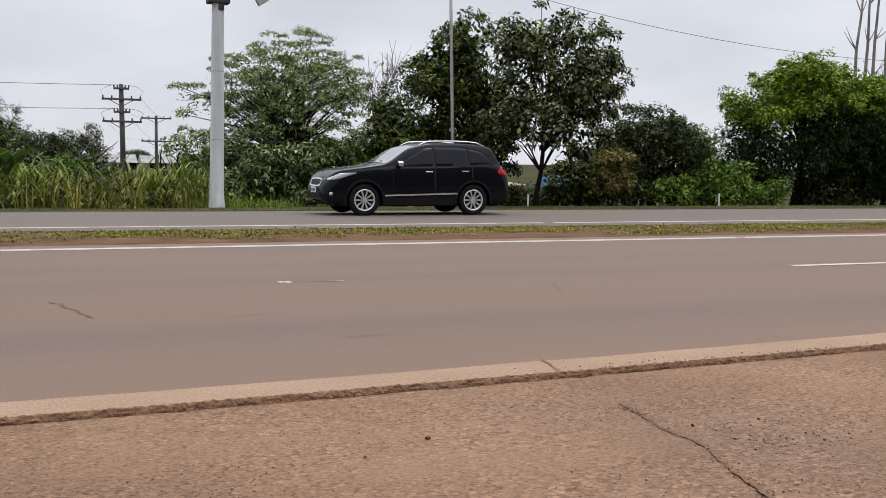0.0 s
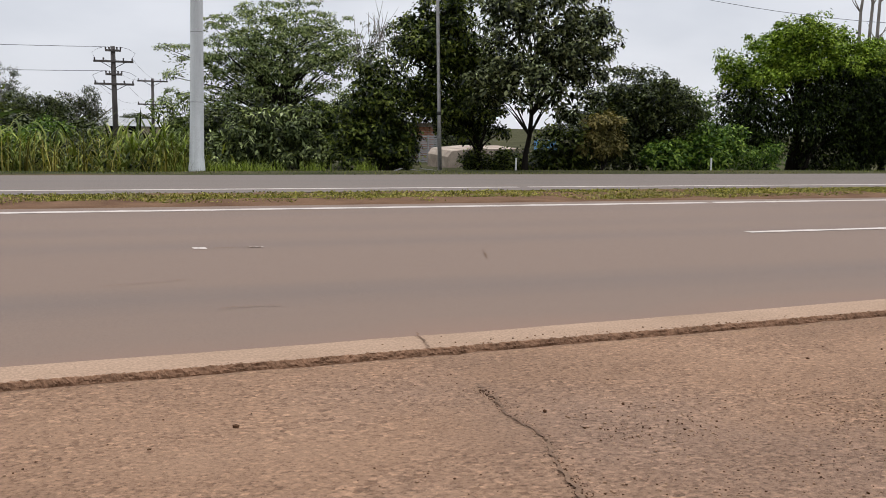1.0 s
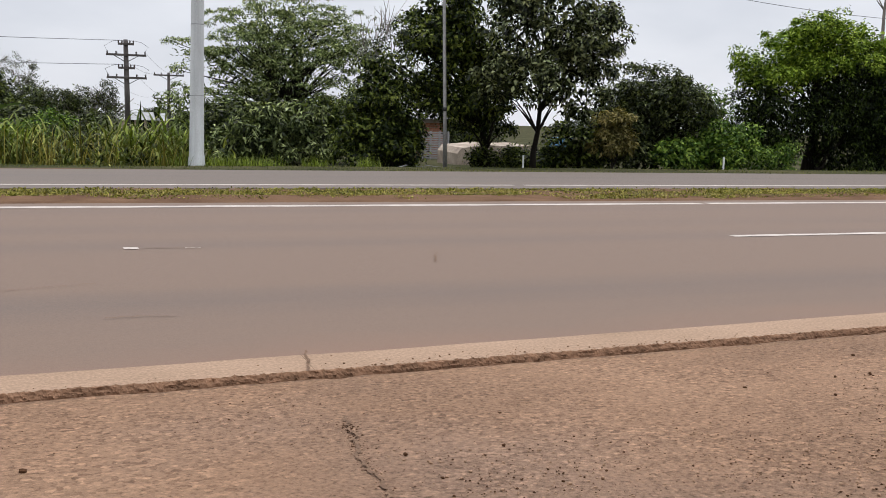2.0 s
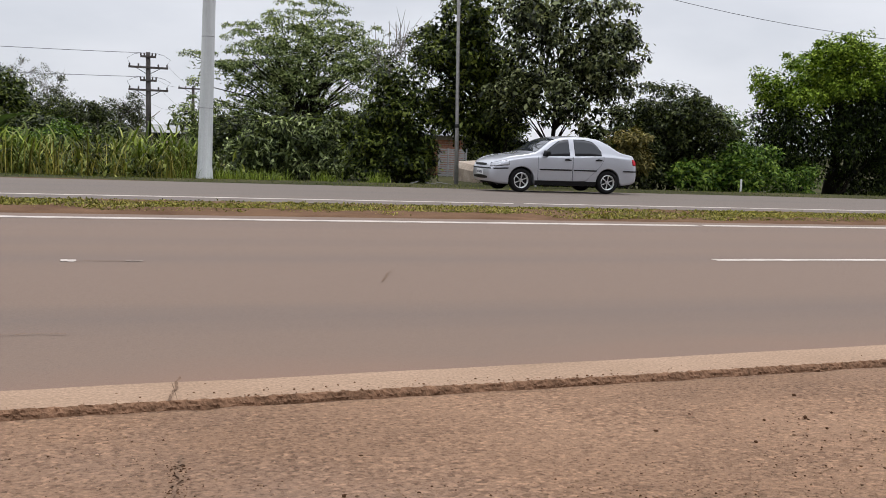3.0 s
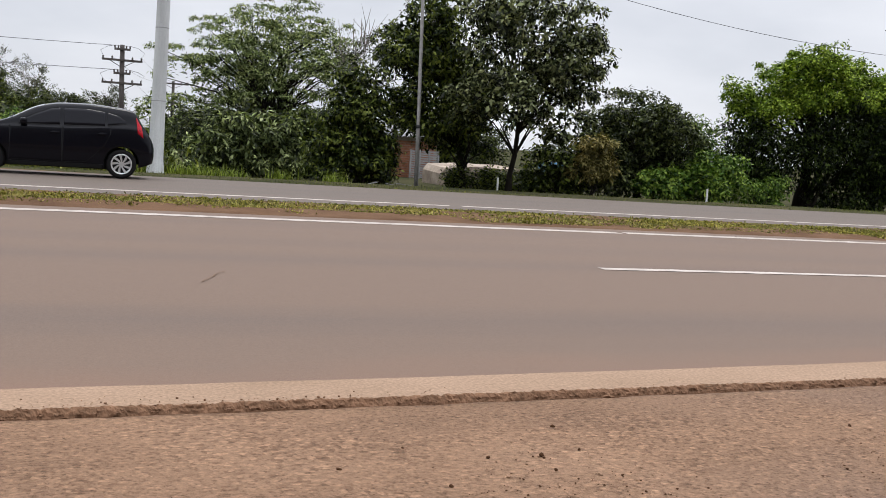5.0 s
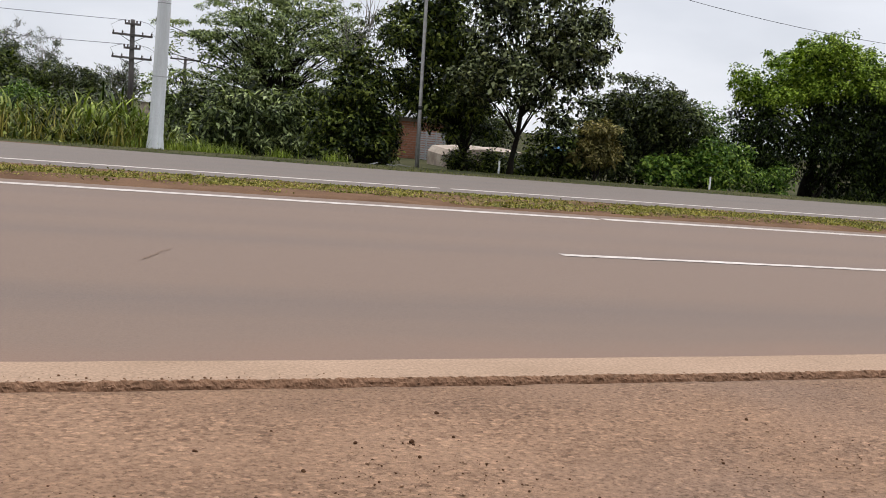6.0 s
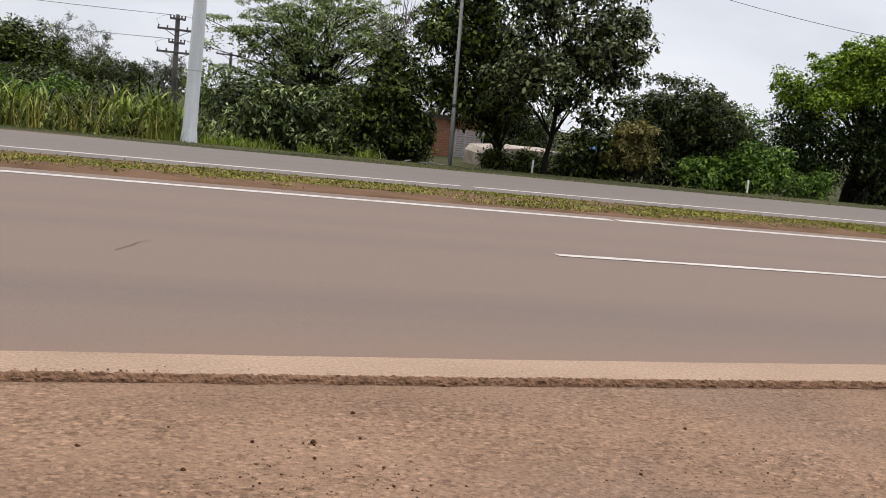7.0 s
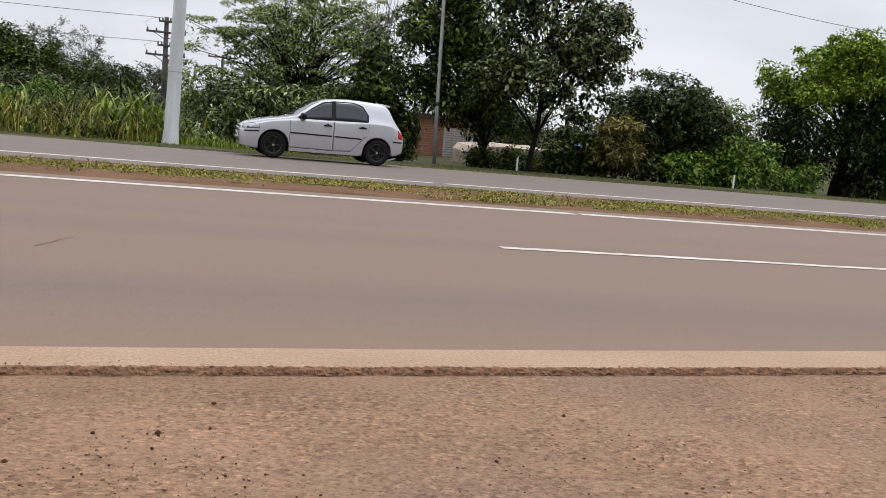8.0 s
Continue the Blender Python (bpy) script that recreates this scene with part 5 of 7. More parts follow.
# ---- buildings seen through the trees ----
def build_house():
    """Small brick shed with a slatted grey gate and a fibre-cement roof, half hidden by the trees."""
    x, y = 15.9, 44.0
    z0 = ground_z(y) - 0.1
    root = thing("brick_shed", x, y, z0, "small brick shed with a corrugated grey roof behind the trees", "shed")
    part("wall", box(-0.1, 3.6, 0.0, 0.14, 0, 2.3), M["mortar"], root)
    part("side_wall", box(-0.1, 0.04, 0.14, 3.0, 0, 2.3), M["mortar"], root)
    me = None
    for r in range(16):
        for c in range(15):
            bx = 0.0 + c * 0.245 + (0.12 if r % 2 else 0)
            if bx > 3.45 or (0.35 < bx < 0.75 and 8 < r < 12):
                continue
            if me is None:
                bm = box(-0.115, 0.115, -0.02, 0.03, -0.055, 0.055, 0.006)
                me = bpy.data.meshes.new("brick")
                bm.to_mesh(me)
                bm.free()
                me.materials.append(M["brick"])
            add("brick", me, root, m=pose(bx, -0.006, 0.08 + r * 0.128))
    window = part("window", box(0.35, 0.85, -0.03, 0.02, 1.15, 1.55, 0.01), M["grey_slat"], root, "small shed window")
    part("pane", box(0.40, 0.80, -0.036, -0.03, 1.19, 1.51), M["tint"], window)
    # corrugated sheet roof
    verts, faces = [], []
    n = 70
    for i in range(n + 1):
        px = -0.5 + 4.5 * i / n
        w = 0.03 * math.sin(i * 1.6)
        verts += [(px, -0.5, 2.28 + w), (px, 3.2, 2.85 + w), (px, 3.2, 2.83 + w), (px, -0.5, 2.26 + w)]
    for i in range(n):
        a, b = 4 * i, 4 * i + 4
        faces += [(a, a + 1, b + 1, b), (a + 1, a + 2, b + 2, b + 1), (a + 2, a + 3, b + 3, b + 2), (a + 3, a, b, b + 3)]
    add("roof", mesh_of("roof", verts, faces, M["fibre_cement"], True), root, "weathered corrugated grey roof sheet")

    gate = thing("slatted_gate", 17.75, 43.0, ground_z(43) - 0.1, "grey slatted metal gate leaning behind the slim pole", "gate")
    for px in (0.0, 0.5, 1.0, 1.5):
        part("post", box(px - 0.04, px + 0.04, -0.04, 0.04, 0, 1.62, 0.006), M["grey_slat"], gate)
    me = None
    for r in range(13):
        for c in range(3):
            if me is None:
                bm = box(-0.22, 0.22, -0.012, 0.012, -0.042, 0.042, 0.004)
                me = bpy.data.meshes.new("slat")
                bm.to_mesh(me)
                bm.free()
                me.materials.append(M["grey_slat"])
            add("slat", me, gate, m=pose(0.25 + c * 0.5, 0, 0.1 + r * 0.12))

    wall = thing("pale_wall", 16.4, 34.5, ground_z(34.5) - 0.1, "low pale stained wall behind the tree trunks", "wall")
    bm = bmesh.new()
    prof = [(0, 0.6), (0.2, 0.86), (0.8, 0.92), (1.7, 1.0), (2.7, 0.97), (3.6, 1.0), (4.3, 0.9), (5.1, 0.78), (5.9, 0.55)]
    front = [bm.verts.new((px, 0, 0)) for px, _ in prof] + [bm.verts.new((px, 0, pz)) for px, pz in reversed(prof)]
    fc = bm.faces.new(front)
    ext = bmesh.ops.extrude_face_region(bm, geom=[fc])
    bmesh.ops.translate(bm, vec=(0, 2.5, 0.1), verts=[g for g in ext["geom"] if isinstance(g, bmesh.types.BMVert)])
    part("wall_body", bm, M["render_wall"], wall)

    box_c = thing("blue_container", 24.3, 40.0, ground_z(40) - 0.05, "pale blue sheet-metal container behind the trees", "container")
    bm = box(0, 0.72, 0, 1.5, 0, 1.35, 0.02)
    part("body", bm, M["blue_panel"], box_c)
    for k in range(3):
        part("rib", box(0.08 + k * 0.21, 0.14 + k * 0.21, -0.015, 0.0, 0.05, 1.3), M["blue_panel"], box_c)

    for k, (hx, hy, w, h) in enumerate(((8.6, 135, 4.0, 1.9), (15.5, 150, 5.0, 1.8), (2.5, 140, 3.5, 1.7))):
        hz = ground_z(hy) - 0.6
        house = thing("distant_house", hx, hy, hz, "pale distant house with a low roof", "house", "distant houses")
        part("wall", box(0, w, 0, 5, 0, h), M["render_wall"], house)
        bm = bmesh.new()
        vs = [bm.verts.new(p) for p in ((-0.4, -0.4, h), (w + 0.4, -0.4, h), (w + 0.4, 5.4, h), (-0.4, 5.4, h), (-0.4, 2.5, h + 1.1), (w + 0.4, 2.5, h + 1.1))]
        for q in ((0, 1, 5, 4), (3, 4, 5, 2), (0, 4, 3), (1, 2, 5), (0, 3, 2, 1)):
            bm.faces.new([vs[i] for i in q])
        part("roof", bm, M["fibre_cement"], house)
        for j in range(3):
            part("window", box(0.8 + j * w / 3.2, 1.7 + j * w / 3.2, -0.04, 0.0, 0.9, 1.9), M["tint"], house)
    rub = np.random.RandomState(8)
    for k in range(9):
        bm = box(-0.14, 0.14, -0.08, 0.08, -0.05, 0.05, 0.012)
        ob = part("rubble_brick", bm, M["brick"] if k % 2 else M["fibre_cement"], None)
        ob.matrix_basis = pose(11.0 + rub.uniform(0, 1.0), 27.2 + rub.uniform(-0.3, 0.3), ground_z(27.2) + 0.05 + 0.06 * (k % 3), rub.uniform(-20, 20), rub.uniform(-20, 20), rub.uniform(0, 180))
        tagged(ob, "broken brick in a rubble heap below the trees", "brick", "rubble heap")


build_house()


def build_verge_litter():
    """Fallen boards at the foot of the slim pole and a broken concrete stub in the shrub."""
    rng = np.random.RandomState(14)
    for k, (x, y, ln, az) in enumerate(((10.9, 24.7, 0.9, 12), (11.3, 24.5, 0.7, -24), (11.6, 24.35, 0.8, 5), (10.6, 24.9, 0.5, 40))):
        ob = part("board", box(-ln / 2, ln / 2, -0.05, 0.05, -0.012, 0.012, 0.004), M["grey_slat"], None)
        ob.matrix_basis = pose(x, y, ground_z(y) + 0.05 + 0.02 * k, 0, rng.uniform(-9, 9), az)
        tagged(ob, "weathered pale board lying on the verge", "board", "fallen boards")
    stub = thing("concrete_stub", 7.15, 30.6, ground_z(30.6) - 0.06, "broken pale concrete stub in the shrub", "stub")
    bm = box(-0.22, 0.16, -0.12, 0.12, 0, 0.42, 0.03)
    box_bm(bm, 0.10, 0.26, -0.1, 0.1, 0, 0.66, 0.03)
    for v in bm.verts:
        v.co += Vector((rng.uniform(-0.02, 0.02), 0, rng.uniform(-0.03, 0.03) if v.co.z > 0.1 else 0))
    part("block", bm, M["render_wall"], stub)


build_verge_litter()


# ---- vehicles ----
def curve(points):
    """Smooth monotone interpolation through (x, value) pairs."""
    xs, ys = np.array([p[0] for p in points], float), np.array([p[1] for p in points], float)
    h, d = np.diff(xs), np.diff(ys) / np.diff(xs)
    m = np.zeros(len(xs))
    m[0], m[-1] = d[0], d[-1]
    for i in range(1, len(xs) - 1):
        m[i] = 0 if d[i - 1] * d[i] <= 0 else (3 * (h[i - 1] + h[i])) / ((2 * h[i] + h[i - 1]) / d[i - 1] + (h[i] + 2 * h[i - 1]) / d[i])

    def f(x):
        x = min(max(x, xs[0]), xs[-1])
        i = min(int(np.searchsorted(xs, x, side="right")) - 1, len(xs) - 2)
        t = (x - xs[i]) / h[i]
        return ((1 + 2 * t) * (1 - t) ** 2 * ys[i] + t * (1 - t) ** 2 * h[i] * m[i] + t * t * (3 - 2 * t) * ys[i + 1] + t * t * (t - 1) * h[i] * m[i + 1])
    return f


def linear(points):
    xs, ys = [p[0] for p in points], [p[1] for p in points]
    return lambda x: float(np.interp(x, xs, ys))


class Shell:
    """The outer form of a car: front at x = 0, rear at x = length, z from the road."""

    def __init__(self, c):
        self.c = c
        self.L, self.W = c["length"], c["width"]
        L = self.L
        self.top, self.belt = curve(c["top"]), curve(c["belt"])
        self.sill = curve(c.get("sill", [(0, 0.24), (0.25, 0.20), (0.9, 0.19), (L - 0.9, 0.20), (L - 0.25, 0.25), (L, 0.34)]))
        p = c.get("plan", [(0, 0.60), (0.04, 0.74), (0.14, 0.86), (0.4, 0.95), (0.95, 0.995), (L * 0.5, 1.0), (L - 0.9, 0.99), (L - 0.35, 0.955), (L - 0.12, 0.90), (L - 0.03, 0.80), (L, 0.70)])
        self.plan = curve(p)
        self.axles = (c["front"], c["front"] + c["base"])
        self.r, self.ra = c["wheel"], c["wheel"] + c.get("arch", 0.055)
        self.tumble, self.crown = c.get("tumble", 0.34), 0.035

    def shear(self, x, z):
        wf = max(0.0, 1 - x / 0.6) ** 2
        wr = max(0.0, 1 - (self.L - x) / 0.6) ** 2
        return x + wf * self.c.get("nose", 0.7) * (z - 0.48) ** 2 - wr * self.c.get("tail", 0.5) * (z - 0.55) ** 2

    def foot(self, x):
        z = self.sill(x)
        for a in self.axles:
            if abs(x - a) < self.ra:
                z = max(z, self.r + math.sqrt(self.ra ** 2 - (x - a) ** 2))
        return z

    def half(self, x, z):
        """Half width of the flank at height z."""
        w, b = self.W / 2 * self.plan(x), self.belt(x)
        if z <= b:
            s = (z - 0.18) / max(0.2, b - 0.18)
            y = w * (0.955 + 0.045 * math.sin(math.pi * min(1, max(0, 0.12 + 0.76 * s))))
            crease = self.c.get("crease", 0.0)
            if crease:
                y += crease * math.exp(-((s - 0.74) / 0.05) ** 2) - crease * math.exp(-((s - 0.22) / 0.10) ** 2)
            scallop = self.c.get("scallop", 0.0)
            if scallop:
                y += scallop * (math.exp(-((z - 0.36) / 0.05) ** 2) - math.exp(-((z - 0.50) / 0.07) ** 2)) * max(0.0, 1 - (abs(x - 2.05) / 0.95) ** 4)
            return y
        y0 = w * (0.955 + 0.045 * math.sin(math.pi * 0.88))
        return y0 - 0.012 - self.tumble * (z - b)

    def over(self, x, y):
        """Height of the bonnet, glass or roof."""
        yr = max(0.2, self.half(x, self.top(x)) - 0.03)
        return self.top(x) + self.crown * (0.35 - min(1.0, abs(y) / yr) ** 2)

    def section(self, x):
        zb, b, t = self.foot(x), self.belt(x), self.top(x)
        b = max(b, zb + 0.02)
        h = max(0.015, t - b)
        pts = [(self.half(x, zb) - 0.22, zb), (self.half(x, zb) - 0.02, zb - 0.004)]
        pts += [(self.half(x, zb + (b - zb) * k), zb + (b - zb) * k) for k in (0.0, 0.08, 0.18, 0.3, 0.42, 0.54, 0.64, 0.7, 0.75, 0.8, 0.86, 0.93, 1.0)]
        pts += [(self.half(x, b + h * k), b + h * k) for k in (0.05, 0.3, 0.6, 0.85)]
        yr = self.half(x, t)
        pts += [(yr - 0.012, t - self.crown * 0.72), (yr - 0.05, t - self.crown * 0.42)]
        pts += [(yr * k, t + self.crown * (0.35 - k * k)) for k in (0.75, 0.45, 0.2, 0.0)]
        return pts

    def stations(self):
        xs = {0.0, 0.015, 0.04, 0.08, 0.13, 0.2, self.L, self.L - 0.012, self.L - 0.03, self.L - 0.06, self.L - 0.1, self.L - 0.15, self.L - 0.22}
        xs |= set(np.linspace(0.25, self.L - 0.28, 62).tolist())
        for a in self.axles:
            xs |= {a + self.ra * math.cos(math.pi * k / 20) for k in range(1, 20)} | {a - self.ra, a + self.ra, a - self.ra + 0.002, a + self.ra - 0.002}
        return sorted(xs)

    def body(self):
        bm = bmesh.new()
        rings = []
        for x in self.stations():
            s = self.section(x)
            full = [(y, z) for y, z in s] + [(-y, z) for y, z in reversed(s[:-1])]
            rings.append([bm.verts.new((self.shear(x, z), y, z)) for y, z in full])
        for a, b in zip(rings[:-1], rings[1:]):
            for k in range(len(a) - 1):
                bm.faces.new((a[k], b[k], b[k + 1], a[k + 1]))
        for ring, flip in ((rings[0], False), (rings[-1], True)):
            # end caps, in bands across, so that they follow the lean
            n = len(ring)
            for k in range(n // 2):
                q = [ring[k], ring[k + 1], ring[n - 2 - k], ring[n - 1 - k]]
                q = list(dict.fromkeys(q))
                if len(q) >= 3:
                    bm.faces.new(q if not flip else q[::-1])
        bmesh.ops.recalc_face_normals(bm, faces=bm.faces)
        return bm

    def flank(self, xs, bot, top, rows, off, side):
        """A panel lying on the flank, off metres proud, with edges turned in."""
        bm = bmesh.new()
        grid = []
        for x in xs:
            z0, z1 = bot(x), max(top(x), bot(x) + 0.002)
            col = []
            for k in range(rows + 1):
                z = z0 + (z1 - z0) * k / rows
                col.append(bm.verts.new((self.shear(x, z), side * (self.half(x, z) + off), z)))
            grid.append(col)
        for a, b in zip(grid[:-1], grid[1:]):
            for k in range(rows):
                bm.faces.new((a[k], b[k], b[k + 1], a[k + 1]) if side < 0 else (a[k + 1], b[k + 1], b[k], a[k]))
        rim = [e for e in bm.edges if e.is_boundary]
        ext = bmesh.ops.extrude_edge_only(bm, edges=rim)
        for v in (g for g in ext["geom"] if isinstance(g, bmesh.types.BMVert)):
            v.co.y -= side * (off + 0.004)
        return bm

    def upper(self, xs, halfw, off, cols=10):
        """A pane lying on the top surface."""
        bm = bmesh.new()
        grid = []
        for x in xs:
            e = 0.03
            slope = (self.top(x + e) - self.top(x - e)) / (2 * e)
            n = Vector((-slope, 0, 1)).normalized()
            w = halfw(x)
            grid.append([bm.verts.new(Vector((self.shear(x, self.top(x)), y, self.over(x, y))) + n * off) for y in (w * (2 * k / cols - 1) for k in range(cols + 1))])
        for a, b in zip(grid[:-1], grid[1:]):
            for k in range(cols):
                bm.faces.new((a[k], b[k], b[k + 1], a[k + 1]))
        bmesh.ops.recalc_face_normals(bm, faces=bm.faces)
        return bm

    def end(self, y0, y1, z0, z1, off, rear, cols=6, rows=4, round_=0.0):
        """A panel on the nose or tail."""
        bm = bmesh.new()
        grid = []
        for i in range(cols + 1):
            y = y0 + (y1 - y0) * i / cols
            col = []
            for k in range(rows + 1):
                u = abs(2 * i / cols - 1)
                zz0, zz1 = z0 + round_ * u * u, z1 - round_ * u * u
                z = zz0 + (zz1 - zz0) * k / rows
                # follow the rounded corner in plan
                frac = abs(y) / (self.W / 2)
                x = 0.0
                while self.plan(self.L - x if rear else x) * 0.97 < frac and x < 0.6:
                    x += 0.01
                X = self.shear(self.L - x, z) + off if rear else self.shear(x, z) - off
                col.append(bm.verts.new((X, y, z)))
            grid.append(col)
        for a, b in zip(grid[:-1], grid[1:]):
            for k in range(rows):
                bm.faces.new((a[k], b[k], b[k + 1], a[k + 1]))
        bmesh.ops.recalc_face_normals(bm, faces=bm.faces)
        return bm


def tyre_bm(r, w, rim):
    bm = bmesh.new()
    prof = [(rim, -w * 0.42), (rim + (r - rim) * 0.45, -w * 0.5), (r - 0.025, -w * 0.46), (r - 0.006, -w * 0.36), (r, -w * 0.2), (r, w * 0.2), (r - 0.006, w * 0.36), (r - 0.025, w * 0.46),
            (rim + (r - rim) * 0.45, w * 0.5), (rim, w * 0.42), (rim * 0.97, w * 0.3), (rim * 0.97, -w * 0.3)]
    n = 40
    loops = [[bm.verts.new((q * math.cos(2 * math.pi * k / n), y, q * math.sin(2 * math.pi * k / n))) for q, y in prof] for k in range(n)]
    for k in range(n):
        a, b = loops[k], loops[(k + 1) % n]
        for j in range(len(prof)):
            bm.faces.new((a[j], b[j], b[(j + 1) % len(prof)], a[(j + 1) % len(prof)]))
    bmesh.ops.recalc_face_normals(bm, faces=bm.faces)
    return bm


def rim_bm(rim, y, spokes, style, side):
    """Outer ring, hub and spokes, its face at y on the outer side."""
    bm = bmesh.new()
    n = 40
    s = side
    prof = [(rim * 1.02, y - 0.05 * 1), (rim * 1.02, y), (rim * 0.97, y + 0.006), (rim * 0.90, y - 0.004), (rim * 0.87, y - 0.05)]
    loops = [[bm.verts.new((q * math.cos(2 * math.pi * k / n), s * yy, q * math.sin(2 * math.pi * k / n))) for q, yy in prof] for k in range(n)]
    for k in range(n):
        a, b = loops[k], loops[(k + 1) % n]
        for j in range(len(prof) - 1):
            bm.faces.new((a[j], b[j], b[j + 1], a[j + 1]))
    for k in range(spokes):
        t0 = 2 * math.pi * k / spokes
        sweep = {"straight": 0.0, "thin": 0.0, "swirl": 0.5, "cover": 0.34}[style]
        w0, w1 = {"straight": (0.022, 0.036), "thin": (0.016, 0.024), "swirl": (0.026, 0.046), "cover": (0.026, 0.046)}[style]
        pts = []
        for q, w in ((0.14, w0), (0.40, (w0 + w1) / 2), (0.68, w1), (0.92, w1)):
            t = t0 + sweep * (q - 0.14)
            c, d = Vector((math.cos(t), 0, math.sin(t))), Vector((-math.sin(t), 0, math.cos(t)))
            dep = y - 0.012 * (1 - q)
            pts.append([c * q * rim - d * w / 2 + Vector((0, s * dep, 0)), c * q * rim + d * w / 2 + Vector((0, s * dep, 0)),
                        c * q * rim + d * w / 2 + Vector((0, s * (dep - 0.03), 0)), c * q * rim - d * w / 2 + Vector((0, s * (dep - 0.03), 0))])
        vs = [[bm.verts.new(p) for p in quad] for quad in pts]
        for a, b in zip(vs[:-1], vs[1:]):
            for j in range(4):
                bm.faces.new((a[j], a[(j + 1) % 4], b[(j + 1) % 4], b[j]))
        bm.faces.new(vs[0])
        bm.faces.new(vs[-1][::-1])
    bmesh.ops.create_cone(bm, cap_ends=True, segments=20, radius1=rim * 0.24, radius2=rim * 0.2, depth=0.05,
                          matrix=Matrix.Translation((0, s * (y - 0.022), 0)) @ Matrix.Rotation(radians(-90 * s), 4, "X"))
    bmesh.ops.recalc_face_normals(bm, faces=bm.faces)
    return bm


def disc_bm(r, y, side):
    bm = bmesh.new()
    bmesh.ops.create_cone(bm, cap_ends=True, segments=32, radius1=r, radius2=r, depth=0.02, matrix=Matrix.Translation((0, side * y, 0)) @ Matrix.Rotation(radians(90), 4, "X"))
    return bm


def build_car(c):
    s = Shell(c)
    L, W = s.L, s.W
    car = thing(c["name"], 0, 0, 0, c["label"], "car")
    paint = M[c["paint"]]
    part("body", s.body(), paint, car, smooth=True)
    bm = box(0.25, L - 0.35, -W / 2 + 0.17, W / 2 - 0.17, c.get("clear", 0.17), 0.46, 0.03)
    box_bm(bm, 0.6, L - 0.7, -W / 2 + 0.2, W / 2 - 0.2, 0.44, s.belt(L / 2) - 0.1)
    part("underbody", bm, M["under"], car)
    f0, f1 = s.axles
    for side in (1, -1):
        # doors: a dark gap beneath, the painted skin above
        for d in c["doors"]:
            bot, top = linear(d["bot"]), (lambda x: s.belt(x) - 0.004)
            xs = np.linspace(d["x0"], d["x1"], 26).tolist()
            lo = lambda x, bot=bot: max(bot(x), s.foot(x) + 0.03)
            xg = np.linspace(d["x0"] - 0.007, d["x1"] + 0.007, 26).tolist()
            part("door_gap", s.flank(xg, lambda x, lo=lo: lo(x) - 0.008, top, 26, 0.003, side), M["seam"], car)
            door = part("door", s.flank(xs, lo, top, 26, 0.0055, side), paint, car, smooth=True)
            hx, hz = d["handle"]
            bm = bmesh.new()
            box_bm(bm, hx - 0.09, hx + 0.09, -0.02, 0.025, hz - 0.016, hz + 0.014, 0.01)
            for v in bm.verts:
                v.co.y = side * (s.half(hx, hz) + 0.008 + v.co.y)
            part("handle", bm, M[c["handle"]], door)
            bm = bmesh.new()
            bmesh.ops.create_uvsphere(bm, u_segments=12, v_segments=6, radius=1)
            for v in bm.verts:
                v.co = Vector((hx + v.co.x * 0.07, side * (s.half(hx, hz) + 0.003 + v.co.y * 0.003), hz + v.co.z * 0.032))
            part("handle_recess", bm, M["trim"] if c["handle"] == "trim" else paint, door)
        # glasshouse: black surround, then panes
        if "surround" in c:
            zt, zb = linear(c["surround"][1]), linear(c["surround"][0])
            xs = np.linspace(c["surround"][0][0][0], c["surround"][0][-1][0], 40).tolist()
            part("window_surround", s.flank(xs, zb, zt, 6, 0.002, side), M[c.get("surround_mat", "trim")], car)
        for wdw in c["windows"]:
            bot, top = linear(wdw["bot"]), linear(wdw["top"])
            xs = sorted(set(np.linspace(wdw["bot"][0][0], wdw["bot"][-1][0], 30).tolist()) | {p[0] for p in wdw["top"]})
            xs = [x for x in xs if wdw["bot"][0][0] <= x <= wdw["bot"][-1][0]]
            if wdw.get("seal", True):
                part("window_seal", s.flank(xs, lambda x, b=bot: b(x) - 0.02, lambda x, t=top: t(x) + 0.016, 5, 0.004, side), M["trim"], car)
            part("window", s.flank(xs, bot, top, 6, 0.006, side), M[wdw.get("glass", c["glass"])], car, smooth=True)
        for mould in c.get("mouldings", []):
            x0, x1, z0, z1, h, key, off = mould
            zc = linear([(x0, z0), (x1, z1)])
            part("moulding", s.flank(np.linspace(x0, x1, 16).tolist(), lambda x: zc(x) - h / 2, lambda x: zc(x) + h / 2, 2, off, side), M[key], car)
        if "rocker" in c:
            x0, x1, z0, z1, key = c["rocker"]
            part("sill", s.flank(np.linspace(x0, x1, 20).tolist(), lambda x: max(z0, s.foot(x)), lambda x: z1, 3, 0.008, side), M[key], car)
        if "cladding" in c:
            key, zf = c["cladding"]
            for a in s.axles:
                xs = [a + (s.ra + 0.05) * math.cos(math.pi * k / 24) for k in range(25)][::-1]
                part("arch_trim", s.flank(xs, lambda x, a=a: s.foot(x) if abs(x - a) < s.ra else s.sill(x),
                                          lambda x, a=a: s.r + math.sqrt(max(0.0002, (s.ra + 0.05) ** 2 - (x - a) ** 2)), 2, 0.012, side), M[key], car)
        # lamps on the corners
        hl = c["headlamp"]
        hb, ht = linear(hl["bot"]), linear(hl["top"])
        part("headlamp_gap", s.flank(np.linspace(hl["bot"][0][0] - 0.006, hl["bot"][-1][0] + 0.008, 14).tolist(), lambda x: hb(x) - 0.009, lambda x: ht(x) + 0.009, 4, 0.002, side), M["seam"], car)
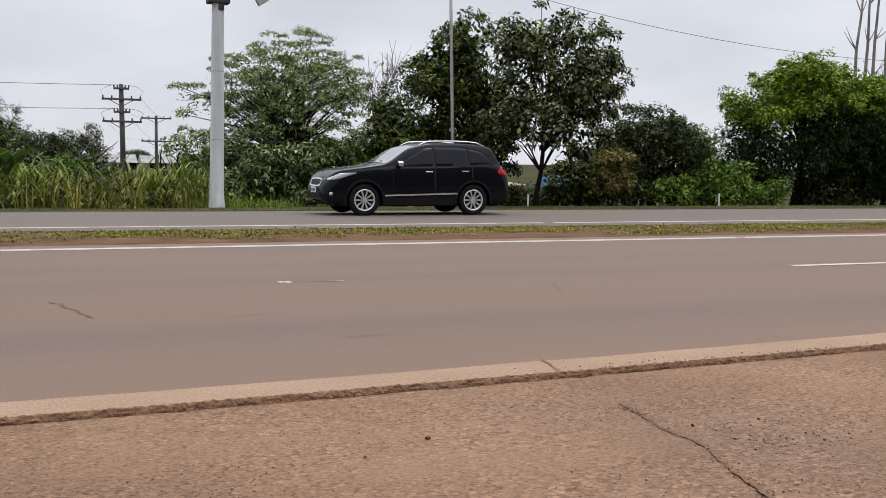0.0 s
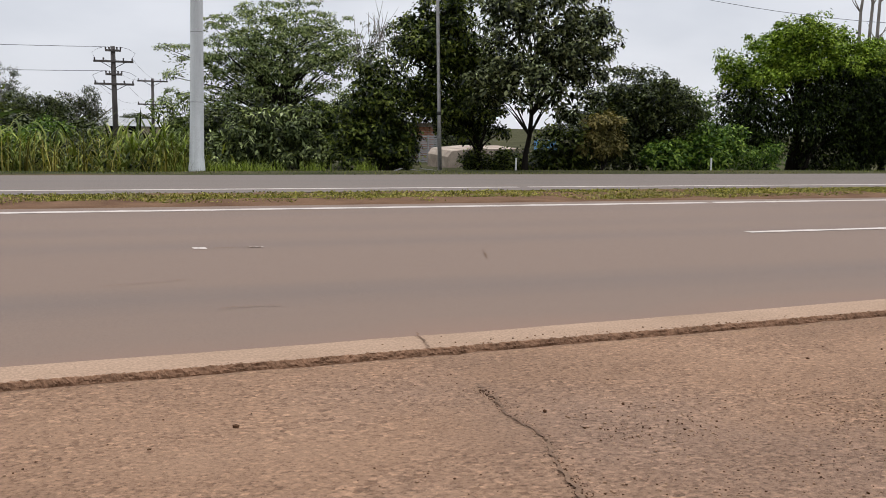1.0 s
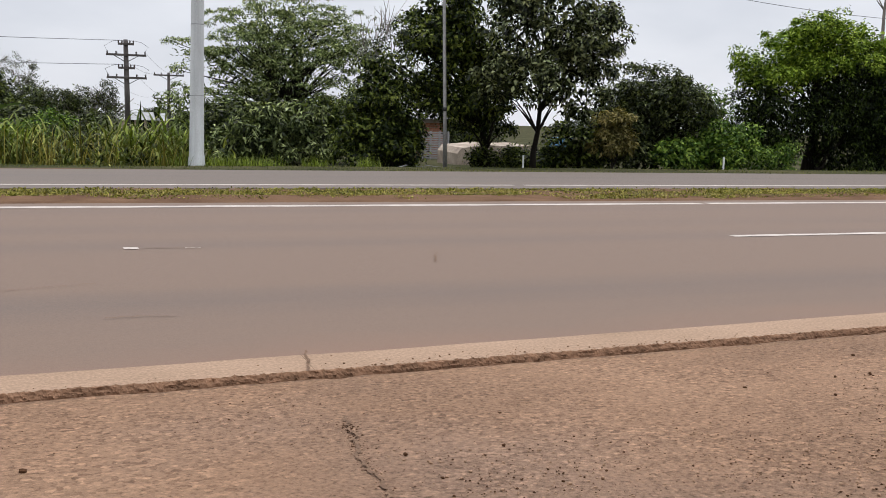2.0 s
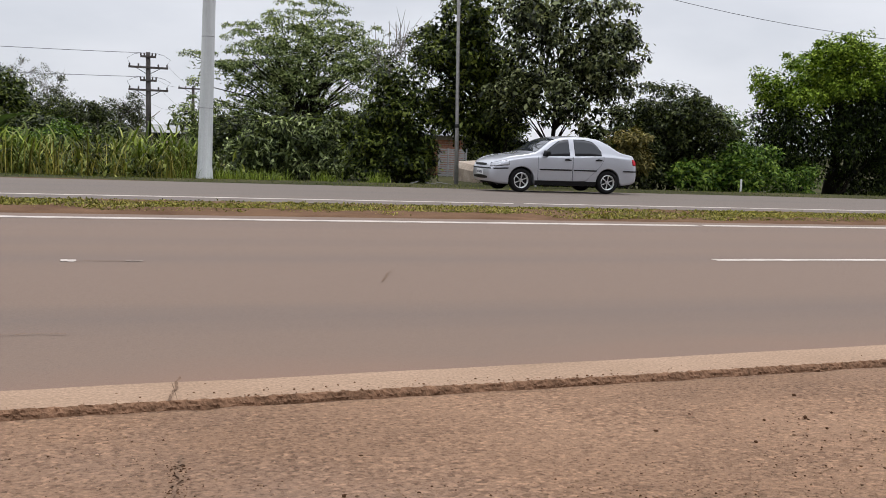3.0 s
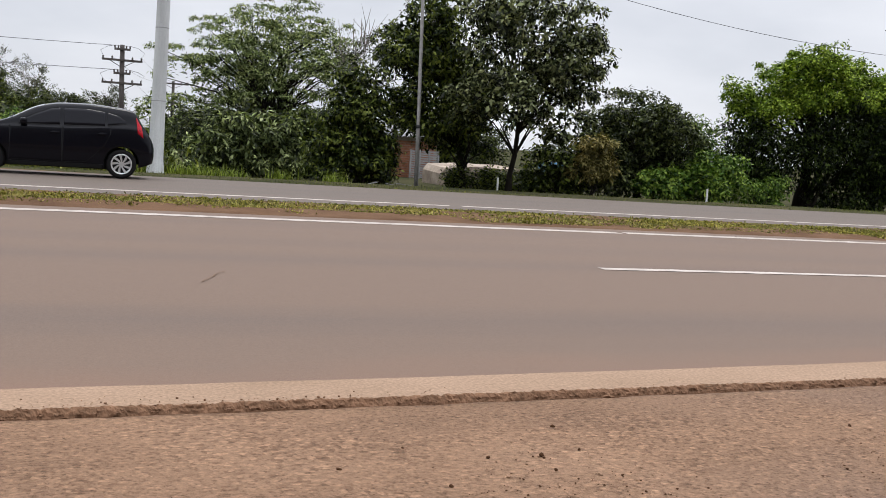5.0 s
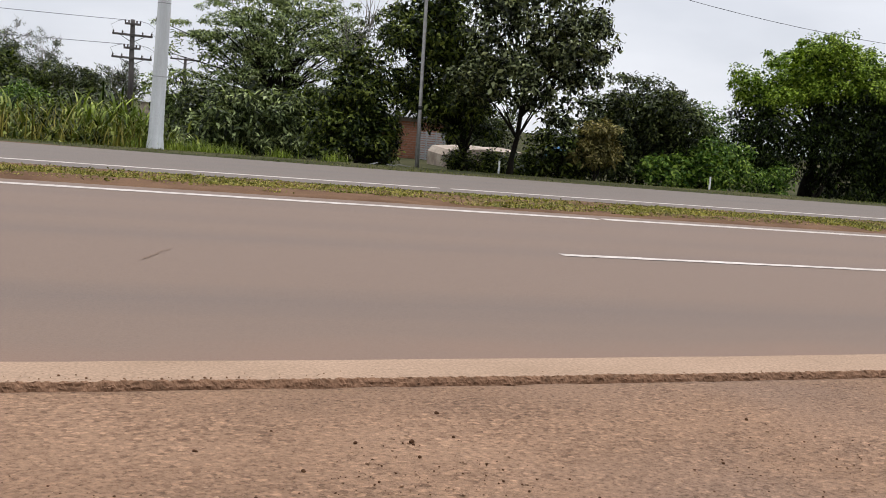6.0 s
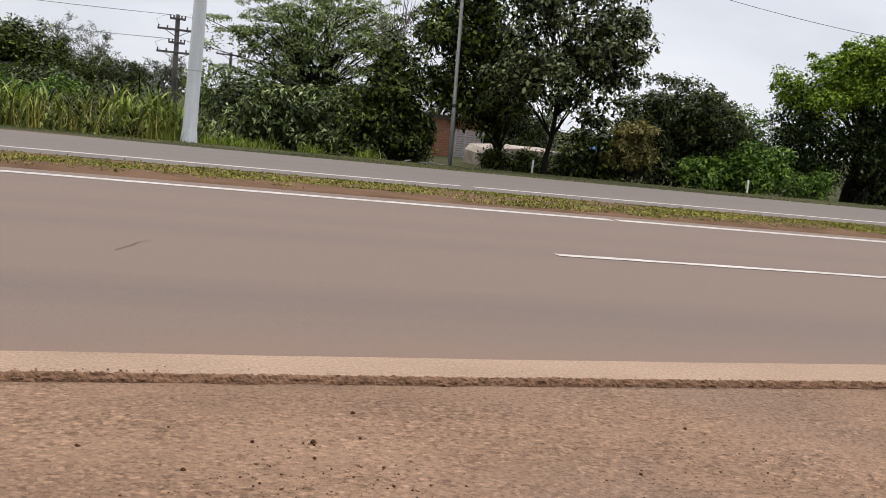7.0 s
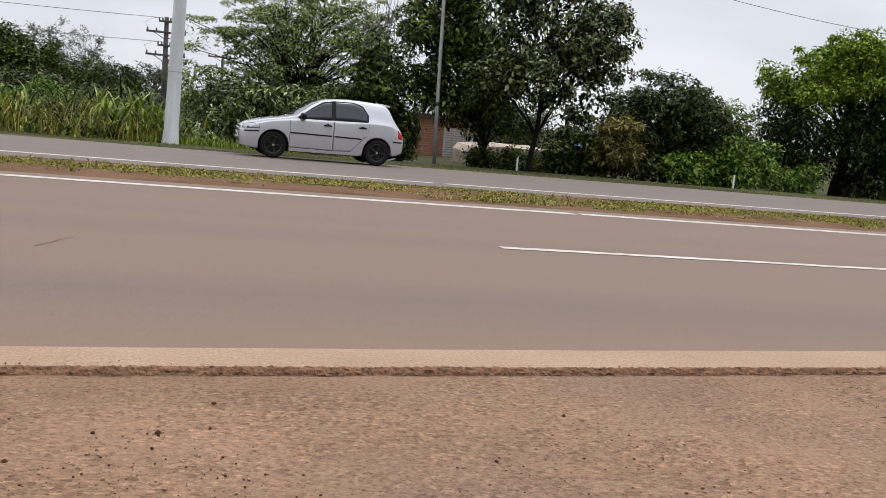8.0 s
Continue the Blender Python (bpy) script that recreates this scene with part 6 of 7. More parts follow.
        part("headlamp", s.flank(np.linspace(hl["bot"][0][0], hl["bot"][-1][0], 14).tolist(), linear(hl["bot"]), linear(hl["top"]), 4, 0.005, side), M["clear_lens"], car, smooth=True)
        tl = c["tail_lamp"]
        part("tail_lamp", s.flank(np.linspace(tl["bot"][0][0], tl["bot"][-1][0], 14).tolist(), linear(tl["bot"]), linear(tl["top"]), 4, 0.006, side), M["red_lens"], car, smooth=True)
        if "lamp_insert" in c:
            x0, x1, z0, z1 = c["lamp_insert"]
            zm = linear([(x0, z1 - 0.006), (x1, z0)])
            part("lamp_insert", s.flank(np.linspace(x0, x1, 8).tolist(), zm, lambda x: z1, 2, 0.009, side), M["clear_lens"], car, smooth=True)
        if "tail_wrap" in c:
            y0, y1, z0, z1 = c["tail_wrap"]
            part("tail_lamp_inner", s.end(side * y0, side * y1, z0, z1, 0.012, True), M["red_lens"], car, smooth=True)
        if "reflectors" in c:
            y0, y1, z0, z1 = c["reflectors"]
            part("reflector", s.end(side * y0, side * y1, z0, z1, 0.008, True), M["red_lens"], car)
        # mirror
        mx, mz = c["mirror"]
        my = s.half(mx, mz) + 0.11
        bm = box(mx - 0.07, mx + 0.05, my - 0.105, my + 0.09, mz - 0.06, mz + 0.065, 0.035)
        for v in bm.verts:
            v.co.z -= 0.1 * (v.co.y - my)
            v.co.y *= side
        bmesh.ops.recalc_face_normals(bm, faces=bm.faces)
        mir = part("wing_mirror", bm, M[c.get("mirror_mat", c["paint"])], car, smooth=True)
        part("mirror_arm", box(mx - 0.03, mx + 0.04, min(side * (s.half(mx, mz) - 0.02), side * (s.half(mx, mz) + 0.08)), max(side * (s.half(mx, mz) - 0.02), side * (s.half(mx, mz) + 0.08)), mz - 0.075, mz - 0.035, 0.01), M["trim"], mir)
        # fog lamp
        if "fog" in c:
            fx, fz = c["fog"]
            bm = bmesh.new()
            bmesh.ops.create_uvsphere(bm, u_segments=12, v_segments=8, radius=0.05)
            for v in bm.verts:
                v.co += Vector((s.shear(fx, fz), side * (s.half(fx, fz) - 0.02), fz))
            part("fog_lamp", bm, M["clear_lens"], car, smooth=True)
    # glass at front and rear
    a, b = c["windscreen"]
    part("windscreen", s.upper(np.linspace(a, b, 14).tolist(), lambda x: s.half(x, s.top(x)) - 0.06, 0.008), M[c.get("screen", c["glass"])], car, smooth=True)
    a, b = c["rear_glass"]
    part("rear_glass", s.upper(np.linspace(a, b, 12).tolist(), lambda x: s.half(x, s.top(x)) - c.get("rear_inset", 0.12), 0.010), M[c.get("rear_pane", c["glass"])], car, smooth=True)
    # nose
    for nm, y, z0, z1, key, rd in c["nose_panels"]:
        part(nm, s.end(-y, y, z0, z1, 0.006 if nm != "grille_frame" else 0.003, False, 12, 4, rd), M[key], car)
    for nm, y, z0, z1, key, rd in c["tail_panels"]:
        part(nm, s.end(-y, y, z0, z1, 0.006, True, 12, 4, rd), M[key], car)
    # number plates, their marks as plain bars
    for rear, pz in ((False, c["plate_front"]), (True, c["plate_rear"])):
        x = s.shear(L, pz) + 0.012 if rear else s.shear(0, pz) - 0.012
        plate = part("number_plate", box(x - 0.008, x + 0.008, -0.2, 0.2, pz - 0.065, pz + 0.065, 0.004), M["plate"], car)
        o = 0.0095 if rear else -0.0095
        for k in range(7):
            y = -0.15 + k * 0.05
            part("plate_bar", box(x + o - 0.0015, x + o + 0.0015, y - 0.016, y + 0.016, pz - 0.035, pz + 0.03), M["plate_bar"], plate)
    if "rails" in c:
        x0, x1 = c["rails"]
        for side in (1, -1):
            pts = []
            for k in range(9):
                x = x0 + (x1 - x0) * k / 8
                y = s.half(x, s.top(x)) - 0.07
                lift = 0.055 if 0 < k < 8 else 0.0
                pts.append((x, side * y, s.over(x, y) + lift))
            v, f = tubes([tube(pts, [0.02] * 9, 8)])
            add("roof_rail", mesh_of("roof_rail", v, f, M["chrome"], True), car, "silver roof rail")
    if "spoiler" in c:
        x0, x1, drop = c["spoiler"]
        w = s.half(x0, s.top(x0)) - 0.05
        z = s.top(x0) + 0.012
        w -= 0.03
        bm = box(x0 - 0.06, x1, -w, w, z - 0.045, z + 0.002, 0.014)
        for v in bm.verts:
            if v.co.x > x0:
                k = (v.co.x - x0) / (x1 - x0)
                v.co.z -= drop * k + 0.03 * (v.co.y / w) ** 2 * k
                v.co.y *= 1 - 0.08 * k
        part("spoiler", bm, paint, car, smooth=True)
    if "wiper" in c:
        wx, wz = c["wiper"]
        part("rear_wiper", box(wx - 0.02, wx + 0.05, -0.30, 0.06, wz - 0.012, wz + 0.02, 0.008), M["trim"], car)
    if "badge" in c:
        bm = disc_bm(0.05, 0, 1)
        bmesh.ops.rotate(bm, cent=(0, 0, 0), matrix=Matrix.Rotation(radians(90), 3, "Z"), verts=bm.verts)
        bz = c["badge"]
        bmesh.ops.translate(bm, vec=(s.shear(L, bz) + 0.004, 0, bz), verts=bm.verts)
        part("badge", bm, M["chrome"], car, "plain oval chrome badge")
    # windscreen wipers resting on the cowl
    wx = c["windscreen"][0] + 0.05
    for wy in (-0.42, 0.12):
        v, f = tubes([tube([(wx, wy, s.over(wx, wy) + 0.012), (wx + 0.05, wy + 0.30, s.over(wx + 0.05, wy + 0.3) + 0.02)], [0.009, 0.006], 5)])
        add("wiper", mesh_of("wiper", v, f, M["trim"]), car)
    # wheels
    rim, y = c["rim"], W / 2 - 0.115
    wheels = []
    for a in s.axles:
        for side in (1, -1):
            w = part("wheel", tyre_bm(s.r, 0.2, rim), M["rubber"], car, smooth=True)
            w.matrix_basis = pose(a, side * y, s.r)
            part("rim", rim_bm(rim, 0.085, c["spokes"], c["style"], side), M[c["rim_mat"]], w)
            part("brake_disc", disc_bm(rim * 0.9, 0.015, side), M["under"], w)
            if c.get("hubcap"):
                part("hubcap", disc_bm(rim * 0.13, 0.088, side), M["chrome"], w)
            wheels.append((w, a, side * y))
    car["spokes"] = c["spokes"]
    return car, wheels, s


SUV = dict(
    name="suv", label="black sport utility car with silver roof rails and alloy wheels", paint="paint_black", handle="chrome", glass="tint_dark", screen="glass_rear",
    length=4.685, width=1.885, front=0.945, base=2.70, wheel=0.365, rim=0.245, spokes=10, style="straight", rim_mat="alloy", arch=0.06, clear=0.22, tumble=0.36,
    sill=[(0, 0.36), (0.3, 0.27), (0.95, 0.25), (3.7, 0.25), (4.4, 0.32), (4.685, 0.42)],
    top=[(0, 0.80), (0.06, 0.90), (0.22, 1.0), (0.6, 1.07), (1.2, 1.155), (1.42, 1.20), (2.18, 1.61), (2.6, 1.69), (3.3, 1.705), (4.0, 1.66), (4.2, 1.59), (4.45, 1.24), (4.6, 1.06), (4.685, 0.82)],
    belt=[(0, 0.70), (0.3, 0.94), (0.9, 1.04), (1.5, 1.10), (2.6, 1.13), (4.0, 1.17), (4.35, 1.14), (4.6, 0.98), (4.685, 0.74)],
    doors=[dict(x0=1.62, x1=2.66, bot=[(1.62, 0.42), (2.66, 0.38)], handle=(2.5, 1.02)), dict(x0=2.68, x1=3.62, bot=[(2.68, 0.38), (3.2, 0.40), (3.45, 0.70), (3.62, 0.86)], handle=(3.42, 1.04))],
    windows=[dict(bot=[(1.74, 1.145), (2.64, 1.15)], top=[(1.74, 1.16), (2.2, 1.42), (2.42, 1.545), (2.64, 1.58)]),
             dict(bot=[(2.69, 1.155), (3.50, 1.18)], top=[(2.69, 1.585), (3.2, 1.59), (3.50, 1.565)]),
             dict(bot=[(3.56, 1.19), (4.12, 1.25)], top=[(3.56, 1.56), (3.85, 1.50), (4.12, 1.27)])],
    surround=[[(1.66, 1.115), (4.2, 1.19)], [(1.66, 1.125), (2.2, 1.45), (2.5, 1.60), (3.4, 1.62), (3.9, 1.54), (4.2, 1.25)]],
    mouldings=[(1.42, 3.22, 0.47, 0.52, 0.035, "chrome", 0.012)], rocker=(1.40, 3.23, 0.25, 0.42, "trim"), cladding=("trim", 0.4),
    headlamp=dict(bot=[(0.06, 0.80), (0.35, 0.84), (0.74, 0.97)], top=[(0.06, 0.86), (0.35, 0.97), (0.74, 0.985)]),
    tail_lamp=dict(bot=[(4.30, 0.99), (4.62, 0.93)], top=[(4.30, 1.06), (4.48, 1.18), (4.62, 1.03)]), tail_wrap=(0.55, 0.84, 0.93, 1.1),
    mirror=(1.78, 1.20), mirror_mat="chrome", fog=(0.18, 0.50), windscreen=(1.46, 2.2), rear_glass=(4.18, 4.46),
    nose_panels=[("bumper_mask", 0.72, 0.38, 0.56, "trim", 0.03), ("grille_frame", 0.42, 0.66, 0.86, "chrome", 0.02), ("grille", 0.37, 0.69, 0.83, "trim", 0.02)],
    tail_panels=[("bumper_pad", 0.76, 0.42, 0.60, "trim", 0.03)], plate_front=0.58, plate_rear=0.82, rails=(2.35, 4.0), spoiler=(4.08, 4.3, 0.04))

HATCH = dict(
    name="hatchback", label="grey metallic hatchback with black door handles and steel wheel covers", paint="paint_grey", handle="trim", glass="tint",
    length=3.94, width=1.72, front=0.79, base=2.53, wheel=0.305, rim=0.208, spokes=9, style="swirl", rim_mat="alloy", arch=0.06, tumble=0.40, crease=0.012, scallop=0.028, reflectors=(0.44, 0.72, 0.37, 0.40),
    sill=[(0, 0.22), (0.25, 0.19), (0.9, 0.18), (3.0, 0.19), (3.7, 0.24), (3.94, 0.30)],
    top=[(0, 0.62), (0.05, 0.71), (0.2, 0.82), (0.55, 0.91), (0.85, 0.97), (1.0, 1.02), (1.34, 1.20), (1.7, 1.37), (2.05, 1.45), (2.6, 1.48), (3.1, 1.455), (3.42, 1.405), (3.53, 1.36), (3.83, 1.07), (3.90, 1.0), (3.94, 0.80)],
    belt=[(0, 0.56), (0.3, 0.77), (0.8, 0.88), (1.2, 0.95), (2.2, 1.01), (2.9, 1.08), (3.3, 1.12), (3.6, 1.10), (3.8, 1.0), (3.94, 0.70)],
    doors=[dict(x0=1.16, x1=2.22, bot=[(1.16, 0.30), (2.22, 0.29)], handle=(2.08, 0.865)),
           dict(x0=2.24, x1=3.29, bot=[(2.24, 0.29), (2.75, 0.33), (2.84, 0.42), (3.0, 0.62), (3.15, 0.82), (3.29, 1.02)], handle=(3.0, 0.915))],
    windows=[dict(bot=[(1.28, 0.985), (2.17, 1.04)], top=[(1.28, 1.0), (1.45, 1.13), (1.65, 1.255), (1.88, 1.35), (2.17, 1.405)]),
             dict(bot=[(2.34, 1.055), (2.85, 1.105), (3.18, 1.185)], top=[(2.34, 1.415), (2.7, 1.41), (2.95, 1.37), (3.08, 1.30), (3.18, 1.20)])],
    surround=[[(3.05, 1.355), (3.22, 1.20), (3.38, 1.23), (3.72, 1.085)], [(3.05, 1.385), (3.22, 1.34), (3.45, 1.32), (3.72, 1.11)]],
    mouldings=[], rocker=(1.17, 2.93, 0.19, 0.235, "trim"),
    headlamp=dict(bot=[(0.05, 0.60), (0.3, 0.64), (0.72, 0.80)], top=[(0.05, 0.66), (0.3, 0.76), (0.72, 0.82)]),
    tail_lamp=dict(bot=[(3.50, 0.955), (3.64, 0.90), (3.80, 0.825), (3.91, 0.82)], top=[(3.50, 0.975), (3.66, 1.0), (3.80, 1.02), (3.91, 1.0)]), lamp_insert=(3.68, 3.84, 0.91, 0.95), tail_wrap=(0.52, 0.80, 0.83, 0.985),
    mirror=(1.34, 1.045), mirror_mat="trim", windscreen=(1.02, 1.82), rear_glass=(3.52, 3.82), rear_pane="glass_rear",
    nose_panels=[("grille", 0.5, 0.34, 0.54, "trim", 0.05), ("lower_lip", 0.66, 0.22, 0.30, "trim", 0.0)],
    tail_panels=[("plate_recess", 0.36, 0.40, 0.55, "seam", 0.03), ("bumper_diffuser", 0.62, 0.30, 0.345, "trim", 0.0), ("boot_line", 0.56, 0.70, 0.712, "seam", 0.0)],
    plate_front=0.36, plate_rear=0.475, spoiler=(3.28, 3.56, 0.05), wiper=(3.76, 1.13), badge=0.93)

SEDAN = dict(
    name="sedan", label="silver saloon car with thin black side mouldings", paint="paint_silver", handle="trim", glass="glass_light",
    length=4.05, width=1.634, front=0.77, base=2.373, wheel=0.29, rim=0.19, spokes=6, style="thin", rim_mat="alloy", arch=0.05, tumble=0.40,
    top=[(0, 0.60), (0.05, 0.70), (0.2, 0.79), (0.55, 0.885), (1.0, 0.955), (1.13, 0.99), (1.68, 1.32), (2.0, 1.39), (2.45, 1.41), (2.85, 1.375), (3.2, 1.24), (3.5, 1.07), (3.75, 1.01), (3.95, 0.97), (4.02, 0.86), (4.05, 0.70)],
    belt=[(0, 0.55), (0.3, 0.72), (0.8, 0.83), (1.3, 0.885), (2.2, 0.905), (3.0, 0.93), (3.7, 0.915), (3.95, 0.87), (4.05, 0.62)],
    doors=[dict(x0=1.20, x1=2.13, bot=[(1.20, 0.30), (2.13, 0.29)], handle=(2.0, 0.825)), dict(x0=2.15, x1=3.0, bot=[(2.15, 0.29), (2.5, 0.31), (2.72, 0.52), (2.9, 0.68), (3.0, 0.85)], handle=(2.86, 0.84))],
    windows=[dict(bot=[(1.33, 0.92), (2.07, 0.935)], top=[(1.33, 0.94), (1.6, 1.14), (1.79, 1.265), (2.0, 1.31), (2.07, 1.315)]),
             dict(bot=[(2.21, 0.94), (2.95, 0.965)], top=[(2.21, 1.32), (2.5, 1.32), (2.72, 1.28), (2.85, 1.17), (2.95, 1.03)])],
    mouldings=[(1.24, 2.11, 0.57, 0.575, 0.034, "trim", 0.014), (2.17, 2.80, 0.575, 0.575, 0.034, "trim", 0.014), (0.08, 0.42, 0.56, 0.58, 0.03, "trim", 0.012), (3.56, 3.99, 0.58, 0.58, 0.032, "trim", 0.012)],
    rocker=(1.12, 2.80, 0.19, 0.30, "trim"),
    headlamp=dict(bot=[(0.04, 0.61), (0.44, 0.66)], top=[(0.04, 0.69), (0.25, 0.755), (0.44, 0.75)]),
    tail_lamp=dict(bot=[(3.86, 0.74), (4.01, 0.72)], top=[(3.86, 0.895), (4.01, 0.85)]), tail_wrap=(0.45, 0.70, 0.70, 0.86),
    mirror=(1.42, 0.97), mirror_mat="trim", windscreen=(1.15, 1.74), rear_glass=(2.92, 3.46), rear_inset=0.12,
    nose_panels=[("grille", 0.36, 0.62, 0.68, "trim", 0.01), ("bumper_strip", 0.70, 0.545, 0.575, "trim", 0.0), ("air_intake", 0.45, 0.30, 0.38, "trim", 0.02)],
    tail_panels=[("bumper_strip", 0.70, 0.57, 0.60, "trim", 0.0)], plate_front=0.46, plate_rear=0.74)

BLACK_HATCH = dict(
    name="hatchback", label="black hatchback with tall tail lamps and silver wheel covers", paint="paint_black", handle="paint_black", glass="tint_dark", screen="glass_rear",
    length=3.93, width=1.68, front=0.80, base=2.489, wheel=0.295, rim=0.205, spokes=9, style="cover", rim_mat="alloy", arch=0.055, tumble=0.36,
    top=[(0, 0.66), (0.05, 0.75), (0.2, 0.84), (0.6, 0.95), (0.95, 1.02), (1.1, 1.07), (1.75, 1.38), (2.1, 1.45), (2.6, 1.465), (3.2, 1.43), (3.55, 1.37), (3.65, 1.30), (3.83, 0.98), (3.9, 0.85), (3.93, 0.74)],
    belt=[(0, 0.58), (0.3, 0.80), (0.8, 0.90), (1.2, 0.95), (2.2, 0.98), (3.0, 1.02), (3.55, 1.03), (3.75, 0.95), (3.93, 0.66)],
    doors=[dict(x0=1.18, x1=2.14, bot=[(1.18, 0.30), (2.14, 0.29)], handle=(2.0, 0.86)), dict(x0=2.16, x1=3.06, bot=[(2.16, 0.29), (2.6, 0.31), (2.8, 0.50), (2.95, 0.66), (3.06, 0.90)], handle=(2.9, 0.88))],
    windows=[dict(bot=[(1.34, 1.0), (2.10, 1.02)], top=[(1.34, 1.02), (1.65, 1.20), (1.92, 1.32), (2.10, 1.345)]),
             dict(bot=[(2.17, 1.025), (2.95, 1.05)], top=[(2.17, 1.355), (2.6, 1.36), (2.95, 1.32)]),
             dict(bot=[(3.0, 1.06), (3.36, 1.12)], top=[(3.0, 1.31), (3.2, 1.26), (3.36, 1.15)])],
    mouldings=[], rocker=(1.17, 2.92, 0.19, 0.27, "trim"),
    headlamp=dict(bot=[(0.05, 0.68), (0.3, 0.71), (0.72, 0.86)], top=[(0.05, 0.74), (0.3, 0.84), (0.72, 0.89)]),
    tail_lamp=dict(bot=[(3.60, 0.94), (3.72, 0.84)], top=[(3.60, 1.27), (3.72, 1.06)]),
    mirror=(1.44, 1.05), windscreen=(1.12, 1.80), rear_glass=(3.64, 3.84), fog=(0.16, 0.42),
    nose_panels=[("grille", 0.42, 0.50, 0.60, "trim", 0.02), ("air_intake", 0.55, 0.30, 0.42, "trim", 0.02)],
    tail_panels=[("bumper_strip", 0.66, 0.46, 0.50, "trim", 0.0)], plate_front=0.56, plate_rear=0.70)

SILVER_HATCH = dict(
    name="hatchback", label="pale silver hatchback with black wheels and a small roof spoiler", paint="paint_silver_white", handle="trim", glass="glass_light",
    length=3.75, width=1.634, front=0.73, base=2.361, wheel=0.295, rim=0.20, spokes=5, style="straight", rim_mat="alloy_dark", hubcap=True, arch=0.05, tumble=0.38,
    top=[(0, 0.62), (0.05, 0.70), (0.2, 0.77), (0.6, 0.87), (0.95, 0.93), (1.1, 0.965), (1.7, 1.33), (2.0, 1.415), (2.5, 1.44), (3.0, 1.42), (3.25, 1.385), (3.38, 1.30), (3.56, 0.98), (3.66, 0.86), (3.75, 0.66)],
    belt=[(0, 0.56), (0.3, 0.72), (0.8, 0.84), (1.2, 0.89), (2.2, 0.92), (3.0, 0.945), (3.4, 0.93), (3.6, 0.84), (3.75, 0.60)],
    doors=[dict(x0=1.08, x1=2.05, bot=[(1.08, 0.28), (2.05, 0.27)], handle=(1.92, 0.82)), dict(x0=2.07, x1=2.86, bot=[(2.07, 0.27), (2.48, 0.29), (2.68, 0.52), (2.82, 0.66), (2.86, 0.82)], handle=(2.72, 0.83))],
    windows=[dict(bot=[(1.26, 0.945), (2.0, 0.955)], top=[(1.26, 0.96), (1.6, 1.18), (1.82, 1.31), (2.0, 1.345)]),
             dict(bot=[(2.09, 0.96), (2.82, 0.98)], top=[(2.09, 1.355), (2.5, 1.36), (2.7, 1.29), (2.82, 1.12)])],
    surround=[[(1.24, 0.93), (2.86, 0.955)], [(1.24, 0.945), (1.58, 1.20), (1.8, 1.335), (2.05, 1.38), (2.5, 1.385), (2.72, 1.32), (2.86, 1.12)]],
    mouldings=[(1.08, 2.03, 0.60, 0.59, 0.03, "trim", 0.014), (2.09, 2.70, 0.59, 0.58, 0.03, "trim", 0.014), (0.08, 0.4, 0.56, 0.58, 0.028, "trim", 0.012), (3.45, 3.68, 0.57, 0.57, 0.03, "trim", 0.012)],
    rocker=(1.08, 2.75, 0.19, 0.25, "paint_silver_white"),
    headlamp=dict(bot=[(0.04, 0.62), (0.40, 0.64)], top=[(0.04, 0.70), (0.25, 0.745), (0.40, 0.72)]),
    tail_lamp=dict(bot=[(3.58, 0.66), (3.70, 0.64)], top=[(3.58, 0.86), (3.70, 0.74)]),
    mirror=(1.36, 0.985), mirror_mat="trim", windscreen=(1.12, 1.74), rear_glass=(3.36, 3.58), spoiler=(3.14, 3.38, 0.004),
    nose_panels=[("grille", 0.34, 0.62, 0.67, "trim", 0.01), ("bumper_strip", 0.68, 0.545, 0.572, "trim", 0.0), ("air_intake", 0.45, 0.30, 0.38, "trim", 0.02)],
    tail_panels=[("bumper_strip", 0.66, 0.55, 0.58, "trim", 0.0)], plate_front=0.46, plate_rear=0.72)

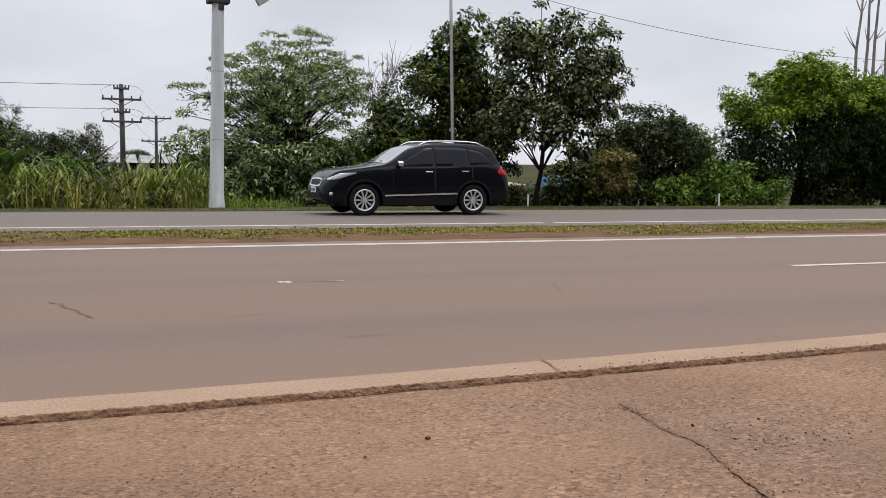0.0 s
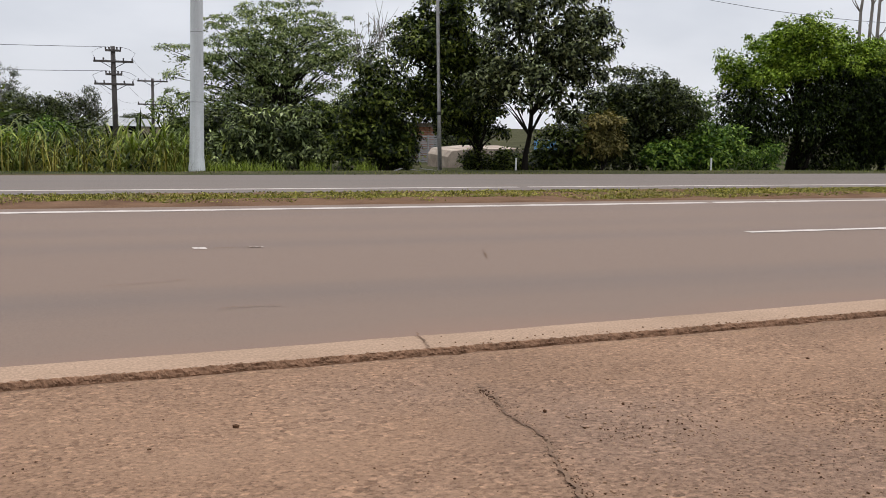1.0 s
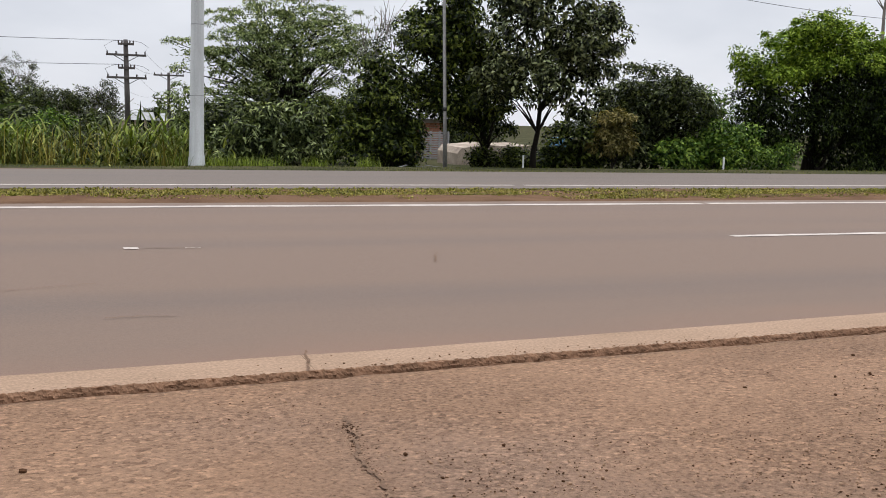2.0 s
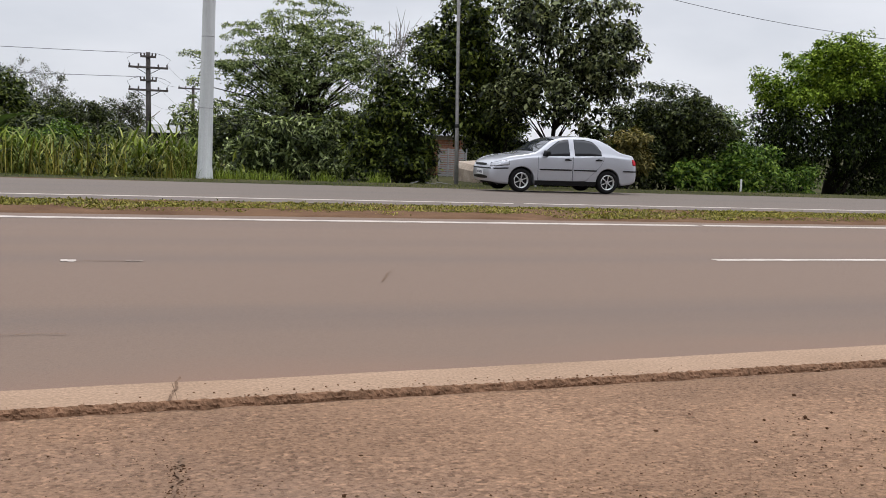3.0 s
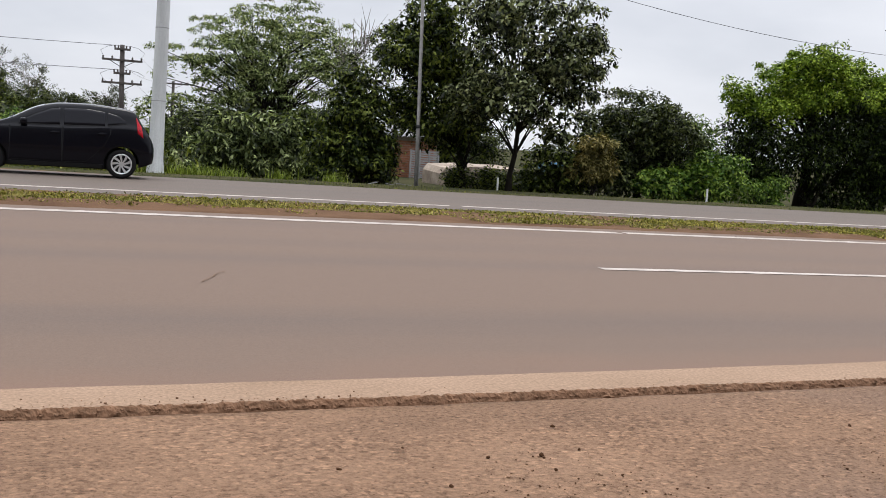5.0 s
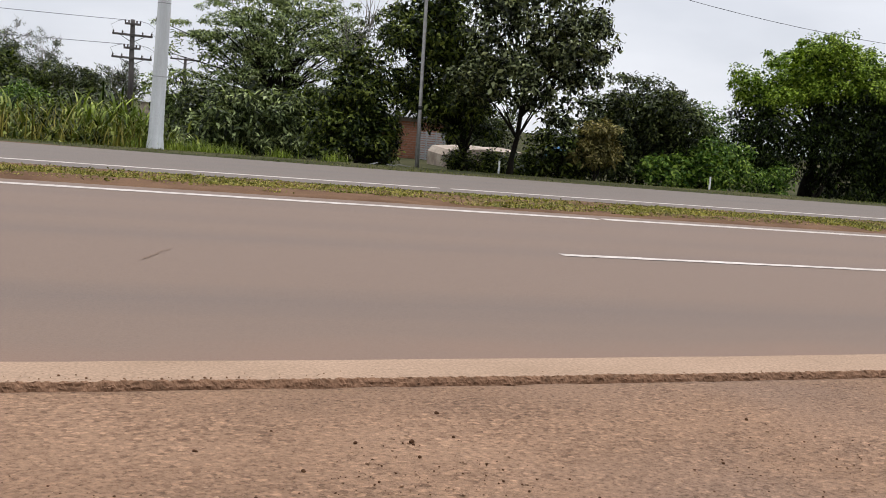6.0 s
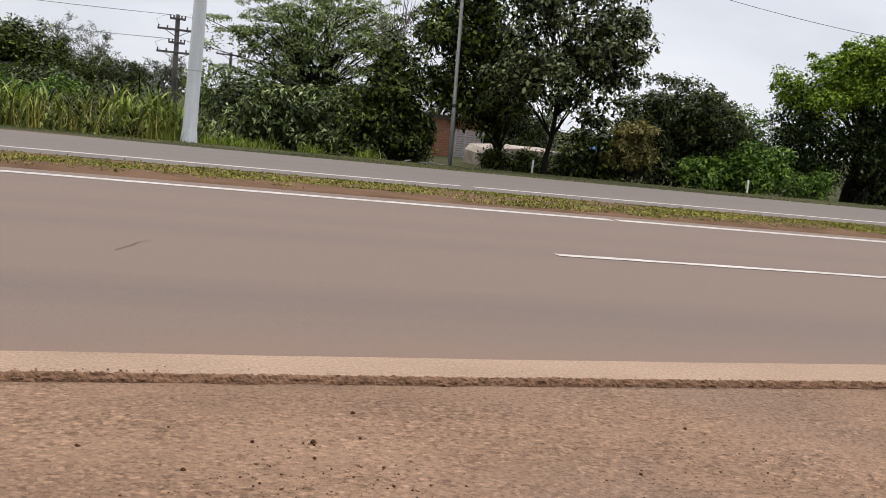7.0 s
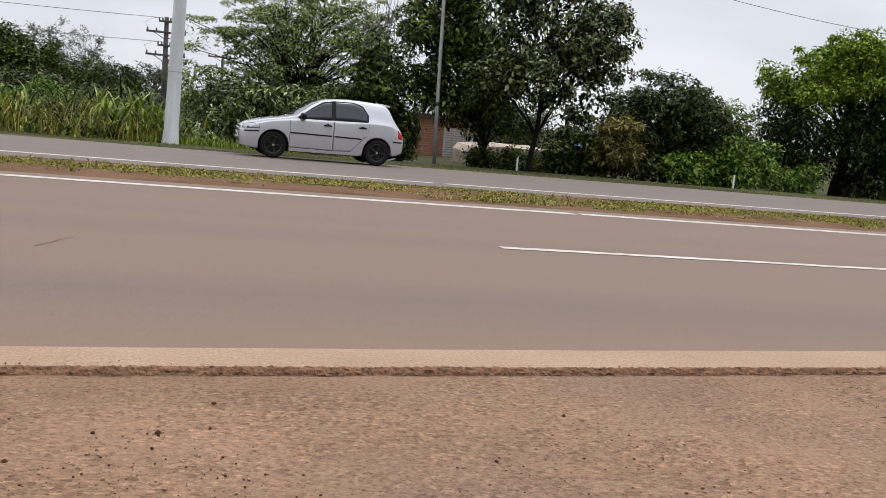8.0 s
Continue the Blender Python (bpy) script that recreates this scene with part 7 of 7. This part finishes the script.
# each: recipe, heading (0: towards -x, 180: towards +x), near-side wheel line y, road height, keyed (time, x of front axle), span of time in view
FLEET = [
    (SUV, 0, 13.60, -0.165, [(0.0, 5.17), (0.2, 0.95), (0.4, -3.32), (0.5, -5.25), (0.8, -11.6), (8.0, -164.0)], (0.0, 0.8)),
    (HATCH, 180, 0.97, 0.006, [(0.0, -3.80), (0.2, -0.25), (0.4, 3.32), (0.6, 6.80), (8.0, 136.3)], (0.0, 1.3)),
    (SEDAN, 0, 15.22, -0.172, [(0.0, 65.8), (2.3, 23.1), (3.0, 10.27), (3.25, 5.69), (3.5, 1.02), (8.0, -82.0)], (2.0, 4.0)),
    (BLACK_HATCH, 0, 14.25, -0.158, [(0.0, 119.5), (4.2, 18.75), (4.5, 11.70), (4.7, 6.93), (8.0, -71.5)], (4.0, 5.3)),
    (SILVER_HATCH, 0, 15.22, -0.172, [(0.0, 163.5), (7.4, 17.75), (7.7, 11.75), (8.0, 5.57)], (7.0, 8.0)),
]
CARS = [build_car(row[0]) for row in FLEET]


def motions():
    """Each car along its lane; its wheels roll one spoke-step at a time, frame by frame, while it passes."""
    for (recipe, heading, y_line, z, keys, (t0, t1)), (car, wheels, shell) in zip(FLEET, CARS):
        off = shell.W / 2 - 0.015
        rows = []
        for t, xf in keys:
            if heading:
                rows.append((t, pose(xf + shell.axles[0], y_line + off, z, 0, 0, 180)))
            else:
                rows.append((t, pose(xf - shell.axles[0], y_line + off, z)))
        walk(car, rows)
        speed = abs(keys[2][1] - keys[1][1]) / (keys[2][0] - keys[1][0])
        step = 360.0 / recipe["spokes"]
        turn = math.degrees(speed / FPS / shell.r) % step
        while turn + step < 85:
            turn += step
        n0, n1 = round(t0 * FPS), round(t1 * FPS)
        for w, a, y in wheels:
            spin = [(n / FPS, pose(a, y, shell.r, 0, -turn * (n - n0), 0)) for n in range(n0, n1 + 1)]
            if t0 > 0:
                spin.insert(0, (0.0, pose(a, y, shell.r)))
            if t1 < 8.0:
                spin.append((8.0, spin[-1][1]))
            walk(w, spin)


motions()
